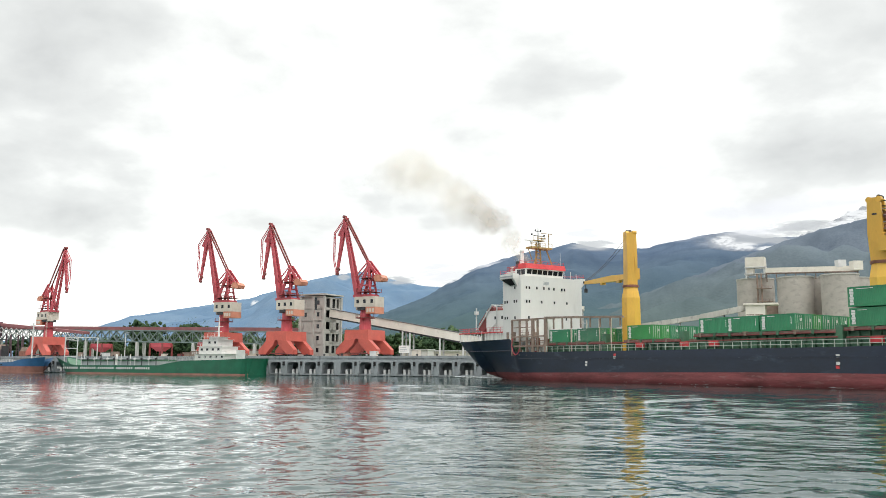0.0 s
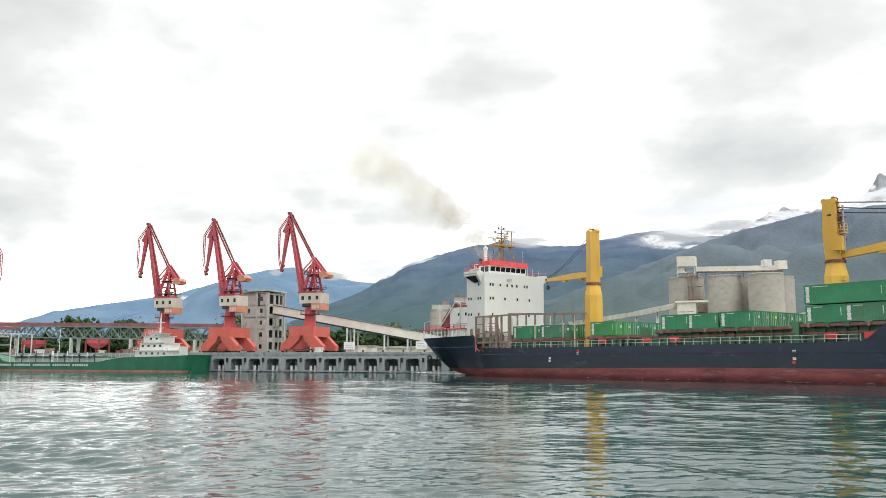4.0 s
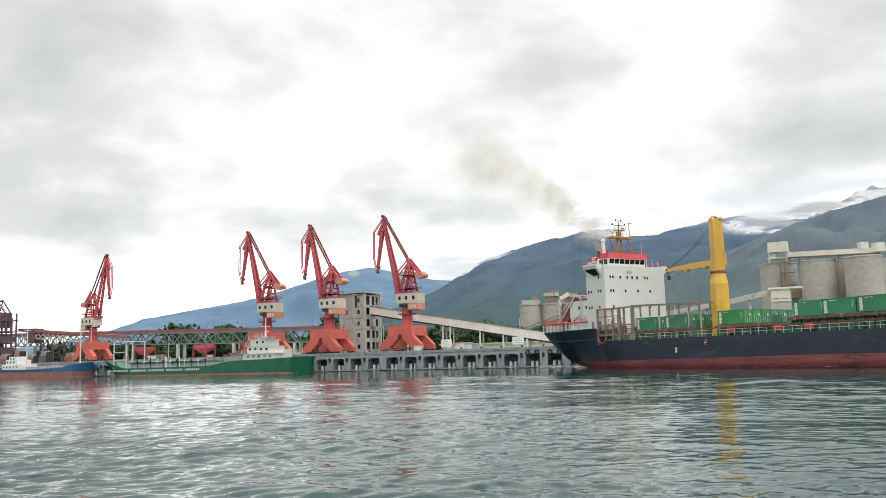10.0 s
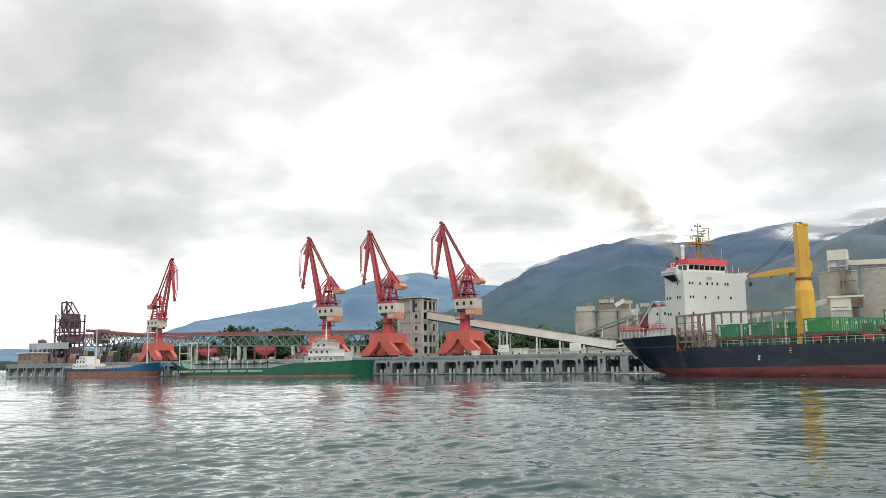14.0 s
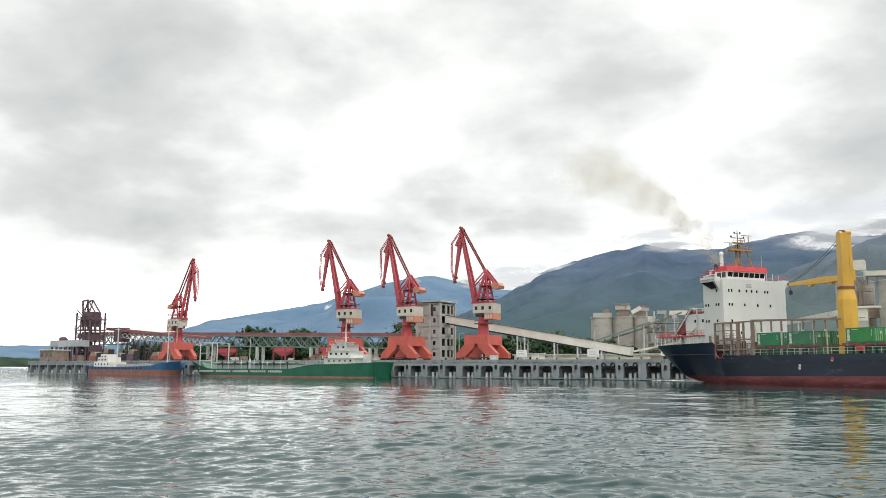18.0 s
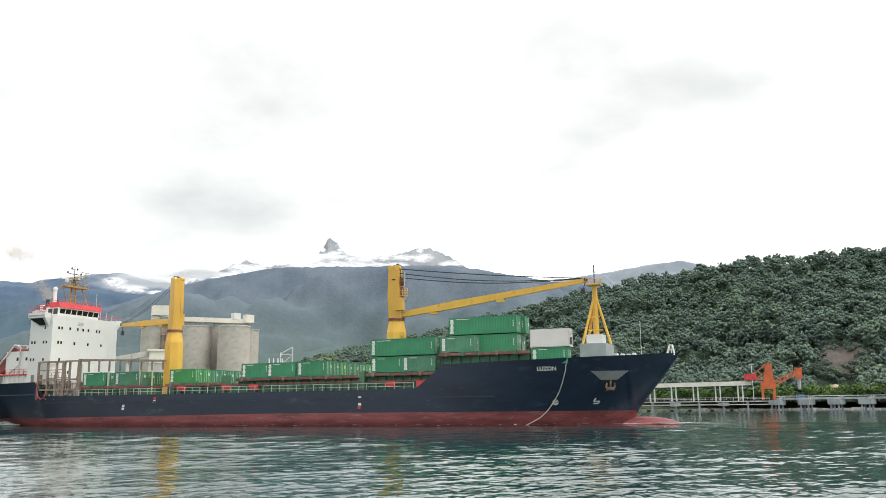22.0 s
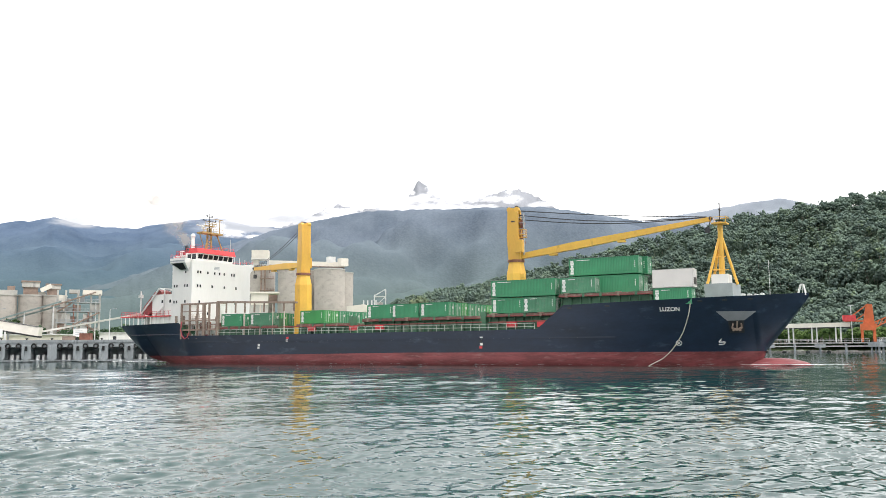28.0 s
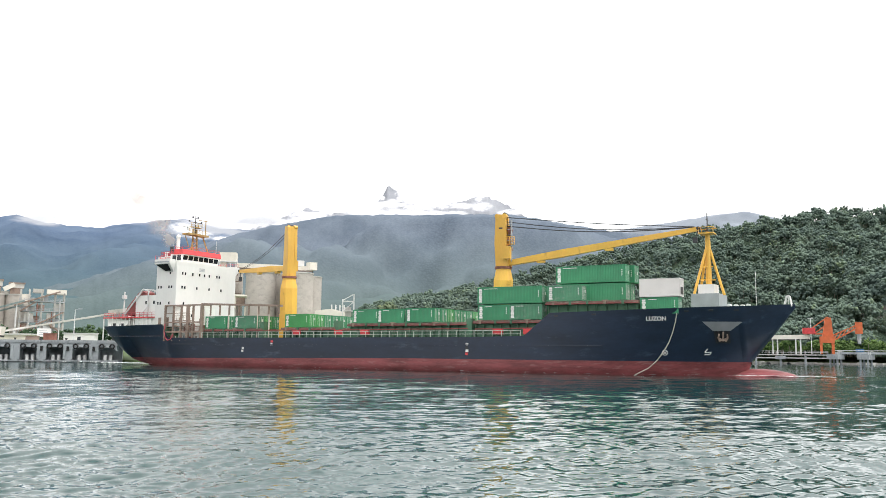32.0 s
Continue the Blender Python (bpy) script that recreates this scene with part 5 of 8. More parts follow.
def make_quay():
    bm = B()
    span(bm, (-229, 0.0, QZ - 1.0), (84, 22, QZ))
    span(bm, (-229, -0.15, QZ - 0.45), (84, -0.002, QZ + 0.25))
    deck = alone("quay", bm, M["quay"], "grey concrete quay deck on piled bays", "quay", kind="structure")
    deck.matrix_world = QUAY
    # one bay: two piers with a haunched lintel between them and a dark recess behind
    bay = B()
    span(bay, (-0.85, -0.1, 0.2), (0.85, 3.0, QZ - 1.0))
    span(bay, (-1.15, -0.25, 0.8), (-0.45, -0.1, QZ - 1.2))
    span(bay, (0.45, -0.25, 0.8), (1.15, -0.1, QZ - 1.2))
    span(bay, (0.85, 0.0, 3.9), (PITCH - 0.85, 3.0, QZ - 1.0))
    prism(bay, [(0.85, 3.9), (1.7, 3.9), (0.85, 3.1)], 0.0, 3.0)
    prism(bay, [(PITCH - 0.85, 3.9), (PITCH - 0.85, 3.1), (PITCH - 1.7, 3.9)], 0.0, 3.0)
    span(bay, (0.85, 0.1, 0.2), (PITCH - 0.85, 3.0, 0.55))
    bay_me = mesh("quay_bay", bay, M["quay"])
    back = B()
    span(back, (-1.0, 8.0, -1), (PITCH - 1.0, 8.4, QZ - 1.0))
    back_me = mesh("rear_wall", back, M["quay"])
    pile = B()
    tube(pile, (0, 0, -2), (0, 0, 1.9), 0.42, n=10)
    pile_me = mesh("pile", pile, M["lightgrey"])
    fend = B()
    span(fend, (-0.26, -0.5, 2.9), (0.26, -0.1, 4.1))
    fend_me = mesh("fender", fend, M["rubber"])
    tyre = B()
    ring = [[tyre.verts.new(((0.55 + 0.2 * math.cos(b)) * math.cos(a), -0.35 + 0.2 * math.sin(b), 4.15 + (0.55 + 0.2 * math.cos(b)) * math.sin(a))) for b in (0, 1.57, 3.14, 4.71)] for a in np.linspace(0, 6.283, 13)[:-1]]
    for a, b in zip(ring, ring[1:] + ring[:1]):
        for k in range(4):
            tyre.faces.new((a[k], a[(k + 1) % 4], b[(k + 1) % 4], b[k]))
    tyre_me = mesh("tyre_fender", tyre, M["rubber"])
    for i in range(-35, 13):
        for x in ((1.9, PITCH - 1.9) if i > 6 else ()):
            ob = new("tyre_fender", tyre_me)
            ob.parent = deck
            ob.matrix_local = pose(i * PITCH - 1.6 + x, -0.02, 0)
        for name, me, x, y in (("quay_bay", bay_me, 0, 0), ("rear_wall", back_me, 0, 0), ("pile", pile_me, 2.6, 1.0), ("pile", pile_me, 3.9, 1.4), ("pile", pile_me, 3.2, 4.0)):
            ob = new(name, me)
            ob.parent = deck
            ob.matrix_local = pose(i * PITCH - 1.6 + x, y, 0)
        if i % 9:
            ob = new("fender", fend_me)
            ob.parent = deck
            ob.matrix_local = pose(i * PITCH - 1.6, -0.15, 0)


make_quay()


def make_portal_crane():
    """A level-luffing portal crane: the jib leans to +x; z from the rails."""
    c = thing("portal_crane", "red-orange portal grab crane with a raised jib, on the quay", "crane", "portal cranes on the quay")
    for sx in (-1, 1):
        for sy in (-1, 1):
            bm = B()
            prism(bm, [(sx * 7.3, 0.8), (sx * 4.4, 0.8), (sx * 1.0, 3.9), (sx * 0.4, 5.4), (sx * 4.0, 5.4), (sx * 4.4, 4.9), (sx * 7.3, 2.2)], sy * 2.9, sy * 4.7)
            part("leg", bm, M["crane"], c)
            bm = B()
            for k in range(3):
                tube(bm, (sx * 5.8 + (k - 1) * 0.8, sy * 3.6, 0.4), (sx * 5.8 + (k - 1) * 0.8, sy * 4.0, 0.4), 0.38, n=10)
            span(bm, (sx * 5.8 - 1.4, sy * 3.8 - 0.35, 0.45), (sx * 5.8 + 1.4, sy * 3.8 + 0.35, 0.8))
            part("bogie", bm, M["dark"], c)
    bm = B()
    prism(bm, [(-4.3, 4.9), (-0.4, 5.3), (0.4, 5.3), (4.3, 4.9), (4.1, 8.0), (-4.1, 8.0)], -4.72, 4.72)
    part("portal_body", bm, M["crane"], c, "boxy red portal body")
    for sy in (-1, 1):
        bm = B()
        beam(bm, (-6.2, sy * 3.8, 1.1), (6.2, sy * 3.8, 1.1), 0.3, 0.35)
        part("tie_beam", bm, M["darkred"], c)
    bm = B()
    tube(bm, (0, 0, 7.0), (0, 0, 14.0), 1.9, 1.5, 16)
    part("column", bm, M["cranepale"], c)
    bm = B()
    tube(bm, (0, 0, 11.6), (0, 0, 11.8), 3.0, n=16)
    for k in range(12):
        a = k * math.pi / 6
        beam(bm, (2.9 * math.cos(a), 2.9 * math.sin(a), 11.8), (2.9 * math.cos(a), 2.9 * math.sin(a), 12.8), 0.06)
    part("walkway", bm, M["darkred"], c)
    bm = B()
    tube(bm, (0, 0, 14.0), (0, 0, 14.8), 2.5, n=20)
    part("slewing_ring", bm, M["dark"], c)
    bm = B()
    span(bm, (-5.0, -2.5, 14.9), (2.4, 2.5, 18.0))
    house = part("machinery_house", bm, M["cabin"], c, "cream machinery house with faded red lower panel")
    bm = B()
    span(bm, (-5.0, -2.54, 12.9), (-1.7, 2.54, 14.88))
    part("ballast_box", bm, M["cranefade"], house, "faded red ballast box with pale bars")
    bm = B()
    for k in range(3):
        span(bm, (-4.6 + k * 0.95, -2.58, 13.3), (-3.95 + k * 0.95, 2.58, 14.4))
    part("number_bar", bm, M["cabin"], house)
    for x in (-3.8, -1.2, 1.2):
        bm = B()
        span(bm, (x - 0.45, -2.53, 16.0), (x + 0.45, 2.53, 17.1))
        part("window", bm, M["window"], house)
    bm = B()
    span(bm, (2.42, -2.3, 14.2), (3.9, -0.6, 16.4))
    part("operator_cab", bm, M["cabin"], c)
    # A-frame
    bm = B()
    span(bm, (-3.4, -2.1, 17.9), (3.2, 2.1, 18.7))
    apex = (-1.4, 0, 27.6)
    for sy in (-1, 1):
        beam(bm, (1.6, sy * 1.8, 18.4), (apex[0], sy * 0.9, 27.8), 0.6, 0.85)
        beam(bm, (-2.8, sy * 1.8, 18.4), (apex[0], sy * 0.9, 27.8), 0.5, 0.65)
        beam(bm, (0.8, sy * 1.5, 21.5), (-2.4, sy * 1.5, 21.5), 0.4)
        beam(bm, (-0.2, sy * 1.2, 24.5), (-2.0, sy * 1.2, 24.5), 0.35)
    for z, w in ((20, 3.4), (23, 2.6), (26, 2.0)):
        span(bm, (-1.9, -w / 2, z), (-0.4, w / 2, z + 0.35))
    part("a_frame", bm, M["cranepale"], c)
    for z, r in ((19.4, 2.9), (23.6, 2.3)):
        bm = B()
        span(bm, (-r - 0.9, -r, z), (r - 1.4, r, z + 0.12))
        rail(bm, [(-r - 0.9, -r, z + 0.12), (r - 1.4, -r, z + 0.12), (r - 1.4, r, z + 0.12), (-r - 0.9, r, z + 0.12)], 1.0, 1.4, 2, 0.09)
        part("service_platform", bm, M["darkred"], c)
    bm = B()
    for sx in (-0.3, 0.3):
        beam(bm, (sx + 1.9, -2.1, 8.0), (sx + 1.9, -2.1, 14.8), 0.09)
    for k in range(16):
        beam(bm, (1.6, -2.1, 8.3 + 0.4 * k), (2.2, -2.1, 8.3 + 0.4 * k), 0.07)
    part("ladder", bm, M["cabin"], c)
    # jib
    foot, head = Vector((2.5, 0, 18.0)), Vector((8.2, 0, 42.6))
    bm = B()
    for sy in (-1, 1):
        beam(bm, foot + Vector((0, sy * 1.1, 0)), head + Vector((0, sy * 0.35, 0)), 0.7, 1.2, 0.5, 0.8)
    for k in range(1, 9):
        p = foot.lerp(head, k / 9)
        w = 3.0 - 2.0 * k / 9
        beam(bm, p + Vector((0, -w / 2, 0)), p + Vector((0, w / 2, 0)), 0.35)
    part("jib", bm, M["cranepale"], c, "tall faded red jib")
    # fly jib folded down from the head
    bm = B()
    beam(bm, head + Vector((-1.0, 0, 0.4)), head + Vector((1.9, 0, -5.2)), 0.8, 0.7, 0.7, 1.0)
    beam(bm, head + Vector((0.2, 0, -3.0)), Vector((10.6, 0, 26.0)), 1.1, 1.3, 0.6, 0.6)
    fly = part("fly_jib", bm, M["cranepale"], c, "red fly jib folded down")
    bm = B()
    for sy in (-0.35, 0.35):
        beam(bm, head + Vector((-0.6, sy, 0.8)), head + Vector((3.6, sy, -4.2)), 0.2)
        beam(bm, head + Vector((3.6, sy, -4.2)), Vector((11.9, sy, 30.0)), 0.22)
        beam(bm, Vector((11.9, sy, 30.0)), Vector((10.8, sy, 25.6)), 0.2)
    for k in range(7):
        z = 38.0 - k * 1.3
        beam(bm, (11.7, -0.35, z), (11.7, 0.35, z), 0.12)
    part("fly_jib_bracing", bm, M["cranepale"], fly)
    bm = B()
    for sx, z in ((10.6, 25.6), (10.2, 27.0)):
        tube(bm, (sx, -0.4, z), (sx, 0.4, z), 0.5, n=14)
        part("sheave", bm, M["darkred"], fly)
        bm = B()
    tube(bm, head + Vector((0, -0.6, 0.7)), head + Vector((0, 0.6, 0.7)), 0.5, n=12)
    part("sheave", bm, M["darkred"], fly)
    # tie rod, counterweight lever
    bm = B()
    for sy in (-0.6, 0.6):
        beam(bm, (apex[0], sy, apex[2]), head + Vector((-0.5, sy, 0.4)), 0.35, 0.45)
    part("tie_rod", bm, M["darkred"], c)
    for sy in (-0.9, 0.9):
        bm = B()
        beam(bm, (-0.8, sy, 29.0), (-5.4, sy, 23.6), 0.45, 0.7)
        beam(bm, (-0.9, sy, 28.4), (3.6, sy, 24.0), 0.3)
        beam(bm, (-3.2, sy, 26.0), (-2.4, sy, 21.0), 0.25)
        part("balance_lever", bm, M["cranepale"], c)
    bm = B()
    prism(bm, [(-6.6, 22.6), (-4.2, 22.5), (-3.8, 23.6), (-4.4, 24.6), (-6.2, 24.4), (-6.9, 23.5)], -1.7, 1.7)
    part("counterweight", bm, M["cranefade"], c, "faded orange counterweight box")
    return c


p_crane = make_portal_crane()
p_crane.matrix_world = on_quay(1.2, 10, QZ, 180)
for s, turn in ((-28.4, 176), (-54.6, 183)):
    copy_thing(p_crane, on_quay(s, 10, QZ, turn))
far_crane = copy_thing(p_crane, on_quay(-141.5, 10, QZ, -6))
far_crane.scale = (0.95, 0.95, 0.95)


# concrete transfer tower
def make_tower():
    t = thing("transfer_tower", "weathered grey concrete conveyor tower with open window bays", "tower", m=on_quay(-27.6, 27, QZ))
    bm = B()
    w, d, h = 4.8, 4.8, 20.2
    for x in (-w, 0.6, w):
        for y in (-d, d):
            span(bm, (x - 0.4, y - 0.4, 0), (x + 0.4, y + 0.4, h))
    for k in range(6):
        z = k * 3.9
        span(bm, (-w, -d, z), (w, d, z + 0.45))
    part("frame", bm, M["concrete"], t)
    bm = B()
    span(bm, (-w - 0.6, -d - 0.6, h + 0.3), (w + 0.6, d + 0.6, h + 0.75))
    part("roof", bm, M["concrete"], t)
    bm = B()
    span(bm, (-w, -d, 0.45), (w - 0.4, -d + 0.3, h))
    span(bm, (-w, -d, 0.45), (-w + 0.3, d, h))
    span(bm, (-w, d - 0.3, 0.45), (w, d, h))
    part("wall", bm, M["concrete"], t)
    # near-black sheet added behind the open bays for the shade inside
    bm = B()
    span(bm, (w - 1.6, -d + 0.4, 0.45), (w - 1.4, d - 0.4, h))
    part("inner_wall", bm, M["dark"], t)
    bm = B()
    for k in range(5):
        z = k * 3.9 + 0.45
        span(bm, (w - 0.3, -d, z), (w, d, z + (1.0 if k < 4 else 0.4)))
        for y0, y1 in ((-d, -d + 1.2), (-1.4, -0.2), (1.6, 2.2), (d - 1.0, d)):
            span(bm, (w - 0.3, y0, z), (w, y1, z + 3.45))
    span(bm, (w - 0.3, 0.0, 8.0), (w, 1.7, 15.5))
    part("end_wall", bm, M["concrete"], t, "concrete end wall with open window bays")
    for k in range(5):
        for x in ((-2.6, 2.4) if k % 2 else (2.4,)):
            bm = B()
            span(bm, (x - 0.5, -d - 0.03, k * 3.9 + 1.7), (x + 0.5, -d + 0.02, k * 3.9 + 3.1))
            part("window", bm, M["window"], t)
    bm = B()
    span(bm, (0.6, -d - 0.05, 15.6), (1.9, -d + 0.02, 19.6))
    part("window", bm, M["window"], t)


make_tower()


def gallery(name, label, pts, width, height, material, posts, zbase):
    """A covered conveyor gallery through pts (s, b, z of the floor) on pairs of posts."""
    g = thing(name, label, "conveyor")
    bm = B()
    P = [QUAY @ Vector(p) for p in pts]
    for p, q in zip(P, P[1:]):
        beam(bm, p + Vector((0, 0, height / 2)), q + Vector((0, 0, height / 2)), width, height)
    part("casing", bm, material, g)
    bm = B()
    for p, q in zip(P, P[1:]):
        beam(bm, p + Vector((0, 0, -0.25)), q + Vector((0, 0, -0.25)), width * 0.8, 0.5)
        beam(bm, p + Vector((0, 0, height + 0.06)), q + Vector((0, 0, height + 0.06)), width + 0.3, 0.12)
    part("girder", bm, M["dark"], g)
    for k in posts:
        bm = B()
        total = [(b - a).length for a, b in zip(P, P[1:])]
        d, i = k * sum(total), 0
        while d > total[i] and i < len(total) - 1:
            d -= total[i]
            i += 1
        c = P[i].lerp(P[i + 1], d / total[i])
        n = Vector((0.466, 0.885, 0)) * (width * 0.4)
        for s in (-1, 1):
            beam(bm, c + n * s + Vector((0, 0, -0.3)), Vector(((c + n * s).x, (c + n * s).y, zbase)), 0.5)
        part("post", bm, M["lightgrey"], g)
    return g


gallery("conveyor_gallery", "long pale sloping conveyor gallery on posts", [(-21.5, 25, 18.8), (45.0, 24, 7.1)], 3.0, 2.5, M["gallery"], (0.22, 0.42, 0.46, 0.62, 0.74, 0.86), QZ - 1)


def make_bridge():
    """The truss bridge with a red roof behind the cranes."""
    g = thing("conveyor_bridge", "long red-roofed conveyor bridge on a teal steel truss", "conveyor", m=on_quay(0, 40, 0))
    bm = B()
    prism(bm, [(-232, 18.9), (-32, 14.7), (-32, 15.9), (-232, 20.2)], -2.0, 2.0)
    part("roof", bm, M["redsheet"], g)
    n = 44
    for side in (-1.8, 1.8):
        bm = B()
        for i in range(n):
            x0, x1 = -232 + 200 * i / n, -232 + 200 * (i + 1) / n
            z0, z1 = 18.6 - 4.1 * i / n, 18.6 - 4.1 * (i + 1) / n
            beam(bm, (x0, side, z0), (x1, side, z1), 0.45)
            beam(bm, (x0, side, z0 - 4.4), (x1, side, z1 - 4.4), 0.5)
            if i % 2:
                beam(bm, (x0, side, z0 - 4.4), (x1, side, z1), 0.4)
            else:
                beam(bm, (x0, side, z0), (x1, side, z1 - 4.4), 0.4)
            beam(bm, (x0, side, z0), (x0, side, z0 - 4.4), 0.18)
        part("truss", bm, M["teal"], g)
    for x in (-215, -185, -155, -125, -95, -65, -40):
        bm = B()
        for side in (-1.8, 1.8):
            span(bm, (x - 0.5, side - 0.5, 3.5), (x + 0.5, side + 0.5, 10 - (x + 232) / 200 * 4.0 + 4.0))
        part("post", bm, M["lightgrey"], g)


make_bridge()


# silos
def silo(x, y, r, h, z0=4.0, name="silo", label="tall round pale concrete silo", group="cement silos"):
    s = thing(name, label, "silo", group, m=pose(x, y, z0))
    bm = B()
    tube(bm, (0, 0, 0), (0, 0, h), r, n=48)
    part("wall", bm, M["silo"], s, smooth=False)
    bm = B()
    tube(bm, (0, 0, h), (0, 0, h + 0.5), r + 0.25, n=48)
    part("roof", bm, M["concrete"], s)
    for k in range(1, 6):
        bm = B()
        tube(bm, (0, 0, h * k / 6), (0, 0, h * k / 6 + 0.12), r + 0.05, n=48)
        part("pour_joint", bm, M["silo"], s)
    return s


def polar(az, d, z=0.0):
    """A place by its bearing from the start and its distance."""
    return Vector((d * math.sin(radians(az)), d * math.cos(radians(az)), z))


# ---- cement works behind the ship ----
def rig(name, label, category, m=None, group=""):
    return thing(name, label, category, group, m)


for x, y, r, top in ((146.5, 391, 8.3, 43.0), (156.8, 371.2, 7.6, 42.0), (168.5, 354, 7.5, 41.4), (173.0, 379.0, 7.6, 42.6), (178.8, 365.5, 8.0, 41.0)):
    silo(x, y, r, top - 4.0)
head = rig("silo_headhouse", "white sheet-clad headhouse on top of the silos", "building")
hm = Matrix.Translation((144.6, 384.4, 0)) @ Matrix.Rotation(radians(-28), 4, "Z")
bm = B()
box(bm, (0, 0, 50.6), (8.4, 7.0, 4.4), hm)
part("cabin", bm, M["gallery"], head)
bm = B()
box(bm, (0, 0, 48.2), (8.9, 7.4, 0.4), hm)
for sx in (-1, 1):
    for sy in (-1, 1):
        box(bm, (sx * 3.9, sy * 3.2, 45.5), (0.5, 0.5, 5.0), hm)
box(bm, (0.5, 0, 45.2), (10.5, 6.0, 0.5), hm)
part("platform", bm, M["lightgrey"], head)
bm = B()
box(bm, (-2.5, -0.2, 46.6), (3.4, 5.0, 2.6), hm)
part("machine_box", bm, M["gallery"], head)
top_run = rig("silo_top_gallery", "pale conveyor gallery along the silo tops", "conveyor")
bm = B()
beam(bm, (147, 378, 46.2), (175.5, 352.5, 44.4), 3.2, 2.2)
part("casing", bm, M["gallery"], top_run)
bm = B()
beam(bm, (147, 378, 44.9), (175.5, 352.5, 43.1), 3.6, 0.3)
n = 9
for i in range(n + 1):
    p = Vector((147, 378, 44.8)).lerp(Vector((175.5, 352.5, 43.0)), i / n)
    beam(bm, p, (p.x, p.y, 41.0), 0.35)
part("support", bm, M["brown"], top_run)
bm = B()
span(bm, (168.6, 354.6, 45.4), (172.0, 358.0, 48.4))
part("dust_filter", bm, M["lightgrey"], top_run)
bm = B()
span(bm, (172.6, 349.6, 43.6), (176.6, 353.6, 47.4))
part("end_cabin", bm, M["gallery"], top_run)
stair = rig("pipe_riser", "brown pipes and platforms climbing between the silos", "pipework")
for dx in (0, 1.4):
    bm = B()
    tube(bm, (143.5 + dx, 380.5 - dx, 5), (143.5 + dx, 380.5 - dx, 45), 0.4, n=8)
    part("pipe", bm, M["brown"], stair)
for z in (14, 20, 26, 32, 38):
    bm = B()
    span(bm, (142.6, 377.4, z), (149.0, 380.0, z + 0.3))
    rail(bm, [(142.6, 377.4, z + 0.3), (149.0, 377.4, z + 0.3)], 1.0, 1.5, 2, 0.1)
    part("platform", bm, M["brown"], stair)
bm = B()
span(bm, (143.2, 376.0, 26.0), (150.5, 382.0, 30.4))
part("machine_house", bm, M["brown"], stair)
mill = rig("mill_building", "pale boxy process building with a sloping conveyor", "building", Matrix.Translation((133.5, 357.0, 0)) @ Matrix.Rotation(radians(-25), 4, "Z"))
bm = B()
span(bm, (-4.0, -4, 4), (4.0, 4, 23.5))
part("frame", bm, M["concrete"], mill)
bm = B()
span(bm, (-3.8, -4.3, 23.5), (4.0, 4.2, 28.8))
part("upper_storey", bm, M["gallery"], mill)
bm = B()
span(bm, (-4.6, -4.8, 28.8), (9.0, 4.8, 29.6))
part("roof", bm, M["gallery"], mill)
for x in (-2.0, 1.5):
    bm = B()
    span(bm, (x - 1.5, -4.36, 24.6), (x + 1.5, -4.28, 24.9))
    part("ledge", bm, M["brown"], mill)
feed = rig("feed_conveyor", "grey inclined conveyor gallery with steel legs", "conveyor")
bm = B()
beam(bm, (112, 364, 24.2), (133, 357, 28.6), 2.8, 2.4)
beam(bm, (84, 372, 20.0), (112, 364, 24.2), 2.8, 2.0)
part("casing", bm, M["concrete"], feed)
for k in range(6):
    bm = B()
    p = Vector((86, 371.5, 19.0)).lerp(Vector((130, 358, 27)), k / 5)
    beam(bm, p, (p.x - 1.2, p.y, 4), 0.5)
    beam(bm, p, (p.x + 1.2, p.y, 4), 0.5)
    part("leg", bm, M["lightgrey"], feed)
annex = rig("office_block", "long low white works building", "building", Matrix.Translation((88, 330, 0)) @ Matrix.Rotation(radians(-20), 4, "Z"))
bm = B()
span(bm, (-14, -4, 4), (14, 4, 15.5))
part("wall", bm, M["white"], annex)
bm = B()
span(bm, (-14.6, -4.6, 15.5), (14.6, 4.6, 16.1))
part("roof", bm, M["lightgrey"], annex)
for i in range(9):
    bm = B()
    span(bm, (-12.8 + i * 3.0, -4.05, 12.4), (-11.2 + i * 3.0, -3.98, 14.0))
    part("window", bm, M["window"], annex)
lowb = rig("works_shed", "low pale shed with roof vents beside the silos", "building", Matrix.Translation((180, 340, 0)) @ Matrix.Rotation(radians(-28), 4, "Z"))
bm = B()
prism(bm, [(-8, 4), (8, 4), (8, 22.0), (0, 24.0), (-8, 23.0)], -5, 5)
part("wall", bm, M["gallery"], lowb)
for x in (0.0, 2.0, 4.0, 6.0):
    bm = B()
    tube(bm, (x, 0, 22), (x, 0, 26.2), 0.3, n=8)
    part("vent_pipe", bm, M["lightgrey"], lowb)
skel = rig("steel_tower", "small open white steel process tower", "tower", Matrix.Translation((176.5, 318, 0)) @ Matrix.Rotation(radians(-30), 4, "Z"))
bm = B()
for sx in (-2.6, 2.6):
    for sy in (-2.2, 2.2):
        span(bm, (sx - 0.25, sy - 0.25, 4), (sx + 0.25, sy + 0.25, 30 if sx > 0 else 27.5))
for z in (12, 17, 22, 26.5):
    span(bm, (-2.8, -2.4, z), (2.8, 2.4, z + 0.35))
beam(bm, (-2.6, -2.2, 27), (2.6, -2.2, 30), 0.4)
beam(bm, (-2.6, -2.2, 22), (2.6, -2.2, 26.5), 0.3)
part("frame", bm, M["lightgrey"], skel)
bm = B()
span(bm, (-1.4, -1.4, 17.4), (1.4, 1.4, 24.0))
part("vessel", bm, M["concrete"], skel)

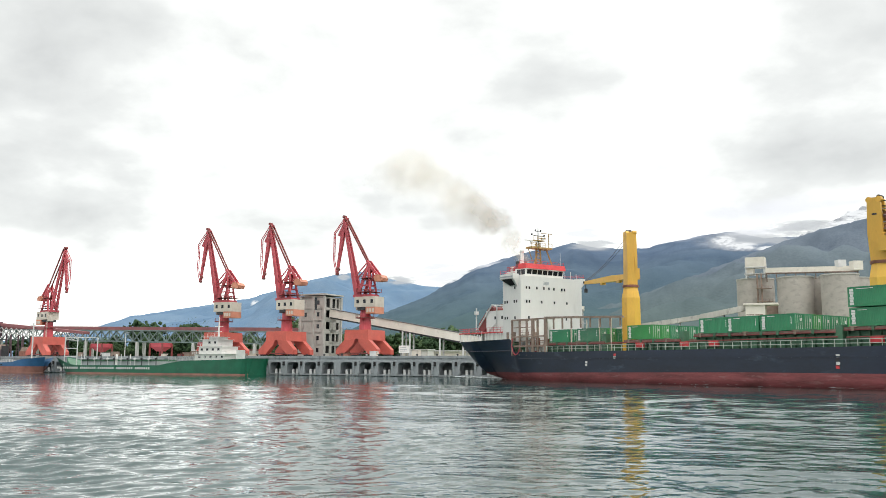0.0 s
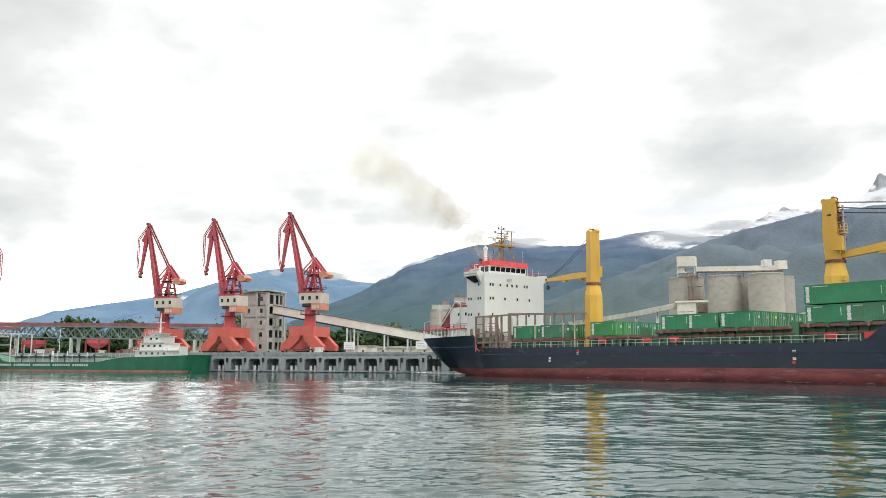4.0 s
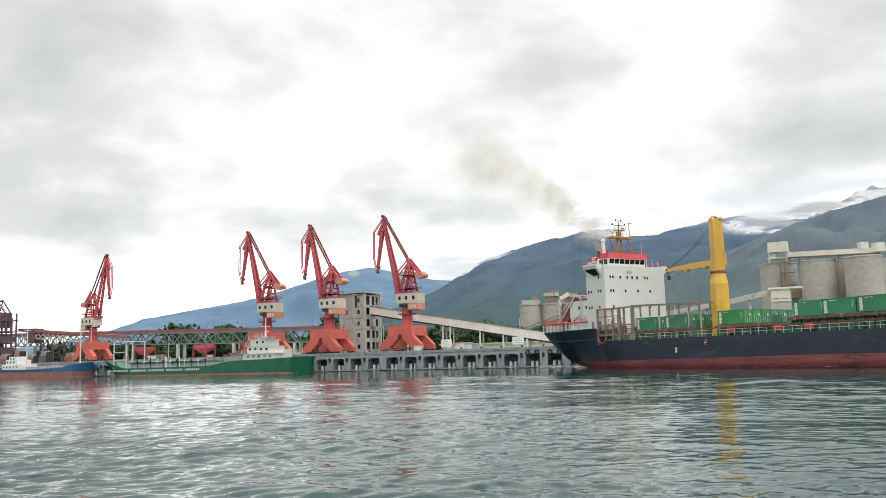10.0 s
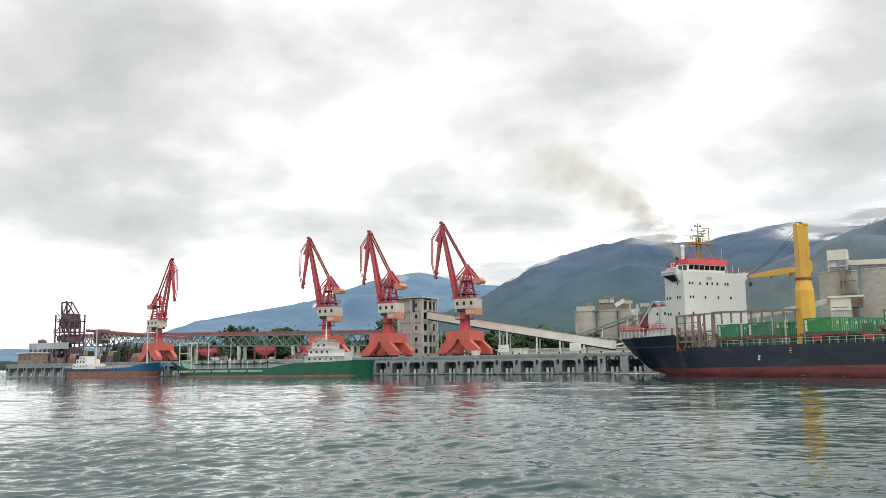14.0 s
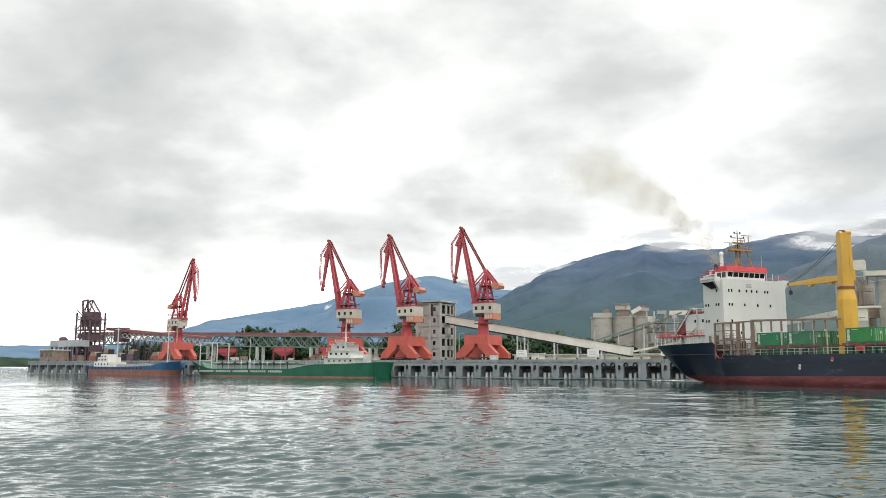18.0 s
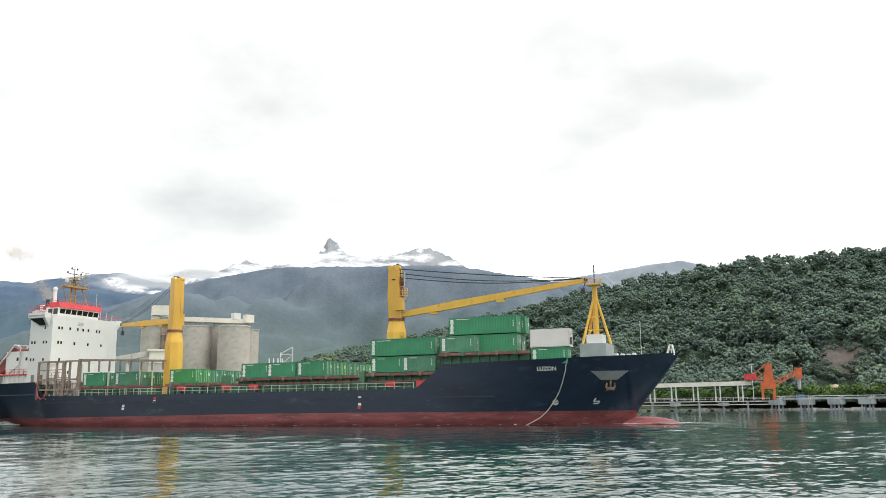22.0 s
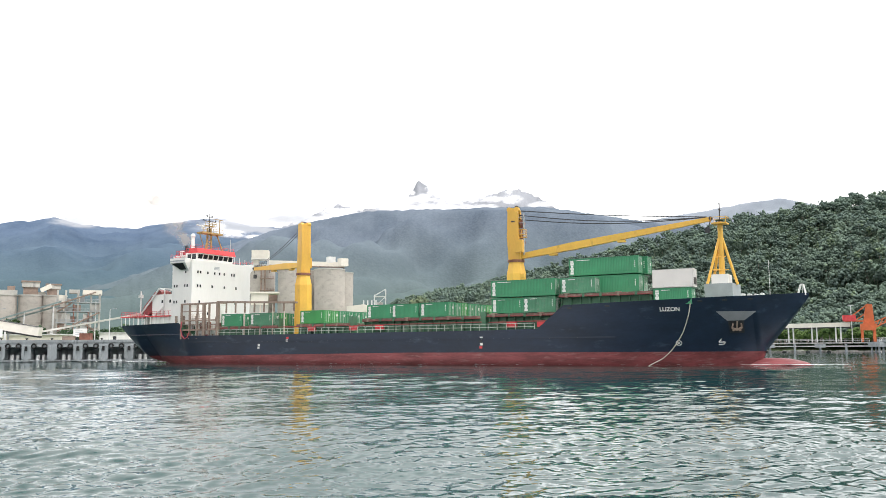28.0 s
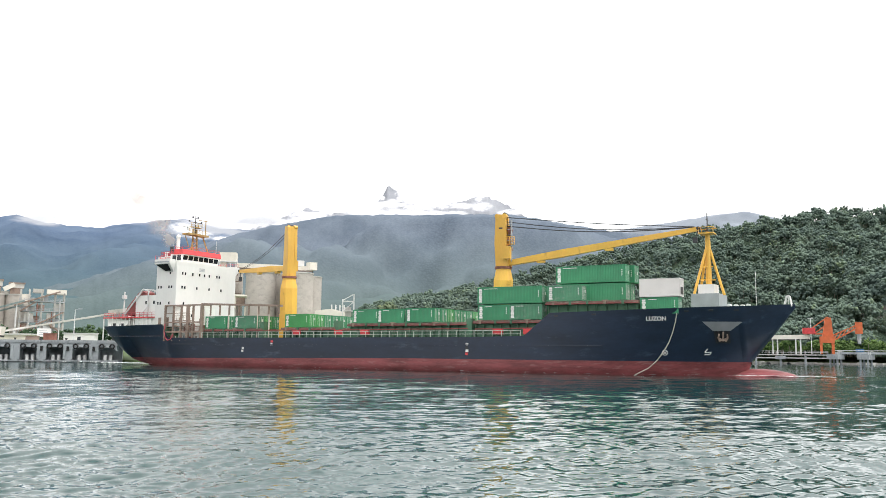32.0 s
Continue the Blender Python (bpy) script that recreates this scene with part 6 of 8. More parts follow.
# the older silo group inland of the quay
for x, y in ((22.6, 331.5), (31.2, 330.2), (39.4, 329.0)):
    silo(x, y, 4.25, 19.3, label="stained round concrete silo of the older works", group="older silos")
old = rig("old_headhouse", "rusty headhouses and sloping ducts on old silos", "building")
oldm = Matrix.Translation((30.8, 328, 0)) @ Matrix.Rotation(radians(-8), 4, "Z")
for c, s_, col in (((-8.2, 2, 24.5), (7.4, 6, 1.8), "concrete"), ((-6.6, 2, 26.2), (2.6, 2.6, 1.6), "brown"), ((0, 2, 27.6), (6.0, 5.4, 2.0), "concrete"), ((0, 2, 28.8), (6.6, 6.0, 0.5), "brown"), ((0, 2, 25.0), (5.0, 4.6, 3.4), "brown"), ((7.8, 2, 26.9), (5.0, 4.6, 1.6), "concrete"), ((7.8, 2, 27.9), (5.6, 5.2, 0.5), "brown"), ((7.6, 2, 24.7), (4.2, 4.0, 2.9), "brown"), ((3.8, 2, 24.2), (3.0, 3.0, 1.4), "concrete")):
    bm = B()
    box(bm, c, s_, oldm)
    part("cabin", bm, M[col], old)
bm = B()
beam(bm, oldm @ Vector((3.4, 0, 25.4)), oldm @ Vector((7.0, 0, 27.4)), 2.0, 1.6)
part("duct", bm, M["gallery"], old)
tow = rig("process_frame", "cluttered steel process frame with pale roofs and pipes", "tower", Matrix.Translation((45.5, 317, 0)) @ Matrix.Rotation(radians(-10), 4, "Z"))
for x in (-7.0, -4.2, 0.0, 4.5, 7.5):
    for y in (-2.5, 2.5):
        bm = B()
        span(bm, (x - 0.3, y - 0.3, 4), (x + 0.3, y + 0.3, 24.0 + (1.2 if x < -3 else 0)))
        part("column", bm, M["concrete"], tow)
for z in (9, 13, 17, 20.5):
    bm = B()
    span(bm, (-7.4, -2.9, z), (7.8, 2.9, z + 0.3))
    rail(bm, [(-7.4, -2.9, z + 0.3), (7.8, -2.9, z + 0.3)], 1.0, 1.6, 2, 0.1)
    part("platform", bm, M["grey"], tow)
for x0, x1, z0, z1, col in ((-3.2, 0.5, 24, 25.4, "concrete"), (1.5, 8.2, 23.6, 25.3, "gallery"), (-7.0, -4.2, 9.3, 12.6, "brown"), (4.8, 7.2, 4.2, 8.8, "concrete"), (-3.4, -0.6, 4.2, 8.6, "brown"), (-5.5, -2.5, 13.3, 16.5, "concrete"), (1.0, 4.0, 9.3, 12.4, "lightgrey"), (4.6, 7.2, 17.3, 20.0, "concrete"), (-1.8, 1.0, 17.3, 19.6, "brown")):
    bm = B()
    span(bm, (x0, -2.3, z0), (x1, 2.3, z1))
    part("cladding", bm, M[col], tow)
rr = random.Random(31)
for k in range(22):
    bm = B()
    x, z = rr.uniform(-7, 5.5), rr.choice((4.2, 9.3, 13.3, 17.3, 20.8))
    w, h = rr.uniform(1.0, 3.0), rr.uniform(1.2, 3.2)
    span(bm, (x, -2.2 + rr.uniform(-0.3, 1.5), z), (x + w, 2.2, z + h))
    part("plant_box", bm, M[rr.choice(("concrete", "concrete", "brown", "gallery", "grey"))], tow)
for p, q in (((-7, -2.8, 9), (0, -2.8, 13)), ((0, -2.8, 13), (7.5, -2.8, 17)), ((-7, -2.8, 17), (-2, -2.8, 20.5)), ((7.5, -2.8, 9), (2, -2.8, 13)), ((-9, -3.4, 19), (6, -3.4, 24.5))):
    bm = B()
    beam(bm, p, q, 0.8, 0.5)
    part("stair", bm, M["brown"], tow)
for k in range(6):
    bm = B()
    x = -6.4 + k * 2.5
    tube(bm, (x, -2.7, 4), (x, -2.7, 12 + (k * 37 % 11)), 0.22, n=6)
    part("pipe", bm, M["lightgrey"] if k % 2 else M["rust"], tow)
for p, q, lab in (((15, 313, 12.6), (38.5, 310.2, 20.6), "dark narrow inclined belt conveyor"), ((15, 314.5, 11.4), (38.5, 311.7, 19.2), "dark narrow inclined belt conveyor"), ((26.2, 273.6, 8.8), (56.0, 257.9, 15.0), "grey inclined belt conveyor to the works")):
    g = rig("belt_conveyor", lab, "conveyor")
    bm = B()
    beam(bm, p, q, 1.1, 0.55)
    part("belt_frame", bm, M["teal"] if lab.startswith("dark") else M["concrete"], g)
    for k in (0.1, 0.5, 0.9):
        bm = B()
        c = Vector(p).lerp(Vector(q), k)
        beam(bm, c, (c.x, c.y, 4), 0.3)
        part("leg", bm, M["lightgrey"], g)
for s, b, w, h in ((4, 40, 7, 3.2), (62, 40, 9, 3.2)):
    hut = rig("site_hut", "white site hut behind the quay", "hut", on_quay(s, b, QZ - 0.6), "site huts")
    bm = B()
    span(bm, (-w / 2, -2, 0), (w / 2, 2, h))
    part("wall", bm, M["white"], hut)
    bm = B()
    span(bm, (-w / 2 - 0.3, -2.3, h), (w / 2 + 0.3, 2.3, h + 0.25))
    part("roof", bm, M["lightgrey"], hut)
    bm = B()
    span(bm, (-0.5, -2.05, 1.2), (0.5, -1.98, 2.3))
    part("window", bm, M["window"], hut)
for s, b in ((13.7, 12), (37.4, 12), (60.2, 10)):
    sign = rig("notice_board", "blank white notice board on steel posts", "sign", on_quay(s, b, QZ), "notice boards on the quay")
    bm = B()
    span(bm, (-1.8, -0.06, 1.2), (1.8, 0.06, 3.4))
    part("board", bm, M["white"], sign)
    for x in (-1.4, 1.4):
        bm = B()
        span(bm, (x - 0.08, 0.062, 0), (x + 0.08, 0.2, 3.4))
        part("post", bm, M["grey"], sign)
    bm = B()
    for k in range(3):
        span(bm, (-1.3, -0.075, 1.7 + 0.5 * k), (1.3 - 0.3 * k, -0.061, 1.85 + 0.5 * k))
    part("lettering_bar", bm, M["grey"], sign)
wallb = rig("storage_wall", "low pale storage building behind the quay", "building", on_quay(22, 48, 4.5))
bm = B()
span(bm, (-28, -3, 0), (24, 3, 3.2))
part("wall", bm, M["gallery"], wallb)
bm = B()
span(bm, (-28.5, -3.5, 3.2), (24.5, 3.5, 3.6))
part("roof", bm, M["lightgrey"], wallb)

# ---- loading jetty under the forest hill ----
J0, J1 = Vector((309.6, 222.3, 0)), Vector((338.0, 177.0, 0))
J2 = Vector((360.0, 131.5, 0))
jd = (J1 - J0).normalized()
jn = Vector((-jd.y, jd.x, 0)) if Vector((-jd.y, jd.x, 0)).dot(J0) > 0 else Vector((jd.y, -jd.x, 0))
bm = B()
start = J0 - jd * 70
beam(bm, start + jn * 3 + Vector((0, 0, 4.0)), J1 + jn * 3 + jd * 2 + Vector((0, 0, 4.0)), 4.0, 0.4)
beam(bm, start + jn * 1 + Vector((0, 0, 2.6)), J1 + jn * 1 + jd * 2 + Vector((0, 0, 2.6)), 0.5, 0.45)
jetty = alone("jetty", bm, M["lightgrey"], "narrow pale jetty walkway on pile bents", "jetty", kind="structure")
pile_b = B()
tube(pile_b, (0, 0, -2), (0, 0, 3.6), 0.45, n=8)
pile_b = mesh("pile", pile_b, M["quay"])
cap_b = B()
span(cap_b, (-2.2, -3.2, 2.0), (2.2, 3.2, 3.5))
cap_b = mesh("pile_cap", cap_b, M["quay"])
length = (J1 - start).length
turn = math.degrees(math.atan2(jd.y, jd.x))
for i in range(0, int(length / 5.2), 2):
    c = start + jd * (i * 5.2) + jn * 3
    for o in (-2, 2):
        ob = new("pile", pile_b)
        ob.parent = jetty
        ob.matrix_local = Matrix.Translation(c + jn * o)
    if i % 4 == 0:
        ob = new("pile_cap", cap_b)
        ob.parent = jetty
        ob.matrix_local = pose(c.x, c.y, 0, 0, 0, turn)
bm = B()
rail(bm, [start + Vector((0, 0, 4.5)), J1 + Vector((0, 0, 4.5))], 1.2, 3.0, 2, 0.14)
part("jetty_rail", bm, M["lightgrey"], jetty)
bm = B()
rr = random.Random(21)
ledge = start + jn * 9
for k in range(60):
    c = start + jn * 6.5 + jd * (k * 3.6 - 6)
    box(bm, (c.x, c.y, 0.1 + rr.uniform(-0.1, 0.25)), (rr.uniform(3.0, 5.0), rr.uniform(2.5, 4.5), rr.uniform(0.8, 1.5)), None)
shore_ledge = alone("shore_ledge", bm, M["concrete"], "low pale concrete ledge along the shore", "shore", kind="structure")
for k in range(13):
    bm = B()
    c = start + jn * -0.5 + jd * (k * 9.0 + rr.uniform(-1.5, 1.5))
    blob(bm, (c.x, c.y, 0.15), (rr.uniform(0.7, 1.2), rr.uniform(0.7, 1.1), 0.55), 2, 0.2, k)
    alone("mooring_float", bm, M["rubber"], "black float lying in the water by the jetty", "float", "floats along the jetty")
gal = rig("jetty_gallery", "long cream-roofed conveyor gallery along the jetty", "conveyor")
bm = B()
a0, a1 = J0 - jd * 60 + jn * 4 + Vector((0, 0, 10.8)), J1 + jn * 4 - jd * 7 + Vector((0, 0, 12.0))
beam(bm, a0, a1, 3.4, 1.9)
part("casing", bm, M["gallery"], gal)
bm = B()
beam(bm, a0 - Vector((0, 0, 1.2)), a1 - Vector((0, 0, 1.2)), 2.4, 0.5)
part("girder", bm, M["dark"], gal)
for k in range(11):
    bm = B()
    c = a0.lerp(a1, (k + 0.4) / 11)
    for o in (-1.3, 1.3):
        for w in (0, 2.0):
            beam(bm, c + jn * o + jd * w, (c.x + jn.x * o + jd.x * w, c.y + jn.y * o + jd.y * w, 4.3), 0.42)
    part("post", bm, M["lightgrey"], gal)
# ship loader
lo = rig("ship_loader", "orange ship loader with a lattice boom and spout", "crane", Matrix.Translation(J1 + jn * 3) @ Matrix.Rotation(math.atan2(jd.y, jd.x), 4, "Z"))
for sx in (-2.4, 2.4):
    for sy in (-2.2, 2.2):
        bm = B()
        span(bm, (sx - 0.45, sy - 0.45, 4.4), (sx + 0.45, sy + 0.45, 12.0))
        part("leg", bm, M["orange"], lo)
bm = B()
span(bm, (-3.0, -2.8, 9.4), (3.0, 2.8, 12.2))
part("portal", bm, M["orange"], lo)
bm = B()
prism(bm, [(-1.8, 12.2), (2.6, 12.2), (2.0, 20.6), (-0.4, 20.6)], -1.6, 1.6)
part("mast", bm, M["orange"], lo)
bm = B()
for sy in (-1.5, 1.5):
    beam(bm, (-9.0, sy, 13.6), (0.6, sy, 20.8), 0.45)
    beam(bm, (-5.0, sy, 13.6), (1.0, sy, 18.0), 0.4)
    beam(bm, (-9.0, sy, 13.4), (0, sy, 13.4), 0.5)
part("back_stay", bm, M["orange"], lo)
bm = B()
span(bm, (-9.8, -2.2, 13.4), (-4.6, 2.2, 16.0))
part("counter_cabin", bm, M["redroof"], lo, "red counterweight cabin")
bm = B()
for sy in (-1.2, 1.2):
    beam(bm, (2.6, sy, 10.4), (13.4, sy, 16.4), 0.5)
    beam(bm, (2.6, sy, 12.8), (13.4, sy, 17.8), 0.4)
    for k in range(6):
        u0, u1 = k / 6, (k + 1) / 6
        beam(bm, (2.6 + 10.8 * u0, sy, 10.4 + 6 * u0), (2.6 + 10.8 * u1, sy, 12.8 + 5 * u1), 0.25)
part("boom", bm, M["orange"], lo, "orange lattice boom")
bm = B()
span(bm, (11.6, -1.4, 13.4), (14.4, 1.4, 18.4))
part("boom_head", bm, M["orange"], lo)
bm = B()
tube(bm, (13.0, 0, 13.4), (13.0, 0, 9.0), 0.9, 0.7, 10)
part("spout", bm, M["grey"], lo)
bm = B()
span(bm, (11.4, -1.4, 4.4), (14.6, 1.4, 6.8))
part("hopper", bm, M["shipblue"], lo, "blue hopper under the spout")
bm = B()
beam(bm, (-6.4, -1.8, 4.4), (-6.4, -1.8, 20.4), 0.3)
beam(bm, (-7.6, -1.8, 20.3), (-5.2, -1.8, 20.3), 0.3)
part("light_mast", bm, M["lightgrey"], lo)
pier = rig("mooring_walkway", "long pipe walkway between mooring dolphins", "walkway")
e0, e1 = J1 + jd * 3, J2
for z, w in ((4.9, 0.9), (6.0, 0.25)):
    bm = B()
    beam(bm, e0 + Vector((0, 0, z)), e1 + Vector((0, 0, z)), 1.6 if w > 0.5 else 0.4, w)
    part("walkway_beam", bm, M["lightgrey"] if w < 0.5 else M["quay"], pier)
for k in range(5):
    c = e0.lerp(e1, k / 4)
    bm = B()
    span(bm, (c.x - 2.6, c.y - 2.6, 2.2), (c.x + 2.6, c.y + 2.6, 4.4))
    part("dolphin", bm, M["quay"], pier)
    for sx in (-1.6, 1.6):
        for sy in (-1.6, 1.6):
            bm = B()
            tube(bm, (c.x + sx, c.y + sy, -2), (c.x + sx, c.y + sy, 2.2), 0.45, n=8)
            part("pile", bm, M["quay"], pier)
    bm = B()
    rail(bm, [(c.x - 2.4, c.y - 2.4, 4.4), (c.x + 2.4, c.y - 2.4, 4.4)], 1.2, 1.2, 2, 0.14)
    part("dolphin_rail", bm, M["lightgrey"], pier)


# ---- vessels and plant along the quay ----
def small_hull(length, sheer, beam_w, bow_at_start=False, n=40):
    """Upper and lower hull of a small coaster, x from 0 (stern) to length (bow); sheer: (x share, deck height)."""
    up, low = B(), B()

    def half(u, z, top):
        e = 1.0 - max(0.0, (u - 0.80) / 0.20) ** 2.2 * (1.0 - 0.35 * z / top)
        if u < 0.10:
            e = min(e, 0.55 + 0.45 * math.sqrt(u / 0.10))
        return max(0.02, beam_w / 2 * e)

    for bm, z0, z1 in ((up, None, None), (low, -1.5, None)):
        for side in (-1, 1):
            prev = None
            for i in range(n + 1):
                u = i / n
                top = float(np.interp(u, [p[0] for p in sheer], [p[1] for p in sheer]))
                wl = small_hull.band
                a, b = (wl, top) if z0 is None else (z0, wl)
                col = []
                for k in range(5):
                    z = a + (b - a) * k / 4
                    x = u * length + (max(0, z) * 0.55 * max(0, (u - 0.85) / 0.15)) - (0.35 * max(0, z) * max(0, (0.08 - u) / 0.08))
                    col.append(bm.verts.new((x, side * half(u, max(0, z), top), z)))
                if prev:
                    for k in range(4):
                        bm.faces.new((prev[k], col[k], col[k + 1], prev[k + 1]))
                prev = col
                if i == 0 and side == 1:
                    pass
        bmesh.ops.remove_doubles(bm, verts=bm.verts, dist=0.06)
    return up, low


def deck_sheet(length, sheer, beam_w, drop=0.3, n=24):
    bm = B()
    a, b = [], []
    for i in range(n + 1):
        u = i / n
        top = float(np.interp(u, [p[0] for p in sheer], [p[1] for p in sheer])) - drop
        e = 1.0 - max(0.0, (u - 0.80) / 0.20) ** 2.2
        if u < 0.1:
            e = min(e, 0.72 + 2.8 * u)
        a.append(bm.verts.new((u * length, -beam_w / 2 * e * 0.98, top)))
        b.append(bm.verts.new((u * length, beam_w / 2 * e * 0.98, top)))
    for i in range(n):
        bm.faces.new((a[i], a[i + 1], b[i + 1], b[i]))
    return bm


def transom(beam_w, sheer):
    bm = B()
    bm.faces.new((bm.verts.new((0.05, -beam_w * 0.36, -1)), bm.verts.new((0.05, beam_w * 0.36, -1)), bm.verts.new((0.05, beam_w * 0.36, sheer[0][1])), bm.verts.new((0.05, -beam_w * 0.36, sheer[0][1]))))
    return bm


small_hull.band = 0.45
# green coaster: stern towards the big ship, so its frame is turned round
coaster = thing("green_coaster", "low green cargo coaster moored at the quay, house aft", "ship", m=on_quay(-24.6, -8.5, 0, 180))
SH = ((0, 4.9), (0.10, 4.5), (0.28, 4.2), (0.34, 3.6), (0.40, 2.8), (0.86, 2.7), (0.92, 3.6), (1.0, 5.6))
up, low = small_hull(82, SH, 13)
g_hull = part("hull", up, M["shipgreen"], coaster, "weathered green hull")
part("boot_top", low, M["oxide"], g_hull)
part("main_deck", deck_sheet(82, SH, 13), M["deckgreen"], coaster)
part("transom", transom(13, SH), M["shipgreen"], g_hull)
for x0, x1, y, z0, z1 in ((8.6, 20.6, 4.0, 4.0, 6.3), (10.4, 19.4, 3.6, 6.3, 8.5), (12.2, 18.4, 3.2, 8.5, 10.6), (13.4, 16.8, 2.2, 10.6, 11.4)):
    bm = B()
    span(bm, (x0, -y, z0), (x1, y, z1))
    tier = part("house_tier", bm, M["white"], coaster, "white deckhouse tier")
    bm = B()
    span(bm, (x0 - 0.5, -y - 0.4, z1 - 0.12), (x1 + 0.5, y + 0.4, z1))
    rail(bm, [(x0 - 0.4, y + 0.35, z1), (x1 + 0.4, y + 0.35, z1)], 0.9, 1.3, 2, 0.06)
    part("deck_edge", bm, M["white"], tier)
    for k in range(int((x1 - x0) / 2.2)):
        bm = B()
        span(bm, (x0 + 0.8 + k * 2.2, y - 0.03, z1 - 1.3), (x0 + 1.6 + k * 2.2, y + 0.05, z1 - 0.6))
        part("window", bm, M["window"], tier)
bm = B()
rail(bm, [(1, 5.2, 4.7), (6, 6.0, 4.5), (29, 6.2, 4.1)], 1.1, 1.4, 3, 0.07)
part("poop_railing", bm, M["lightgrey"], coaster)
bm = B()
beam(bm, (15.0, 0, 10.5), (15.0, 0, 17.4), 0.5, 0.5, 0.15, 0.15)
beam(bm, (13.4, 0, 14.6), (16.6, 0, 14.6), 0.14)
beam(bm, (13.8, 0, 13.0), (16.2, 0, 13.0), 0.14)
part("signal_mast", bm, M["white"], coaster)
bm = B()
span(bm, (5.4, -1.2, 4.4), (6.8, 1.2, 7.4))
part("funnel", bm, M["lightgrey"], coaster)
for x0, x1 in ((36, 52), (54, 70)):
    bm = B()
    span(bm, (x0, -4.4, 2.3), (x1, 4.4, 4.0))
    coam = part("hatch_coaming", bm, M["grey"], coaster, "grey hatch coaming")
    for k in range(5):
        bm = B()
        span(bm, (x0 + 0.6 + k * 3.1, -4.7, 4.0), (x0 + 3.2 + k * 3.1, 4.7, 4.6))
        part("hatch_panel", bm, M["deckgreen"], coam)
for x in (52.9, 53.4, 47.0):
    bm = B()
    tube(bm, (x, 4.6, 2.6), (x, 4.6, 6.2), 0.16, n=6)
    part("vent_post", bm, M["white"], coaster)
bm = B()
for x in (72.5, 78.5):
    for y in (-4, 4):
        tube(bm, (x, y, 2.6), (x, y, 12.0), 0.19, n=8)
for x in (72.5, 78.5):
    beam(bm, (x, -4, 11.9), (x, 4, 11.9), 0.25)
for z in (8.2, 11.9):
    beam(bm, (72.5, 4, z), (78.5, 4, z), 0.26)
beam(bm, (72.5, 4, 5.6), (78.5, 4, 5.6), 0.3)
part("cargo_gallows", bm, M["lightgrey"], coaster, "white twin gallows mast at the bow")
for y in (3.2, 4.9):
    bm = B()
    tube(bm, (34, y, 4.7), (71, y, 4.7), 0.16, n=8)
    part("deck_pipe", bm, M["grey"], coaster)
for k in range(12):
    bm = B()
    x = 35.5 + k * 3.05
    tube(bm, (x, 4.9, 2.5), (x, 4.9, 5.2 + 0.5 * (k % 3)), 0.13, n=6)
    span(bm, (x - 0.35, 4.6, 4.5), (x + 0.35, 5.2, 5.0))
    part("pipe_stand", bm, M["lightgrey" if k % 2 else "dark"], coaster)
# the unreadable lettering along the green side
for k in range(46):
    if k % 9 == 7:
        continue
    bm = B()
    x = 36.5 + k * 0.92
    span(bm, (x, 6.5, 1.55), (x + 0.55, 6.56, 2.2))
    part("lettering_bar", bm, M["lightgrey"], g_hull)

small_hull.band = 2.2
blue = thing("blue_coaster", "small blue and rust-red cargo vessel moored at the quay", "ship", m=on_quay(-170, -7.5, 0))
SB = ((0, 3.6), (0.15, 3.3), (0.5, 3.2), (0.8, 3.7), (0.88, 4.6), (1.0, 5.4))
up, low = small_hull(50, SB, 10)
b_hull = part("hull", up, M["shipblue"], blue, "faded blue topsides")
part("boot_top", low, M["oxide"], b_hull, "rust-red bottom paint")
part("main_deck", deck_sheet(50, SB, 10), M["brown"], blue)
part("transom", transom(10, SB), M["shipblue"], b_hull)
for x0, x1, y, z0, z1 in ((4, 15, 3.4, 3.0, 5.2), (5.5, 12, 3.0, 5.2, 7.0), (6.5, 10.5, 2.4, 7.0, 8.2)):
    bm = B()
    span(bm, (x0, -y, z0), (x1, y, z1))
    tier = part("house_tier", bm, M["white"], blue, "white deckhouse tier")
    for k in range(int((x1 - x0) / 1.9)):
        bm = B()
        span(bm, (x0 + 0.6 + k * 1.9, -y - 0.05, z1 - 1.3), (x0 + 1.3 + k * 1.9, -y + 0.03, z1 - 0.6))
        part("window", bm, M["window"], tier)
bm = B()
span(bm, (18, -3.4, 2.8), (38, 3.4, 4.2))
part("hatch_coaming", bm, M["grey"], blue)
for x, h in ((13.5, 19.0), (43.5, 17.5)):
    bm = B()
    tube(bm, (x, 0, 4), (x, 0, h), 0.28, 0.2, 8)
    beam(bm, (x, -1.5, h - 1), (x, 1.5, h - 1), 0.16)
    part("mast", bm, M["lightgrey"], blue)
bm = B()
rail(bm, [(1, -4.4, 3.4), (25, -4.9, 3.1), (40, -4.8, 3.6)], 1.0, 1.5, 2, 0.08)
part("deck_railing", bm, M["lightgrey"], blue)
for k in range(16):
    bm = B()
    tube(bm, (3 + k * 2.1, -4.95, 2.75), (3 + k * 2.1, -5.2, 2.75), 0.28, n=10)
    part("tyre_fender", bm, M["rubber"], b_hull)

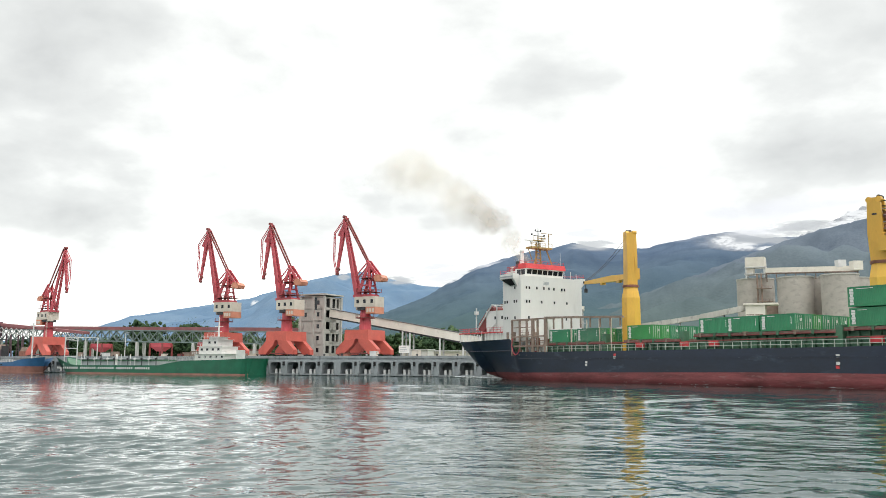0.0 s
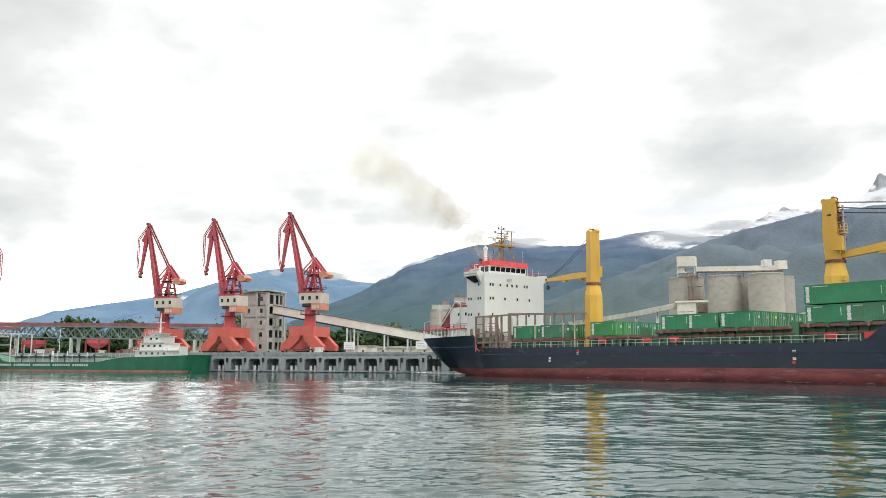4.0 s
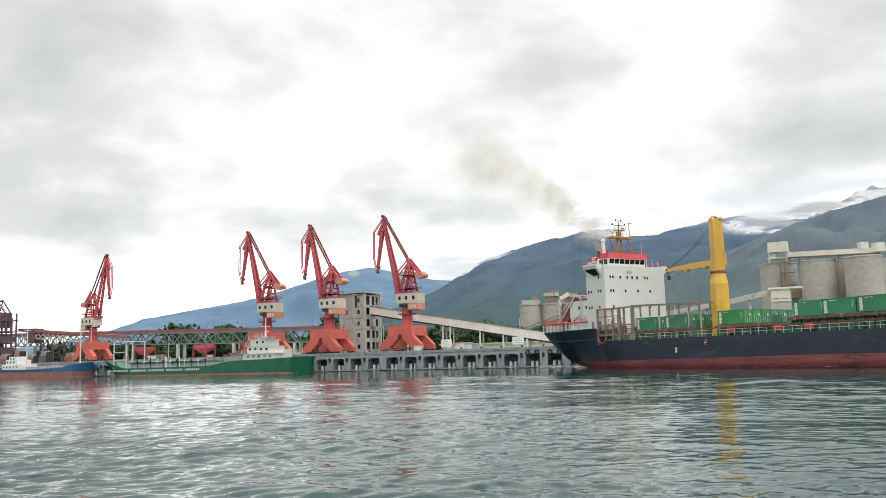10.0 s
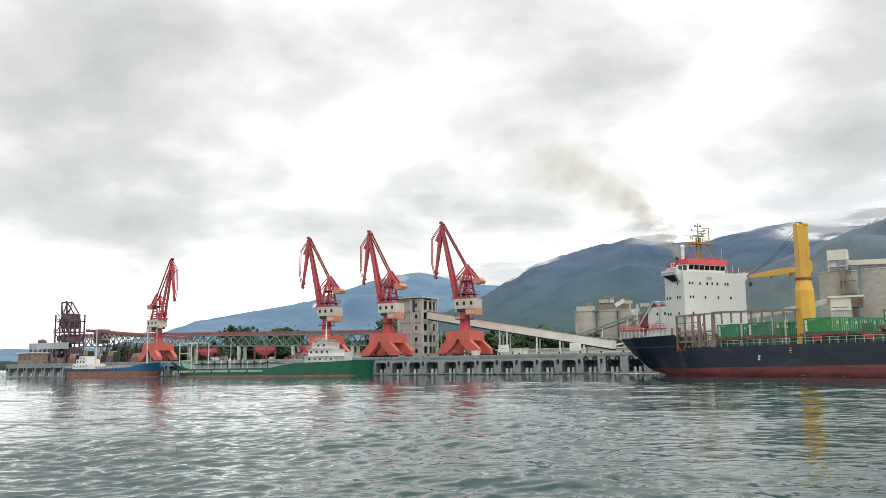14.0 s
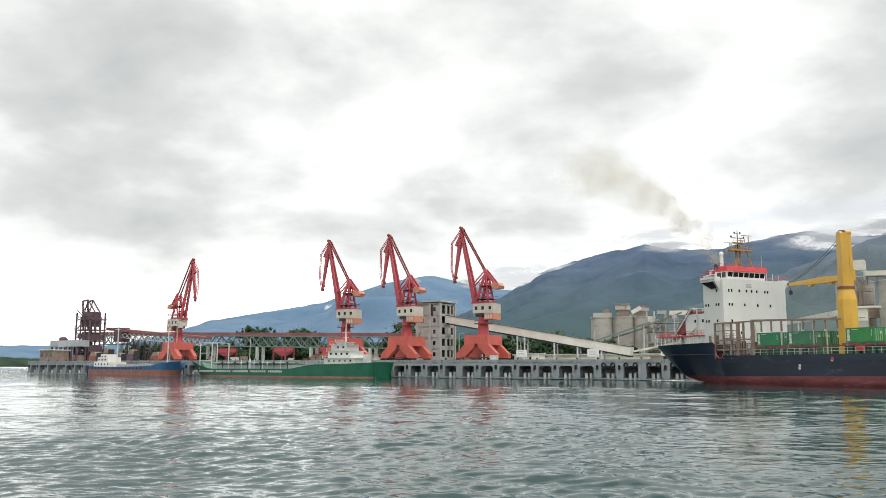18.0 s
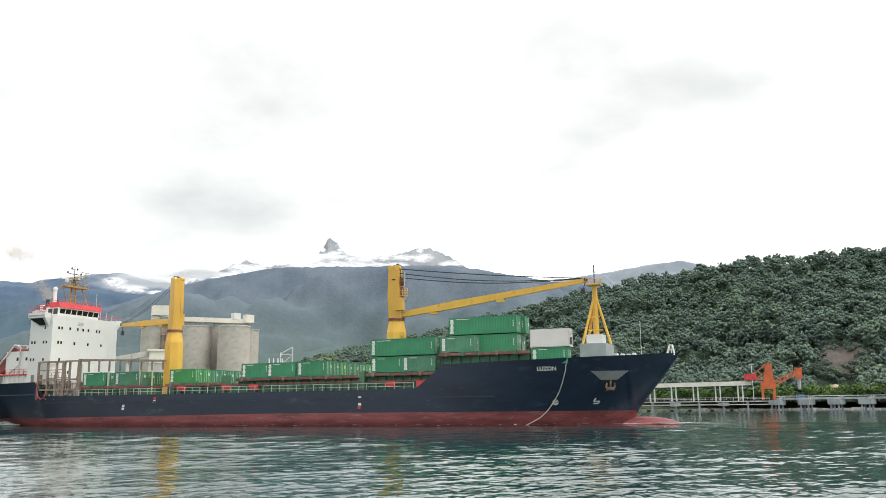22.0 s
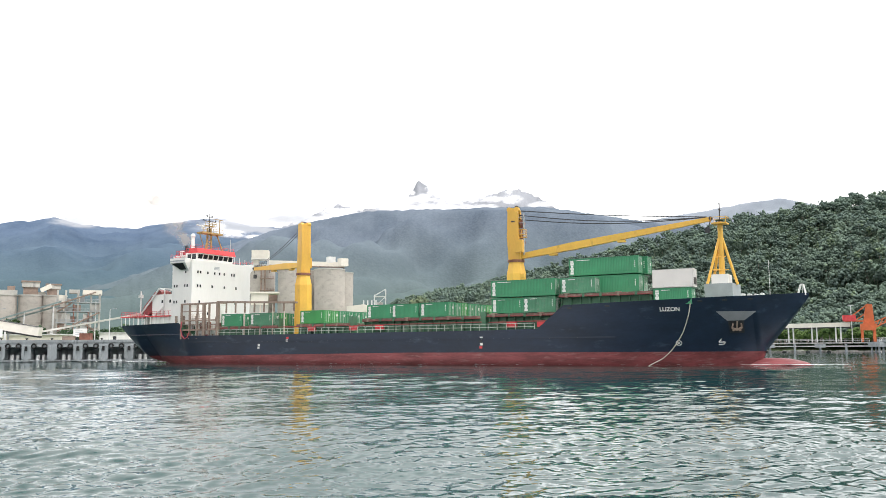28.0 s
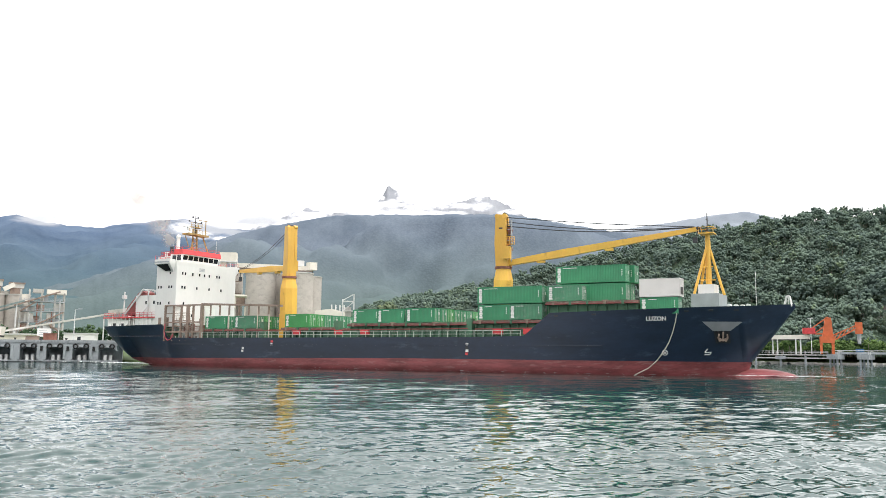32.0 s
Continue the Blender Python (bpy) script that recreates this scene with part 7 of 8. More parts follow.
# ---- steel hopper tower and galleries at the quay's far end ----
ht = thing("hopper_tower", "tall rusty purple-brown steel transfer tower with open frames", "tower", m=on_quay(-219.5, 24, QZ) @ Matrix.Diagonal((0.78, 1, 1, 1)))
for x in (-6.5, -2.2, 2.4, 6.5):
    for y in (-4, 4):
        bm = B()
        span(bm, (x - 0.3, y - 0.3, -0.5), (x + 0.3, y + 0.3, 23 if abs(x) > 4 else 21))
        part("column", bm, M["steelbrown"], ht)
for z, x0, x1 in ((4.5, -7, 7), (9.5, -7, 7), (14.5, -7, 7), (19.5, -4, 7)):
    bm = B()
    for y in (-4.4, 0.0, 4.4):
        span(bm, (x0, y - 0.2, z), (x1, y + 0.2, z + 0.5))
    for k in range(5):
        x = x0 + (x1 - x0) * k / 4
        span(bm, (x - 0.15, -4.4, z + 0.05), (x + 0.15, 4.4, z + 0.45))
    rail(bm, [(x0, -4.6, z + 0.6), (x1, -4.6, z + 0.6)], 1.1, 2.0, 2, 0.14)
    part("floor_frame", bm, M["steelbrown"], ht)
for x0, x1, z0, z1 in ((-2.0, 3.2, 16.5, 23.4), (-7.0, -3.0, 2.0, 4.4), (-1.5, 2.5, 10.2, 13.8), (2.0, 6.0, 0.0, 4.0), (-6.0, -3.5, 6.0, 9.4), (-5.6, -3.2, 11.0, 13.2), (3.4, 6.0, 5.1, 7.8), (3.0, 6.4, 10.1, 12.6)):
    bm = B()
    span(bm, (x0, -3.6, z0), (x1, 3.6, z1))
    part("hopper", bm, M["steelbrown"], ht, "purple-brown hopper casing")
bm = B()
for y in (-1.3, 1.3):
    beam(bm, (-4.5, y, 15), (-6.6, y, 28.6), 0.7)
    beam(bm, (-6.6, y, 28.6), (-1.5, y, 29.0), 0.6)
    beam(bm, (-1.5, y, 29.0), (6.5, y, 22.6), 0.5)
    beam(bm, (-5.0, y, 22), (-1.6, y, 28.8), 0.4)
    beam(bm, (-6.2, y, 24.0), (-1.0, y, 26.5), 0.35)
    beam(bm, (6.5, y, 22.6), (6.5, y, 14), 0.5)
part("head_frame", bm, M["steelbrown"], ht, "slanting head frame")
for k in range(5):
    bm = B()
    for y in (-4.3,):
        a, b = ((-6.5, 2.4) if k % 2 else (2.4, -6.5))
        beam(bm, (a, y, k * 5 - 0.3), (b, y, k * 5 + 4.4), 0.3)
    part("brace", bm, M["steelbrown"], ht)
g2 = thing("incline_gallery", "weathered red gallery with white lattice running to the tower", "conveyor", m=on_quay(0, 34, 0))
bm = B()
prism(bm, [(-219, 20.6), (-150, 15.2), (-150, 16.3), (-219, 21.9)], -1.8, 1.8)
part("casing", bm, M["redsheet"], g2)
bm = B()
for i in range(20):
    x0, x1 = -218 + i * 3.3, -218 + (i + 1) * 3.3
    z0, z1 = 20.1 - i * 0.26, 20.1 - (i + 1) * 0.26
    beam(bm, (x0, -1.8, z0 - 2.4), (x1, -1.8, z1), 0.2)
    beam(bm, (x0, -1.8, z0), (x1, -1.8, z1 - 2.4), 0.2)
    beam(bm, (x0, -1.8, z0 - 2.4), (x1, -1.8, z1 - 2.4), 0.3)
part("lattice", bm, M["lightgrey"], g2)
bm = B()
span(bm, (-212, -2.5, 15.0), (-207, 2.5, 21.5))
part("junction_house", bm, M["steelbrown"], g2)
for i, x in enumerate((-204, -196, -188, -180, -172, -164)):
    bm = B()
    top = 17.4 - (i + 2) * 0.62
    for y in (-1.8, 1.8):
        beam(bm, (x, y, 4.6), (x + 1.2, y, top), 0.4)
        beam(bm, (x + 2.4, y, 4.6), (x + 1.2, y, top), 0.4)
        beam(bm, (x + 0.4, y, 8.6), (x + 2.0, y, 8.6), 0.25)
    part("trestle", bm, M["steelbrown"], g2)
for i, (x, w, h) in enumerate(((-202, 5.0, 4.4), (-193, 3.6, 6.0), (-185, 5.6, 3.8), (-176, 4.0, 5.2), (-160, 5.0, 4.0))):
    mc = thing("quay_machine", "dark rusty conveyor machinery standing on the quay", "machine", "machines on the far quay", on_quay(x, 15, QZ))
    bm = B()
    span(bm, (-w / 2, -1.6, 0.0), (w / 2, 1.6, h * 0.6))
    part("body", bm, M["steelbrown" if i % 2 else "rust"], mc)
    bm = B()
    prism(bm, [(-w / 2, h * 0.6), (w / 2, h * 0.6), (w * 0.2, h), (-w * 0.3, h)], -1.2, 1.2)
    part("hood", bm, M["brown"], mc)
    for sx in (-1, 1):
        bm = B()
        span(bm, (sx * w * 0.6 - 0.15, -1.5, 0), (sx * w * 0.6 + 0.15, 1.5, h * 0.9))
        part("frame_post", bm, M["dark"], mc)
lg = thing("stacker_gallery", "grey raised conveyor box on steel legs at the quay end", "conveyor", m=on_quay(0, 16, QZ))
bm = B()
span(bm, (-234, -2.6, 6.9), (-212, 2.6, 9.8))
part("casing", bm, M["grey"], lg)
bm = B()
blob(bm, (-228, 0, 10.4), (2.6, 1.6, 1.3), 2, 0.2, 3)
part("drive_cover", bm, M["steelbrown"], lg)
for x in (-233, -229.5, -226, -222, -218, -214):
    bm = B()
    for y in (-2.2, 2.2):
        span(bm, (x - 0.35, y - 0.35, -0.2), (x + 0.35, y + 0.35, 6.9))
    part("leg", bm, M["steelbrown"], lg)
bm = B()
span(bm, (-224, -2.0, 0), (-214, 2.0, 3.0))
part("machine_skirt", bm, M["brown"], lg)
sub = thing("substation", "square brown-grey building at the quay end", "building", m=on_quay(-223.4, 9, QZ))
bm = B()
span(bm, (-5.0, -4, -0.2), (5.0, 4, 5.0))
part("wall", bm, M["brown"], sub)
bm = B()
span(bm, (-5.5, -4.5, 5.0), (5.5, 4.5, 5.4))
part("roof", bm, M["gallery"], sub)
for x in (-3.5, 0.0, 3.5):
    bm = B()
    span(bm, (x - 0.8, -4.05, 2.2), (x + 0.8, -3.98, 3.8))
    part("window", bm, M["window"], sub)
# red hoppers and clutter on the quay
for s in (-124, -93, -150, -70):
    hp = thing("quay_hopper", "red steel receiving hopper standing on the quay", "hopper", "quay hoppers", on_quay(s, 20, QZ))
    bm = B()
    vs = []
    for z, r in ((2.2, 1.2), (3.8, 2.9), (5.2, 3.0)):
        vs.append([bm.verts.new((x * r, y * r * 0.8, z)) for x, y in ((-1, -1), (1, -1), (1, 1), (-1, 1))])
    for a, b in zip(vs, vs[1:]):
        for i in range(4):
            bm.faces.new((a[i], a[(i + 1) % 4], b[(i + 1) % 4], b[i]))
    part("bin", bm, M["cranepale"], hp)
    for sx in (-1, 1):
        for sy in (-1, 1):
            bm = B()
            span(bm, (sx * 3.0 - 0.25, sy * 2.4 - 0.25, 0), (sx * 3.0 + 0.25, sy * 2.4 + 0.25, 5.0))
            part("leg", bm, M["darkred"], hp)
shed = thing("quay_shed", "low cream storage shed with red roof edge", "building", m=on_quay(-82, 44, 4.6))
bm = B()
span(bm, (-14, -4, 0), (14, 4, 3.6))
part("wall", bm, M["gallery"], shed)
bm = B()
prism(bm, [(-14.5, 3.6), (14.5, 3.6), (14.5, 4.2), (-14.5, 4.2)], -4.5, 4.5)
part("roof", bm, M["redsheet"], shed)
rng = random.Random(4)
for k in range(46):
    s = -215 + k * 6.3
    bm = B()
    tube(bm, (0, 0, 0), (0, 0, 0.55), 0.22, n=8)
    tube(bm, (0, 0, 0.55), (0, 0, 0.75), 0.34, n=8)
    ob = alone("bollard", bm, M["dark"], "dark mooring bollard on the quay edge", "bollard", "bollards")
    ob.matrix_world = on_quay(s, 0.9, QZ)
for s in (-108, -60, -12, 36, 66):
    lp = thing("lamp_post", "slender grey quay lamp post", "lamp", "quay lamp posts", on_quay(s, 17, QZ))
    bm = B()
    tube(bm, (0, 0, 0), (0, 0, 9), 0.14, 0.09, 8)
    part("pole", bm, M["lightgrey"], lp)
    bm = B()
    beam(bm, (0, 0, 9), (1.3, 0, 9.2), 0.12)
    span(bm, (1.0, -0.2, 9.1), (1.8, 0.2, 9.3))
    part("lamp_head", bm, M["grey"], lp)
for k in range(16):
    s = rng.uniform(-118, 70)
    w, d, h = rng.uniform(1.2, 3.4), rng.uniform(1.2, 2.4), rng.uniform(0.8, 2.0)
    bm = B()
    span(bm, (-w / 2, -d / 2, 0), (w / 2, d / 2, h))
    span(bm, (-w / 2 - 0.1, -d / 2 - 0.1, h), (w / 2 + 0.1, d / 2 + 0.1, h + 0.1))
    ob = alone("crate", bm, M[rng.choice(("cabin", "darkred", "brown", "lightgrey", "rust"))], "weathered steel crate standing on the quay", "crate", "crates on the quay")
    ob.matrix_world = on_quay(s, rng.uniform(3.0, 4.2), QZ, rng.uniform(-8, 8))


# ---- trees ----
def leaf_material(name, low, high, bright, tree=0.16):
    """Foliage: one tint a tree, a shift from clump to clump, and leafy grain and relief."""
    m = bpy.data.materials.new(name)
    m.use_nodes = True
    nt, lk = m.node_tree.nodes, m.node_tree.links
    b = nt["Principled BSDF"]
    b.inputs["Roughness"].default_value = 0.85
    b.inputs["Specular IOR Level"].default_value = 0.05
    geo, co = nt.new("ShaderNodeNewGeometry"), nt.new("ShaderNodeTexCoord")
    vor, big, fine = nt.new("ShaderNodeTexVoronoi"), nt.new("ShaderNodeTexNoise"), nt.new("ShaderNodeTexNoise")
    vor.inputs["Scale"].default_value = tree
    big.inputs["Scale"].default_value, big.inputs["Detail"].default_value = 0.02, 3
    fine.inputs["Scale"].default_value, fine.inputs["Detail"].default_value, fine.inputs["Roughness"].default_value = 1.1, 4, 0.7
    for n in (vor, big, fine):
        lk.new(co.outputs["Object"], n.inputs["Vector"])
    sep = nt.new("ShaderNodeSeparateColor")
    lk.new(vor.outputs["Color"], sep.inputs[0])
    last = None
    for out, k in ((sep.outputs["Red"], 0.58), (geo.outputs["Random Per Island"], 0.16), (big.outputs["Fac"], 0.55), (fine.outputs["Fac"], 0.35)):
        s = nt.new("ShaderNodeMath")
        s.operation, s.inputs[1].default_value, s.inputs[2].default_value = "MULTIPLY_ADD", k, -0.32
        lk.new(out, s.inputs[0])
        if last:
            lk.new(last, s.inputs[2])
        last = s.outputs[0]
    r = nt.new("ShaderNodeValToRGB")
    r.color_ramp.elements[0].position, r.color_ramp.elements[0].color = 0.18, (*low, 1)
    r.color_ramp.elements[1].position, r.color_ramp.elements[1].color = 0.98, (*bright, 1)
    r.color_ramp.elements.new(0.76).color = (*high, 1)
    lk.new(last, r.inputs[0])
    lk.new(r.outputs[0], b.inputs["Base Color"])
    bp = nt.new("ShaderNodeBump")
    bp.inputs["Strength"].default_value, bp.inputs["Distance"].default_value = 0.35, 0.5
    lk.new(fine.outputs["Fac"], bp.inputs["Height"])
    lk.new(bp.outputs[0], b.inputs["Normal"])
    return m


def quads_mesh(name, co, material):
    """co: n x 4 x 3 corners."""
    n = len(co)
    me = bpy.data.meshes.new(name)
    me.vertices.add(n * 4)
    me.vertices.foreach_set("co", co.astype(np.float32).ravel())
    me.loops.add(n * 4)
    me.loops.foreach_set("vertex_index", np.arange(n * 4, dtype=np.int32))
    me.polygons.add(n)
    me.polygons.foreach_set("loop_start", np.arange(0, n * 4, 4, dtype=np.int32))
    me.update(calc_edges=True)
    me.materials.append(material)
    return me


def crowns(at, height, leaves, size, rng, slim=0.42):
    """Leaf clumps for many trees: lobed crowns with gaps, as n x 4 x 3 corners."""
    out = []
    n = len(at)
    lobes = 5
    off = rng.normal(0, 1, (n, lobes, 3))
    off /= np.linalg.norm(off, axis=2, keepdims=True)
    off *= np.array([0.26, 0.26, 0.20]) * height[:, None, None] * rng.uniform(0.5, 1.1, (n, lobes, 1))
    off[:, 0] = 0
    off[:, :, 2] += height[:, None] * 0.66
    rad = height[:, None] * slim * rng.uniform(0.42, 0.72, (n, lobes))
    per = leaves // lobes
    d = rng.normal(0, 1, (n, lobes, per, 3))
    d /= np.linalg.norm(d, axis=3, keepdims=True)
    d[..., 2] = np.abs(d[..., 2]) * 0.85 - 0.15
    p = at[:, None, None, :] + off[:, :, None, :] + d * rad[:, :, None, None] * rng.uniform(0.75, 1.1, (n, lobes, per, 1))
    p = p.reshape(-1, 3)
    nrm = d.reshape(-1, 3) * 0.6 + rng.normal(0, 0.25, p.shape) + np.array([0, 0, 0.65])
    nrm /= np.linalg.norm(nrm, axis=1, keepdims=True)
    a = np.cross(nrm, rng.normal(0, 1, p.shape))
    a /= np.linalg.norm(a, axis=1, keepdims=True) + 1e-9
    b = np.cross(nrm, a)
    s = size * rng.uniform(0.6, 1.3, (len(p), 1))
    return np.stack([p - a * s, p - b * s * 0.6, p + a * s, p + b * s * 0.6], 1)


# a clump of leaves: six corners, eight faces
TUFT_V = np.array([(1, 0, 0), (-1, 0, 0), (0, 1, 0), (0, -1, 0), (0, 0, 1), (0, 0, -1)], float)
TUFT_F = np.array([(0, 2, 4), (2, 1, 4), (1, 3, 4), (3, 0, 4), (2, 0, 5), (1, 2, 5), (3, 1, 5), (0, 3, 5)])


def clump_mesh(name, at, height, rng, slim, material, lobes=30, full=1.0):
    """Crowns of many trees, each built of small uneven leaf clumps round a few boughs, with gaps."""
    n, boughs = len(at), 7
    wide = height * slim * 0.62
    d = rng.normal(0, 1, (n, boughs, 3))
    d /= np.linalg.norm(d, axis=2, keepdims=True)
    d[:, 0] = (0, 0, 0.9)
    bough = d * np.stack([wide, wide, height * 0.26], 1)[:, None] * rng.uniform(0.45, 0.8, (n, boughs, 1))
    e = rng.normal(0, 1, (n, lobes, 3))
    e /= np.linalg.norm(e, axis=2, keepdims=True)
    off = bough[:, np.arange(lobes) % boughs] + e * (wide * 0.5)[:, None, None] * np.array([1, 1, 0.85]) * rng.uniform(0.6, 1.1, (n, lobes, 1))
    off[:, :, 2] += height[:, None] * 0.62
    rad = wide[:, None] * rng.uniform(0.13, 0.30, (n, lobes)) * (30.0 / lobes) ** 0.33 * full
    turn = rng.normal(0, 1, (n, lobes, 3, 3))
    turn = np.linalg.qr(turn)[0]
    v = np.einsum("vk,nlkj->nlvj", TUFT_V, turn) * rng.uniform(0.55, 1.35, (n, lobes, 6, 1)) * rad[:, :, None, None]
    v = (v + off[:, :, None] + at[:, None, None]).reshape(-1, 3)
    f = (TUFT_F[None] + np.arange(n * lobes)[:, None, None] * 6).reshape(-1, 3)
    me = bpy.data.meshes.new(name)
    me.vertices.add(len(v))
    me.vertices.foreach_set("co", v.astype(np.float32).ravel())
    me.loops.add(f.size)
    me.loops.foreach_set("vertex_index", f.ravel().astype(np.int32))
    me.polygons.add(len(f))
    me.polygons.foreach_set("loop_start", np.arange(0, f.size, 3, dtype=np.int32))
    me.polygons.foreach_set("use_smooth", np.ones(len(f), bool))
    me.update(calc_edges=True)
    me.materials.append(material)
    return me


def trunks(at, height, rng, width=0.03):
    """Four-sided tapering trunks, as quads."""
    w = height * width
    out = []
    top = at + np.stack([rng.normal(0, 0.03, len(at)) * height, rng.normal(0, 0.03, len(at)) * height, height * 0.72], 1)
    c = [(-1, -1), (1, -1), (1, 1), (-1, 1)]
    for (i, j), (k, l) in zip(c, c[1:] + c[:1]):
        q0 = at + np.stack([i * w / 2, j * w / 2, w * 0 - 0.5], 1)
        q1 = at + np.stack([k * w / 2, l * w / 2, w * 0 - 0.5], 1)
        q2 = top + np.stack([k * w / 5, l * w / 5, w * 0], 1)
        q3 = top + np.stack([i * w / 5, j * w / 5, w * 0], 1)
        out.append(np.stack([q0, q1, q2, q3], 1))
    return np.concatenate(out)


# hill leaves are lightened and greyed: haze over the hill is in their colour
M["leaf_hill"] = leaf_material("hazed_forest_leaves", (0.090, 0.126, 0.112), (0.142, 0.192, 0.146), (0.200, 0.262, 0.135))
M["leaf_dark"] = leaf_material("dark_tree_leaves", (0.024, 0.050, 0.028), (0.075, 0.120, 0.060), (0.11, 0.16, 0.07))
M["leaf_shore"] = leaf_material("shore_leaves", (0.045, 0.080, 0.028), (0.13, 0.20, 0.065), (0.20, 0.27, 0.08))
M["leaf_grey"] = leaf_material("grey_green_leaves", (0.080, 0.112, 0.075), (0.160, 0.200, 0.120), (0.21, 0.24, 0.13))
M["bark"] = mat("pale_bark", (0.20, 0.17, 0.14), 0.9, var=0.3, scale=0.5)


def plant(name, label, at, height, leaves, size, leaf, seed, slim=0.42, width=0.03, lobes=0, full=1.0):
    rng = np.random.default_rng(seed)
    ob = tagged(new(name, quads_mesh(name, crowns(at, height, leaves, size, rng, slim), leaf)), label, "trees", kind="stuff")
    if lobes:
        crown = new("crowns", clump_mesh("crowns", at, height, rng, slim * 1.05, leaf, lobes, full))
        crown.parent = ob
        tagged(crown, "rounded leafy crowns", kind="stuff")
    stem = new("trunks", quads_mesh("trunks", trunks(at, height, rng, width), M["bark"]))
    stem.parent = ob
    tagged(stem, "pale trunks", kind="stuff")
    return ob


rng = np.random.default_rng(9)
co = np.empty(len(forest_hill.data.vertices) * 3, np.float32)
forest_hill.data.vertices.foreach_get("co", co)
ncol = len(np.arange(G_AZ[0], G_AZ[-1] + 1e-6, 0.12))
hill = co.reshape(-1, ncol, 3)[:60]
use = int((73 - G_AZ[0]) / 0.12)
spots = []
for _ in range(6000):
    i, j = rng.uniform(0, 58.6), rng.uniform(0, use)
    i0, j0 = int(i), int(j)
    fi, fj = i - i0, j - j0
    p = (hill[i0, j0] * (1 - fi) + hill[i0 + 1, j0] * fi) * (1 - fj) + (hill[i0, j0 + 1] * (1 - fi) + hill[i0 + 1, j0 + 1] * fi) * fj
    az = math.degrees(math.atan2(p[0], p[1]))
    el = math.degrees(math.atan2(p[2], math.hypot(p[0], p[1])))
    # the bare earth slip has no trees
    if ((az - 66.5) / 1.7) ** 2 + ((el - 2.9) / 1.1) ** 2 < 1 or (abs(az - 66.4) < 1.6 and el < 2.4):
        continue
    spots.append(p)
spots = np.array(spots)
hts = rng.uniform(8, 15, len(spots))
plant("hill_forest", "dense dark green tropical forest with uneven crowns", spots, hts, 10, 0.36, M["leaf_hill"], 10, 0.57, 0.012, 35, 1.12)
ridge_at = hill[58, :use:4] + np.array([0, 0, -3.0])
plant("ridge_trees", "tall thin trees standing along the hill crest", ridge_at + rng.normal(0, 3, ridge_at.shape) * np.array([1, 1, 0.2]), rng.uniform(8, 16, len(ridge_at)), 30, 0.34, M["leaf_hill"], 12, 0.34, 0.022, 28, 1.05)
crest_at = hill[58, :use:2] + np.array([0, 0, -3.0])
plant("crest_undergrowth", "dense low trees along the hill crest", crest_at + rng.normal(0, 2, crest_at.shape) * np.array([1, 1, 0.1]), rng.uniform(5, 9.5, len(crest_at)), 20, 0.34, M["leaf_hill"], 13, 0.56, 0.02, 28, 1.1)
# shore scrub under the hill and behind the jetty
n_ = 560
t_ = rng.uniform(0, 1, n_)
base = np.array([[230, 330, 4.0]]) * (1 - t_[:, None]) + np.array([[425, 135, 4.0]]) * t_[:, None]
base += np.stack([rng.uniform(-6, 42, n_), rng.uniform(-6, 42, n_), np.zeros(n_)], 1)
plant("shore_scrub", "bright green scrub and small trees along the shore", base, rng.uniform(3.0, 8.5, n_), 40, 0.42, M["leaf_shore"], 14, 0.72, 0.03, 26)
# trees behind the quay
n_ = 520
sb = np.stack([rng.uniform(-235, 130, n_), rng.uniform(58, 120, n_)], 1)
low_ = sb[:, 0] > 10
sb[low_, 1] += 12
at = np.array([list(QUAY @ Vector((s, b, 4.0))) for s, b in sb])
plant("quay_trees", "dark green trees behind the quay", at, rng.uniform(5, 12.5, n_) * np.where(low_, 0.68, 1.0), 60, 0.35, M["leaf_dark"], 16, 0.80, 0.03, 64)
for s, b, h in ((-176, 90, 21.5), (-152, 95, 20.5), (-68, 70, 20)):
    at = np.array([list(QUAY @ Vector((s + dx, b + dy, 4.0))) for dx, dy in ((-3.5, 0), (2.5, 1), (6, -1), (-7, 1))])
    plant("tall_trees", "tall dark spreading trees above the conveyor bridge", at, np.array([h, h * 0.95, h * 0.85, h * 0.85]), 160, 0.35, M["leaf_dark"], int(s + 400), 0.60, 0.03, 110)
n_ = 60
at = np.array([list(polar(rng.uniform(30.5, 39), rng.uniform(395, 440), 4.0)) for _ in range(n_)])
plant("works_trees", "feathery grey-green trees beside the works", at, rng.uniform(10, 21, n_), 120, 0.4, M["leaf_grey"], 18, 0.50, 0.02, 60)
at = np.array([list(polar(31.3 + 0.5 * k, 470 + 6 * k, 8.0)) for k in range(4)])
plant("feathery_trees", "tall pale feathery trees with thin crowns", at, np.array([22.0, 30.0, 29.0, 24.0]), 420, 0.42, M["leaf_grey"], 19, 0.42, 0.015, 40)
# the slip of bare earth with a pale rock at its foot
bm = B()
rr = random.Random(8)
seen = {}
for i in range(0, 40):
    for j in range(use):
        quad = []
        for a, b in ((i, j), (i, j + 1), (i + 1, j + 1), (i + 1, j)):
            p = hill[a, b]
            az = math.degrees(math.atan2(p[0], p[1]))
            el = math.degrees(math.atan2(p[2], math.hypot(p[0], p[1])))
            if ((az - 66.5) / 1.7) ** 2 + ((el - 2.9) / 1.15) ** 2 > 1.05:
                break
            if (a, b) not in seen:
                seen[a, b] = bm.verts.new((p[0] - 0.9, p[1] - 0.9, p[2] + 0.8 + rr.uniform(0, 0.7)))
            quad.append(seen[a, b])
        if len(quad) == 4:
            bm.faces.new(quad)
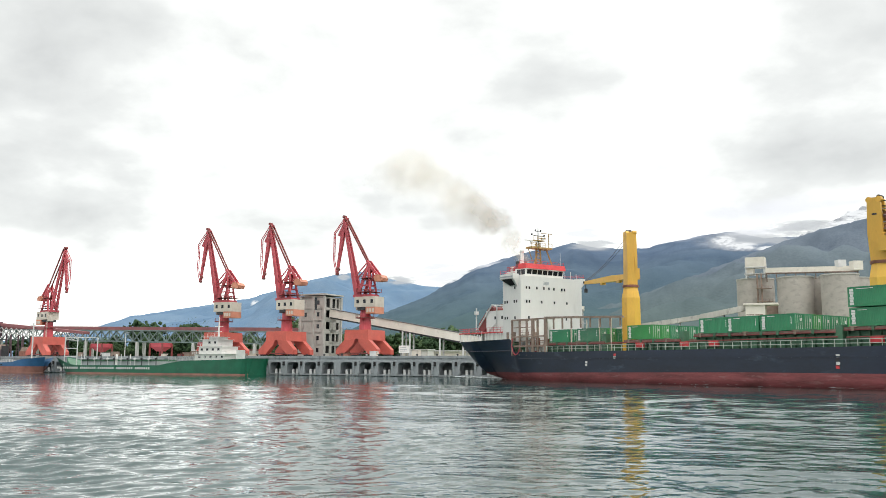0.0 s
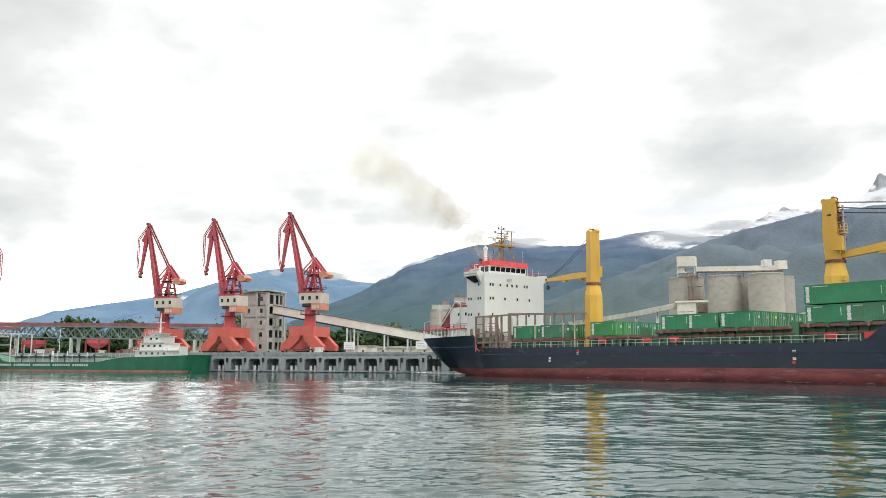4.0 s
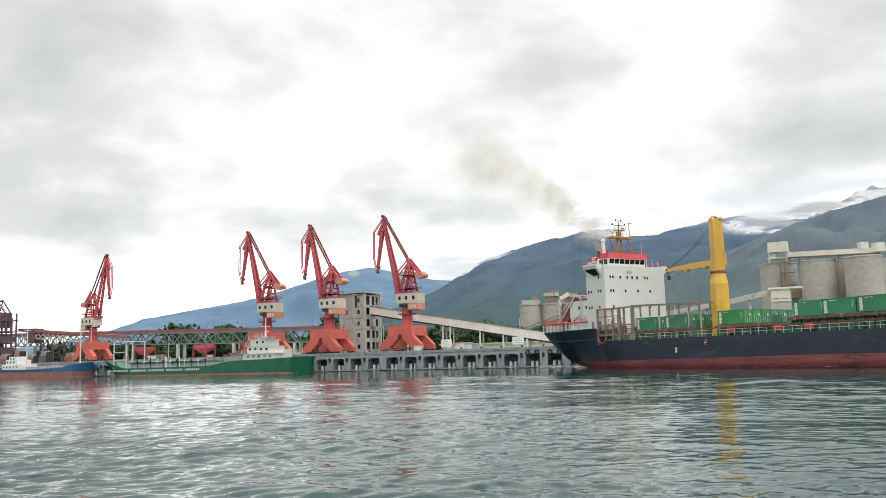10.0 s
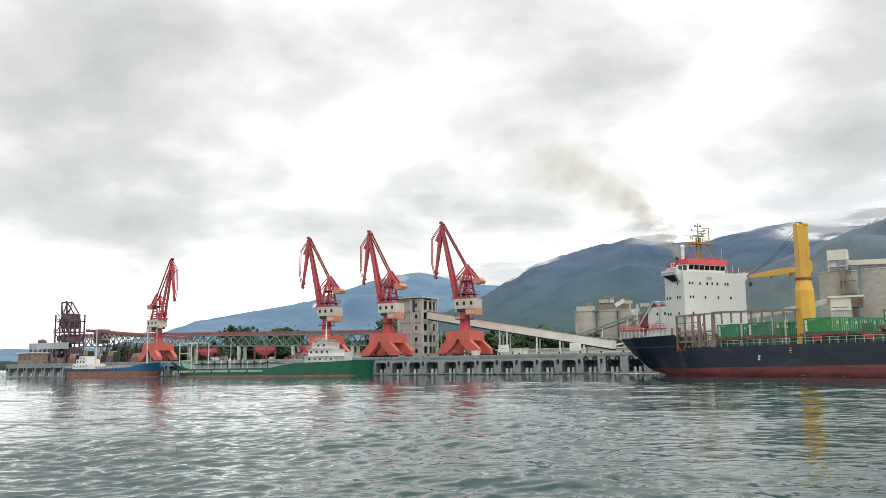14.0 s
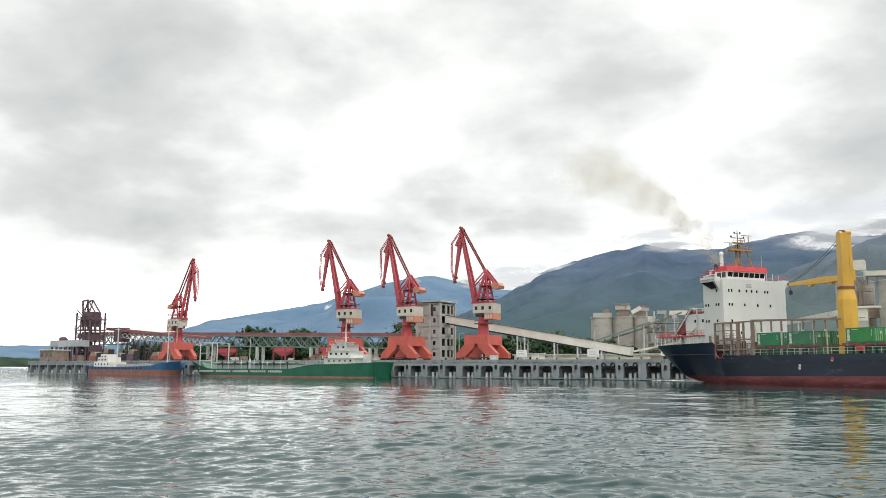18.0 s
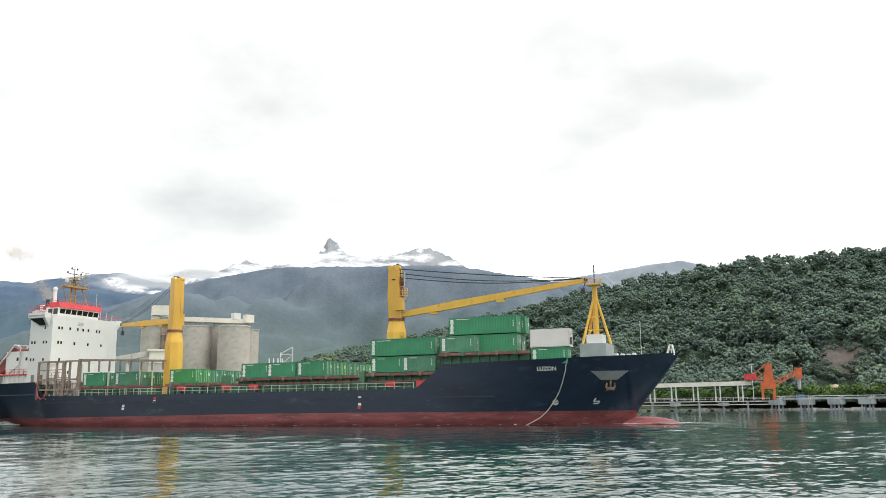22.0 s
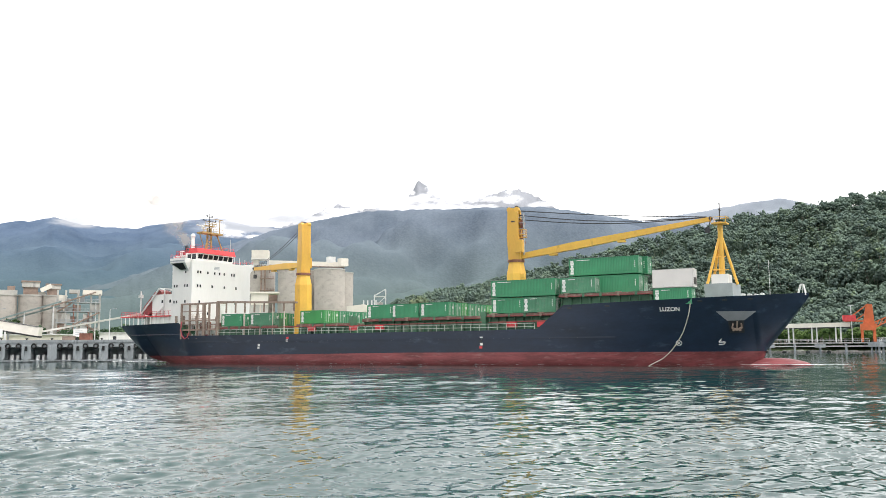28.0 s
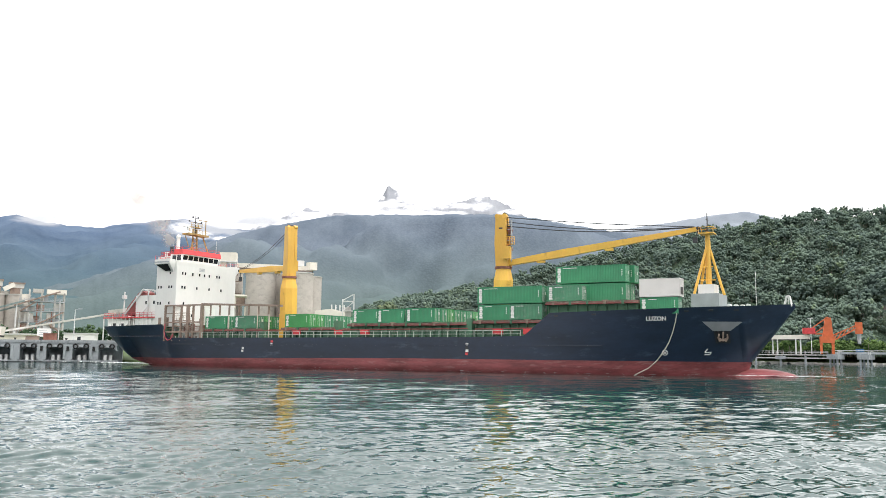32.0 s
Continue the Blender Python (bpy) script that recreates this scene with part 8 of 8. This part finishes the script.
alone("earth_slip", bm, M["earth"], "bare brown earth slip on the forest slope", "slope", kind="structure", smooth=True)
bm = B()
blob(bm, polar(66.2, 446, 9.0), (4.6, 3.4, 2.6), 3, 0.45, 7)
rim = [polar(66.5 + 1.75 * math.cos(a) * k, 480, 480 * math.tan(radians(2.9 + 1.15 * math.sin(a) * k))) for a, k in ((rr.uniform(0, 6.283), rr.uniform(0.5, 1.2)) for _ in range(240))]
rim = [p for p in rim if p.z > 6]
shrubs = []
flat = hill.reshape(-1, 3)
for p in rim:
    d2 = (np.degrees(np.arctan2(flat[:, 0], flat[:, 1])) - math.degrees(math.atan2(p.x, p.y))) ** 2 + (np.degrees(np.arctan2(flat[:, 2], np.hypot(flat[:, 0], flat[:, 1]))) - math.degrees(math.atan2(p.z, math.hypot(p.x, p.y)))) ** 2
    shrubs.append(flat[int(d2.argmin())])
plant("slip_shrubs", "low shrubs growing round the bare earth slip", np.array(shrubs), np.random.default_rng(3).uniform(1.6, 5.5, len(shrubs)), 40, 0.4, M["leaf_hill"], 23, 0.6, 0.03, 20)
alone("boulder", bm, M["sand"], "pale sandy rock at the foot of the slip", "rock")


# ---- low cloud and smoke ----
def soft_material(name, color, density, scale, glow, full=0.6, ragged=3.0):
    """Ragged soft-edged vapour: thin at the rim, broken by noise. glow: emission in place of daylight on it."""
    m = bpy.data.materials.new(name)
    m.use_nodes = True
    nt, lk = m.node_tree.nodes, m.node_tree.links
    nt.remove(nt["Principled BSDF"])
    out = nt["Material Output"]
    co = nt.new("ShaderNodeTexCoord")
    mp = nt.new("ShaderNodeMapping")
    mp.inputs["Scale"].default_value = (1, 0, 1)
    gr = nt.new("ShaderNodeTexGradient")
    gr.gradient_type = "SPHERICAL"
    info = nt.new("ShaderNodeObjectInfo")
    n = nt.new("ShaderNodeTexNoise")
    n.noise_dimensions = "4D"
    n.inputs["Scale"].default_value, n.inputs["Detail"].default_value, n.inputs["Roughness"].default_value = scale, 6, 0.6
    k = nt.new("ShaderNodeMath")
    k.operation, k.inputs[1].default_value = "MULTIPLY", 37.0
    lk.new(info.outputs["Random"], k.inputs[0])
    lk.new(k.outputs[0], n.inputs["W"])
    lk.new(co.outputs["Object"], mp.inputs["Vector"])
    lk.new(mp.outputs[0], gr.inputs["Vector"])
    lk.new(co.outputs["Object"], n.inputs["Vector"])
    rag = nt.new("ShaderNodeMath")
    rag.operation, rag.inputs[1].default_value, rag.inputs[2].default_value = "MULTIPLY_ADD", ragged, 0.75 - ragged * 0.5
    rag.use_clamp = False
    lk.new(n.outputs["Fac"], rag.inputs[0])
    add = nt.new("ShaderNodeMath")
    add.operation = "MULTIPLY"
    lk.new(gr.outputs["Fac"], add.inputs[0])
    lk.new(rag.outputs[0], add.inputs[1])
    mr = nt.new("ShaderNodeMapRange")
    mr.inputs["From Min"].default_value, mr.inputs["From Max"].default_value = 0.05, full
    mr.inputs["To Min"].default_value, mr.inputs["To Max"].default_value = 0.0, density
    mr.interpolation_type = "SMOOTHSTEP"
    lk.new(add.outputs[0], mr.inputs["Value"])
    clear = nt.new("ShaderNodeBsdfTransparent")
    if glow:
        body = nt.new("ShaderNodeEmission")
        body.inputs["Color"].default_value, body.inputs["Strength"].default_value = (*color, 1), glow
    else:
        body, front, back = nt.new("ShaderNodeAddShader"), nt.new("ShaderNodeBsdfDiffuse"), nt.new("ShaderNodeBsdfTranslucent")
        front.inputs["Color"].default_value = back.inputs["Color"].default_value = (*[c * 0.6 for c in color], 1)
        lk.new(front.outputs[0], body.inputs[0])
        lk.new(back.outputs[0], body.inputs[1])
    mix = nt.new("ShaderNodeMixShader")
    lk.new(mr.outputs[0], mix.inputs["Fac"])
    lk.new(clear.outputs[0], mix.inputs[1])
    lk.new(body.outputs[0], mix.inputs[2])
    lk.new(mix.outputs[0], out.inputs["Surface"])
    return m


def puff_mesh(name, material):
    """A shallow rounded shell, one unit in radius, bulging to -y."""
    bm = B()
    bmesh.ops.create_grid(bm, x_segments=12, y_segments=12, size=1.0)
    for v in bm.verts:
        r = min(1.0, math.hypot(v.co.x, v.co.y))
        v.co = Vector((v.co.x, -0.35 * (1 - r * r), v.co.y))
    return mesh(name, bm, material, True)


# these clouds emit their white or grey tone instead of being lit by the sky
M["cloud"] = soft_material("glowing_low_cloud", (1.0, 1.0, 1.02), 0.95, 2.4, 0.68, 0.55)
M["mist"] = soft_material("dim_glowing_cloud_base", (0.80, 0.82, 0.86), 0.85, 1.8, 0.50, 0.5)
M["bank"] = soft_material("soft_glowing_cloud_bank", (0.95, 0.95, 1.0), 0.85, 1.1, 0.70, 0.75, 1.7)
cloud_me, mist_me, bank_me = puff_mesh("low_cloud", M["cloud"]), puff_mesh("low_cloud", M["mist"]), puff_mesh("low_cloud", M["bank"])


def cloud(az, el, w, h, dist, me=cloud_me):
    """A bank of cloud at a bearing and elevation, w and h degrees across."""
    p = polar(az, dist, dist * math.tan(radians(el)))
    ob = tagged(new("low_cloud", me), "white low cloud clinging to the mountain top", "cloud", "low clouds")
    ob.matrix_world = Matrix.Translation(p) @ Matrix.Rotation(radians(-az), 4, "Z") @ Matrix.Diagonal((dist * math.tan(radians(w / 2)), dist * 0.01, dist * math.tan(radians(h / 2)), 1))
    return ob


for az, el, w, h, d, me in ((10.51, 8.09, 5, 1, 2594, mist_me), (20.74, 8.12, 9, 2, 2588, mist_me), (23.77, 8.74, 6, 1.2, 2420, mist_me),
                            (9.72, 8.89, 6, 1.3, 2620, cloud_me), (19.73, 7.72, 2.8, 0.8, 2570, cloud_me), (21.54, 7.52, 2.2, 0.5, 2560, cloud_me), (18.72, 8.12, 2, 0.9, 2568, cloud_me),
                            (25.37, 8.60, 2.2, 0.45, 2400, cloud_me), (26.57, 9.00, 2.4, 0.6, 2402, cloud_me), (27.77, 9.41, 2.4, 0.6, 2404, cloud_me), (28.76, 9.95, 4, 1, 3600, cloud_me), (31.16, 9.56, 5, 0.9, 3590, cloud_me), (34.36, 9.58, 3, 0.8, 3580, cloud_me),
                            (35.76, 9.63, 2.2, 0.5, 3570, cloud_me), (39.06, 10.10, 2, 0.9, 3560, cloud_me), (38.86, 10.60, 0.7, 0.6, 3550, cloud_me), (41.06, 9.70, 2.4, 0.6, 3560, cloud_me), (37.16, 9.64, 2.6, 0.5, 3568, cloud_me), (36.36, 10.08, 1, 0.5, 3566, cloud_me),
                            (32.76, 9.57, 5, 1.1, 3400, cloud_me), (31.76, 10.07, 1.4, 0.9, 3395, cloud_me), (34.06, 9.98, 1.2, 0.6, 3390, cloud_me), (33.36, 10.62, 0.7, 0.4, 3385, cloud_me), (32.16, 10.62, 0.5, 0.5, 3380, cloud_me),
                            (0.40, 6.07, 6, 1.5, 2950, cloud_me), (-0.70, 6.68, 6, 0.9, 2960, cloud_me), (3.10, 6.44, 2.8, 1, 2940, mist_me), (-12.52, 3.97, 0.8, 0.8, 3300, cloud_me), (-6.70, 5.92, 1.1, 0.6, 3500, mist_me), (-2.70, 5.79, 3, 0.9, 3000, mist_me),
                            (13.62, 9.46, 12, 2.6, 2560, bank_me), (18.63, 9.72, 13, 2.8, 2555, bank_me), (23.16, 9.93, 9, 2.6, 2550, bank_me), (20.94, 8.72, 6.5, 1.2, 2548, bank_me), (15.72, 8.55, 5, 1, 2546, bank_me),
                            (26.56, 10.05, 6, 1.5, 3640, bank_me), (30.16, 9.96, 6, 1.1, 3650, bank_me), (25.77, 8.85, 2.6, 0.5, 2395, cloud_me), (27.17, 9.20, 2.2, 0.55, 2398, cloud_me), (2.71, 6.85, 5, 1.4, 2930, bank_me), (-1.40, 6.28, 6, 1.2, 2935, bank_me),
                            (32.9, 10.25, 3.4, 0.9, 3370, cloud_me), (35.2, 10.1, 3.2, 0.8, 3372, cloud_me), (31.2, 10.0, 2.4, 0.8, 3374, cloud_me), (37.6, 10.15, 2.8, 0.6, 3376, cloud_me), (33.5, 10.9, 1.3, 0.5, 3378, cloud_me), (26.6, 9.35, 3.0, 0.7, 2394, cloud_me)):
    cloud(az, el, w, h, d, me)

# funnel smoke, drifting with the ship
M["smoke"] = soft_material("brown_grey_smoke", (0.52, 0.45, 0.36), 0.42, 1.6, 0.0, 0.55, 1.8)
M["smoke_thin"] = soft_material("thin_yellow_smoke", (0.66, 0.58, 0.45), 0.26, 1.4, 0.0, 0.55, 1.8)
smoke_me, thin_me = puff_mesh("smoke_puff", M["smoke"]), puff_mesh("smoke_puff", M["smoke_thin"])
smoke = thing("funnel_smoke", "thin brown exhaust smoke drifting from the funnel", "smoke")
rng = random.Random(3)
for k in range(8):
    u = k / 7
    ob = new("smoke_puff", smoke_me if k < 4 else thin_me)
    ob.parent = smoke
    r = 2.4 + 6.5 * u ** 0.8
    ob.matrix_local = pose(-30 * u ** 1.2 + rng.uniform(-1, 1) * r * 0.2, rng.uniform(-1, 1) + 3 * u, 0.8 + 22 * u ** 0.8 + rng.uniform(-1, 1) * r * 0.15, 0, rng.uniform(0, 360), 15) @ Matrix.Diagonal((r * 1.35, r, r * 1.0, 1))
SMOKE_AT = [(t, Matrix.Translation((m @ Vector((-88.5, 0, 27.6))) + Vector((-0.06 * t, 0, 0.03 * t)))) for t, m in SHIP_AT]

# wake and bow wash, going with the ship
def wash(name, label, outline, z, seed):
    """A broken patch of foam made of many small flecks within an outline of (x, y, spread)."""
    rr = random.Random(seed)
    bm = B()
    for x, y, spread, count in outline:
        for _ in range(count):
            px, py = x + rr.gauss(0, spread), y + rr.gauss(0, spread * 0.35)
            a, l, w = rr.uniform(-0.3, 0.3), rr.uniform(0.2, 0.9), rr.uniform(0.06, 0.22)
            vs = [bm.verts.new((px + l * math.cos(t) * math.cos(a) - w * math.sin(t) * math.sin(a), py + l * math.cos(t) * math.sin(a) + w * math.sin(t) * math.cos(a), z + rr.uniform(0, 0.05))) for t in (0, 1.05, 2.1, 3.14, 4.19, 5.24)]
            bm.faces.new(vs)
    ob = tagged(new(name, mesh(name, bm, M["foam"])), label, "foam", kind="stuff")
    RIDERS.append((ob, Matrix()))
    return ob


wash("stern_wash", "white churned water under the stern", [(-101, -1.0, 3.5, 130), (-97, -3.0, 2.5, 90), (-106, 0, 5.0, 150), (-114, 1.0, 7.0, 130), (-92, -6.5, 3.0, 50)], 0.06, 1)
wash("bow_wash", "thin white ripple round the bulbous bow", [(46, -2.2, 1.6, 50), (43, -3.4, 2.0, 40), (49, -0.6, 1.0, 30), (51, -2.5, 2.5, 30)], 0.06, 2)
wash("side_wash", "scattered foam flecks along the waterline", [(-30, -11.2, 9, 16), (-8, -11.3, 8, 16), (14, -11, 7, 12), (30, -8, 4, 8)], 0.06, 6)


# ---- movement ----
def motions():
    walk(ship, SHIP_AT)
    for ob, local in RIDERS:
        walk(ob, [(t, m @ local) for t, m in SHIP_AT])
    walk(smoke, SMOKE_AT)
    walk(water, [(0, pose(0, 0, 0)), (16, pose(-2.5, -4, 0)), (32, pose(-5, -8, 0))])


motions()
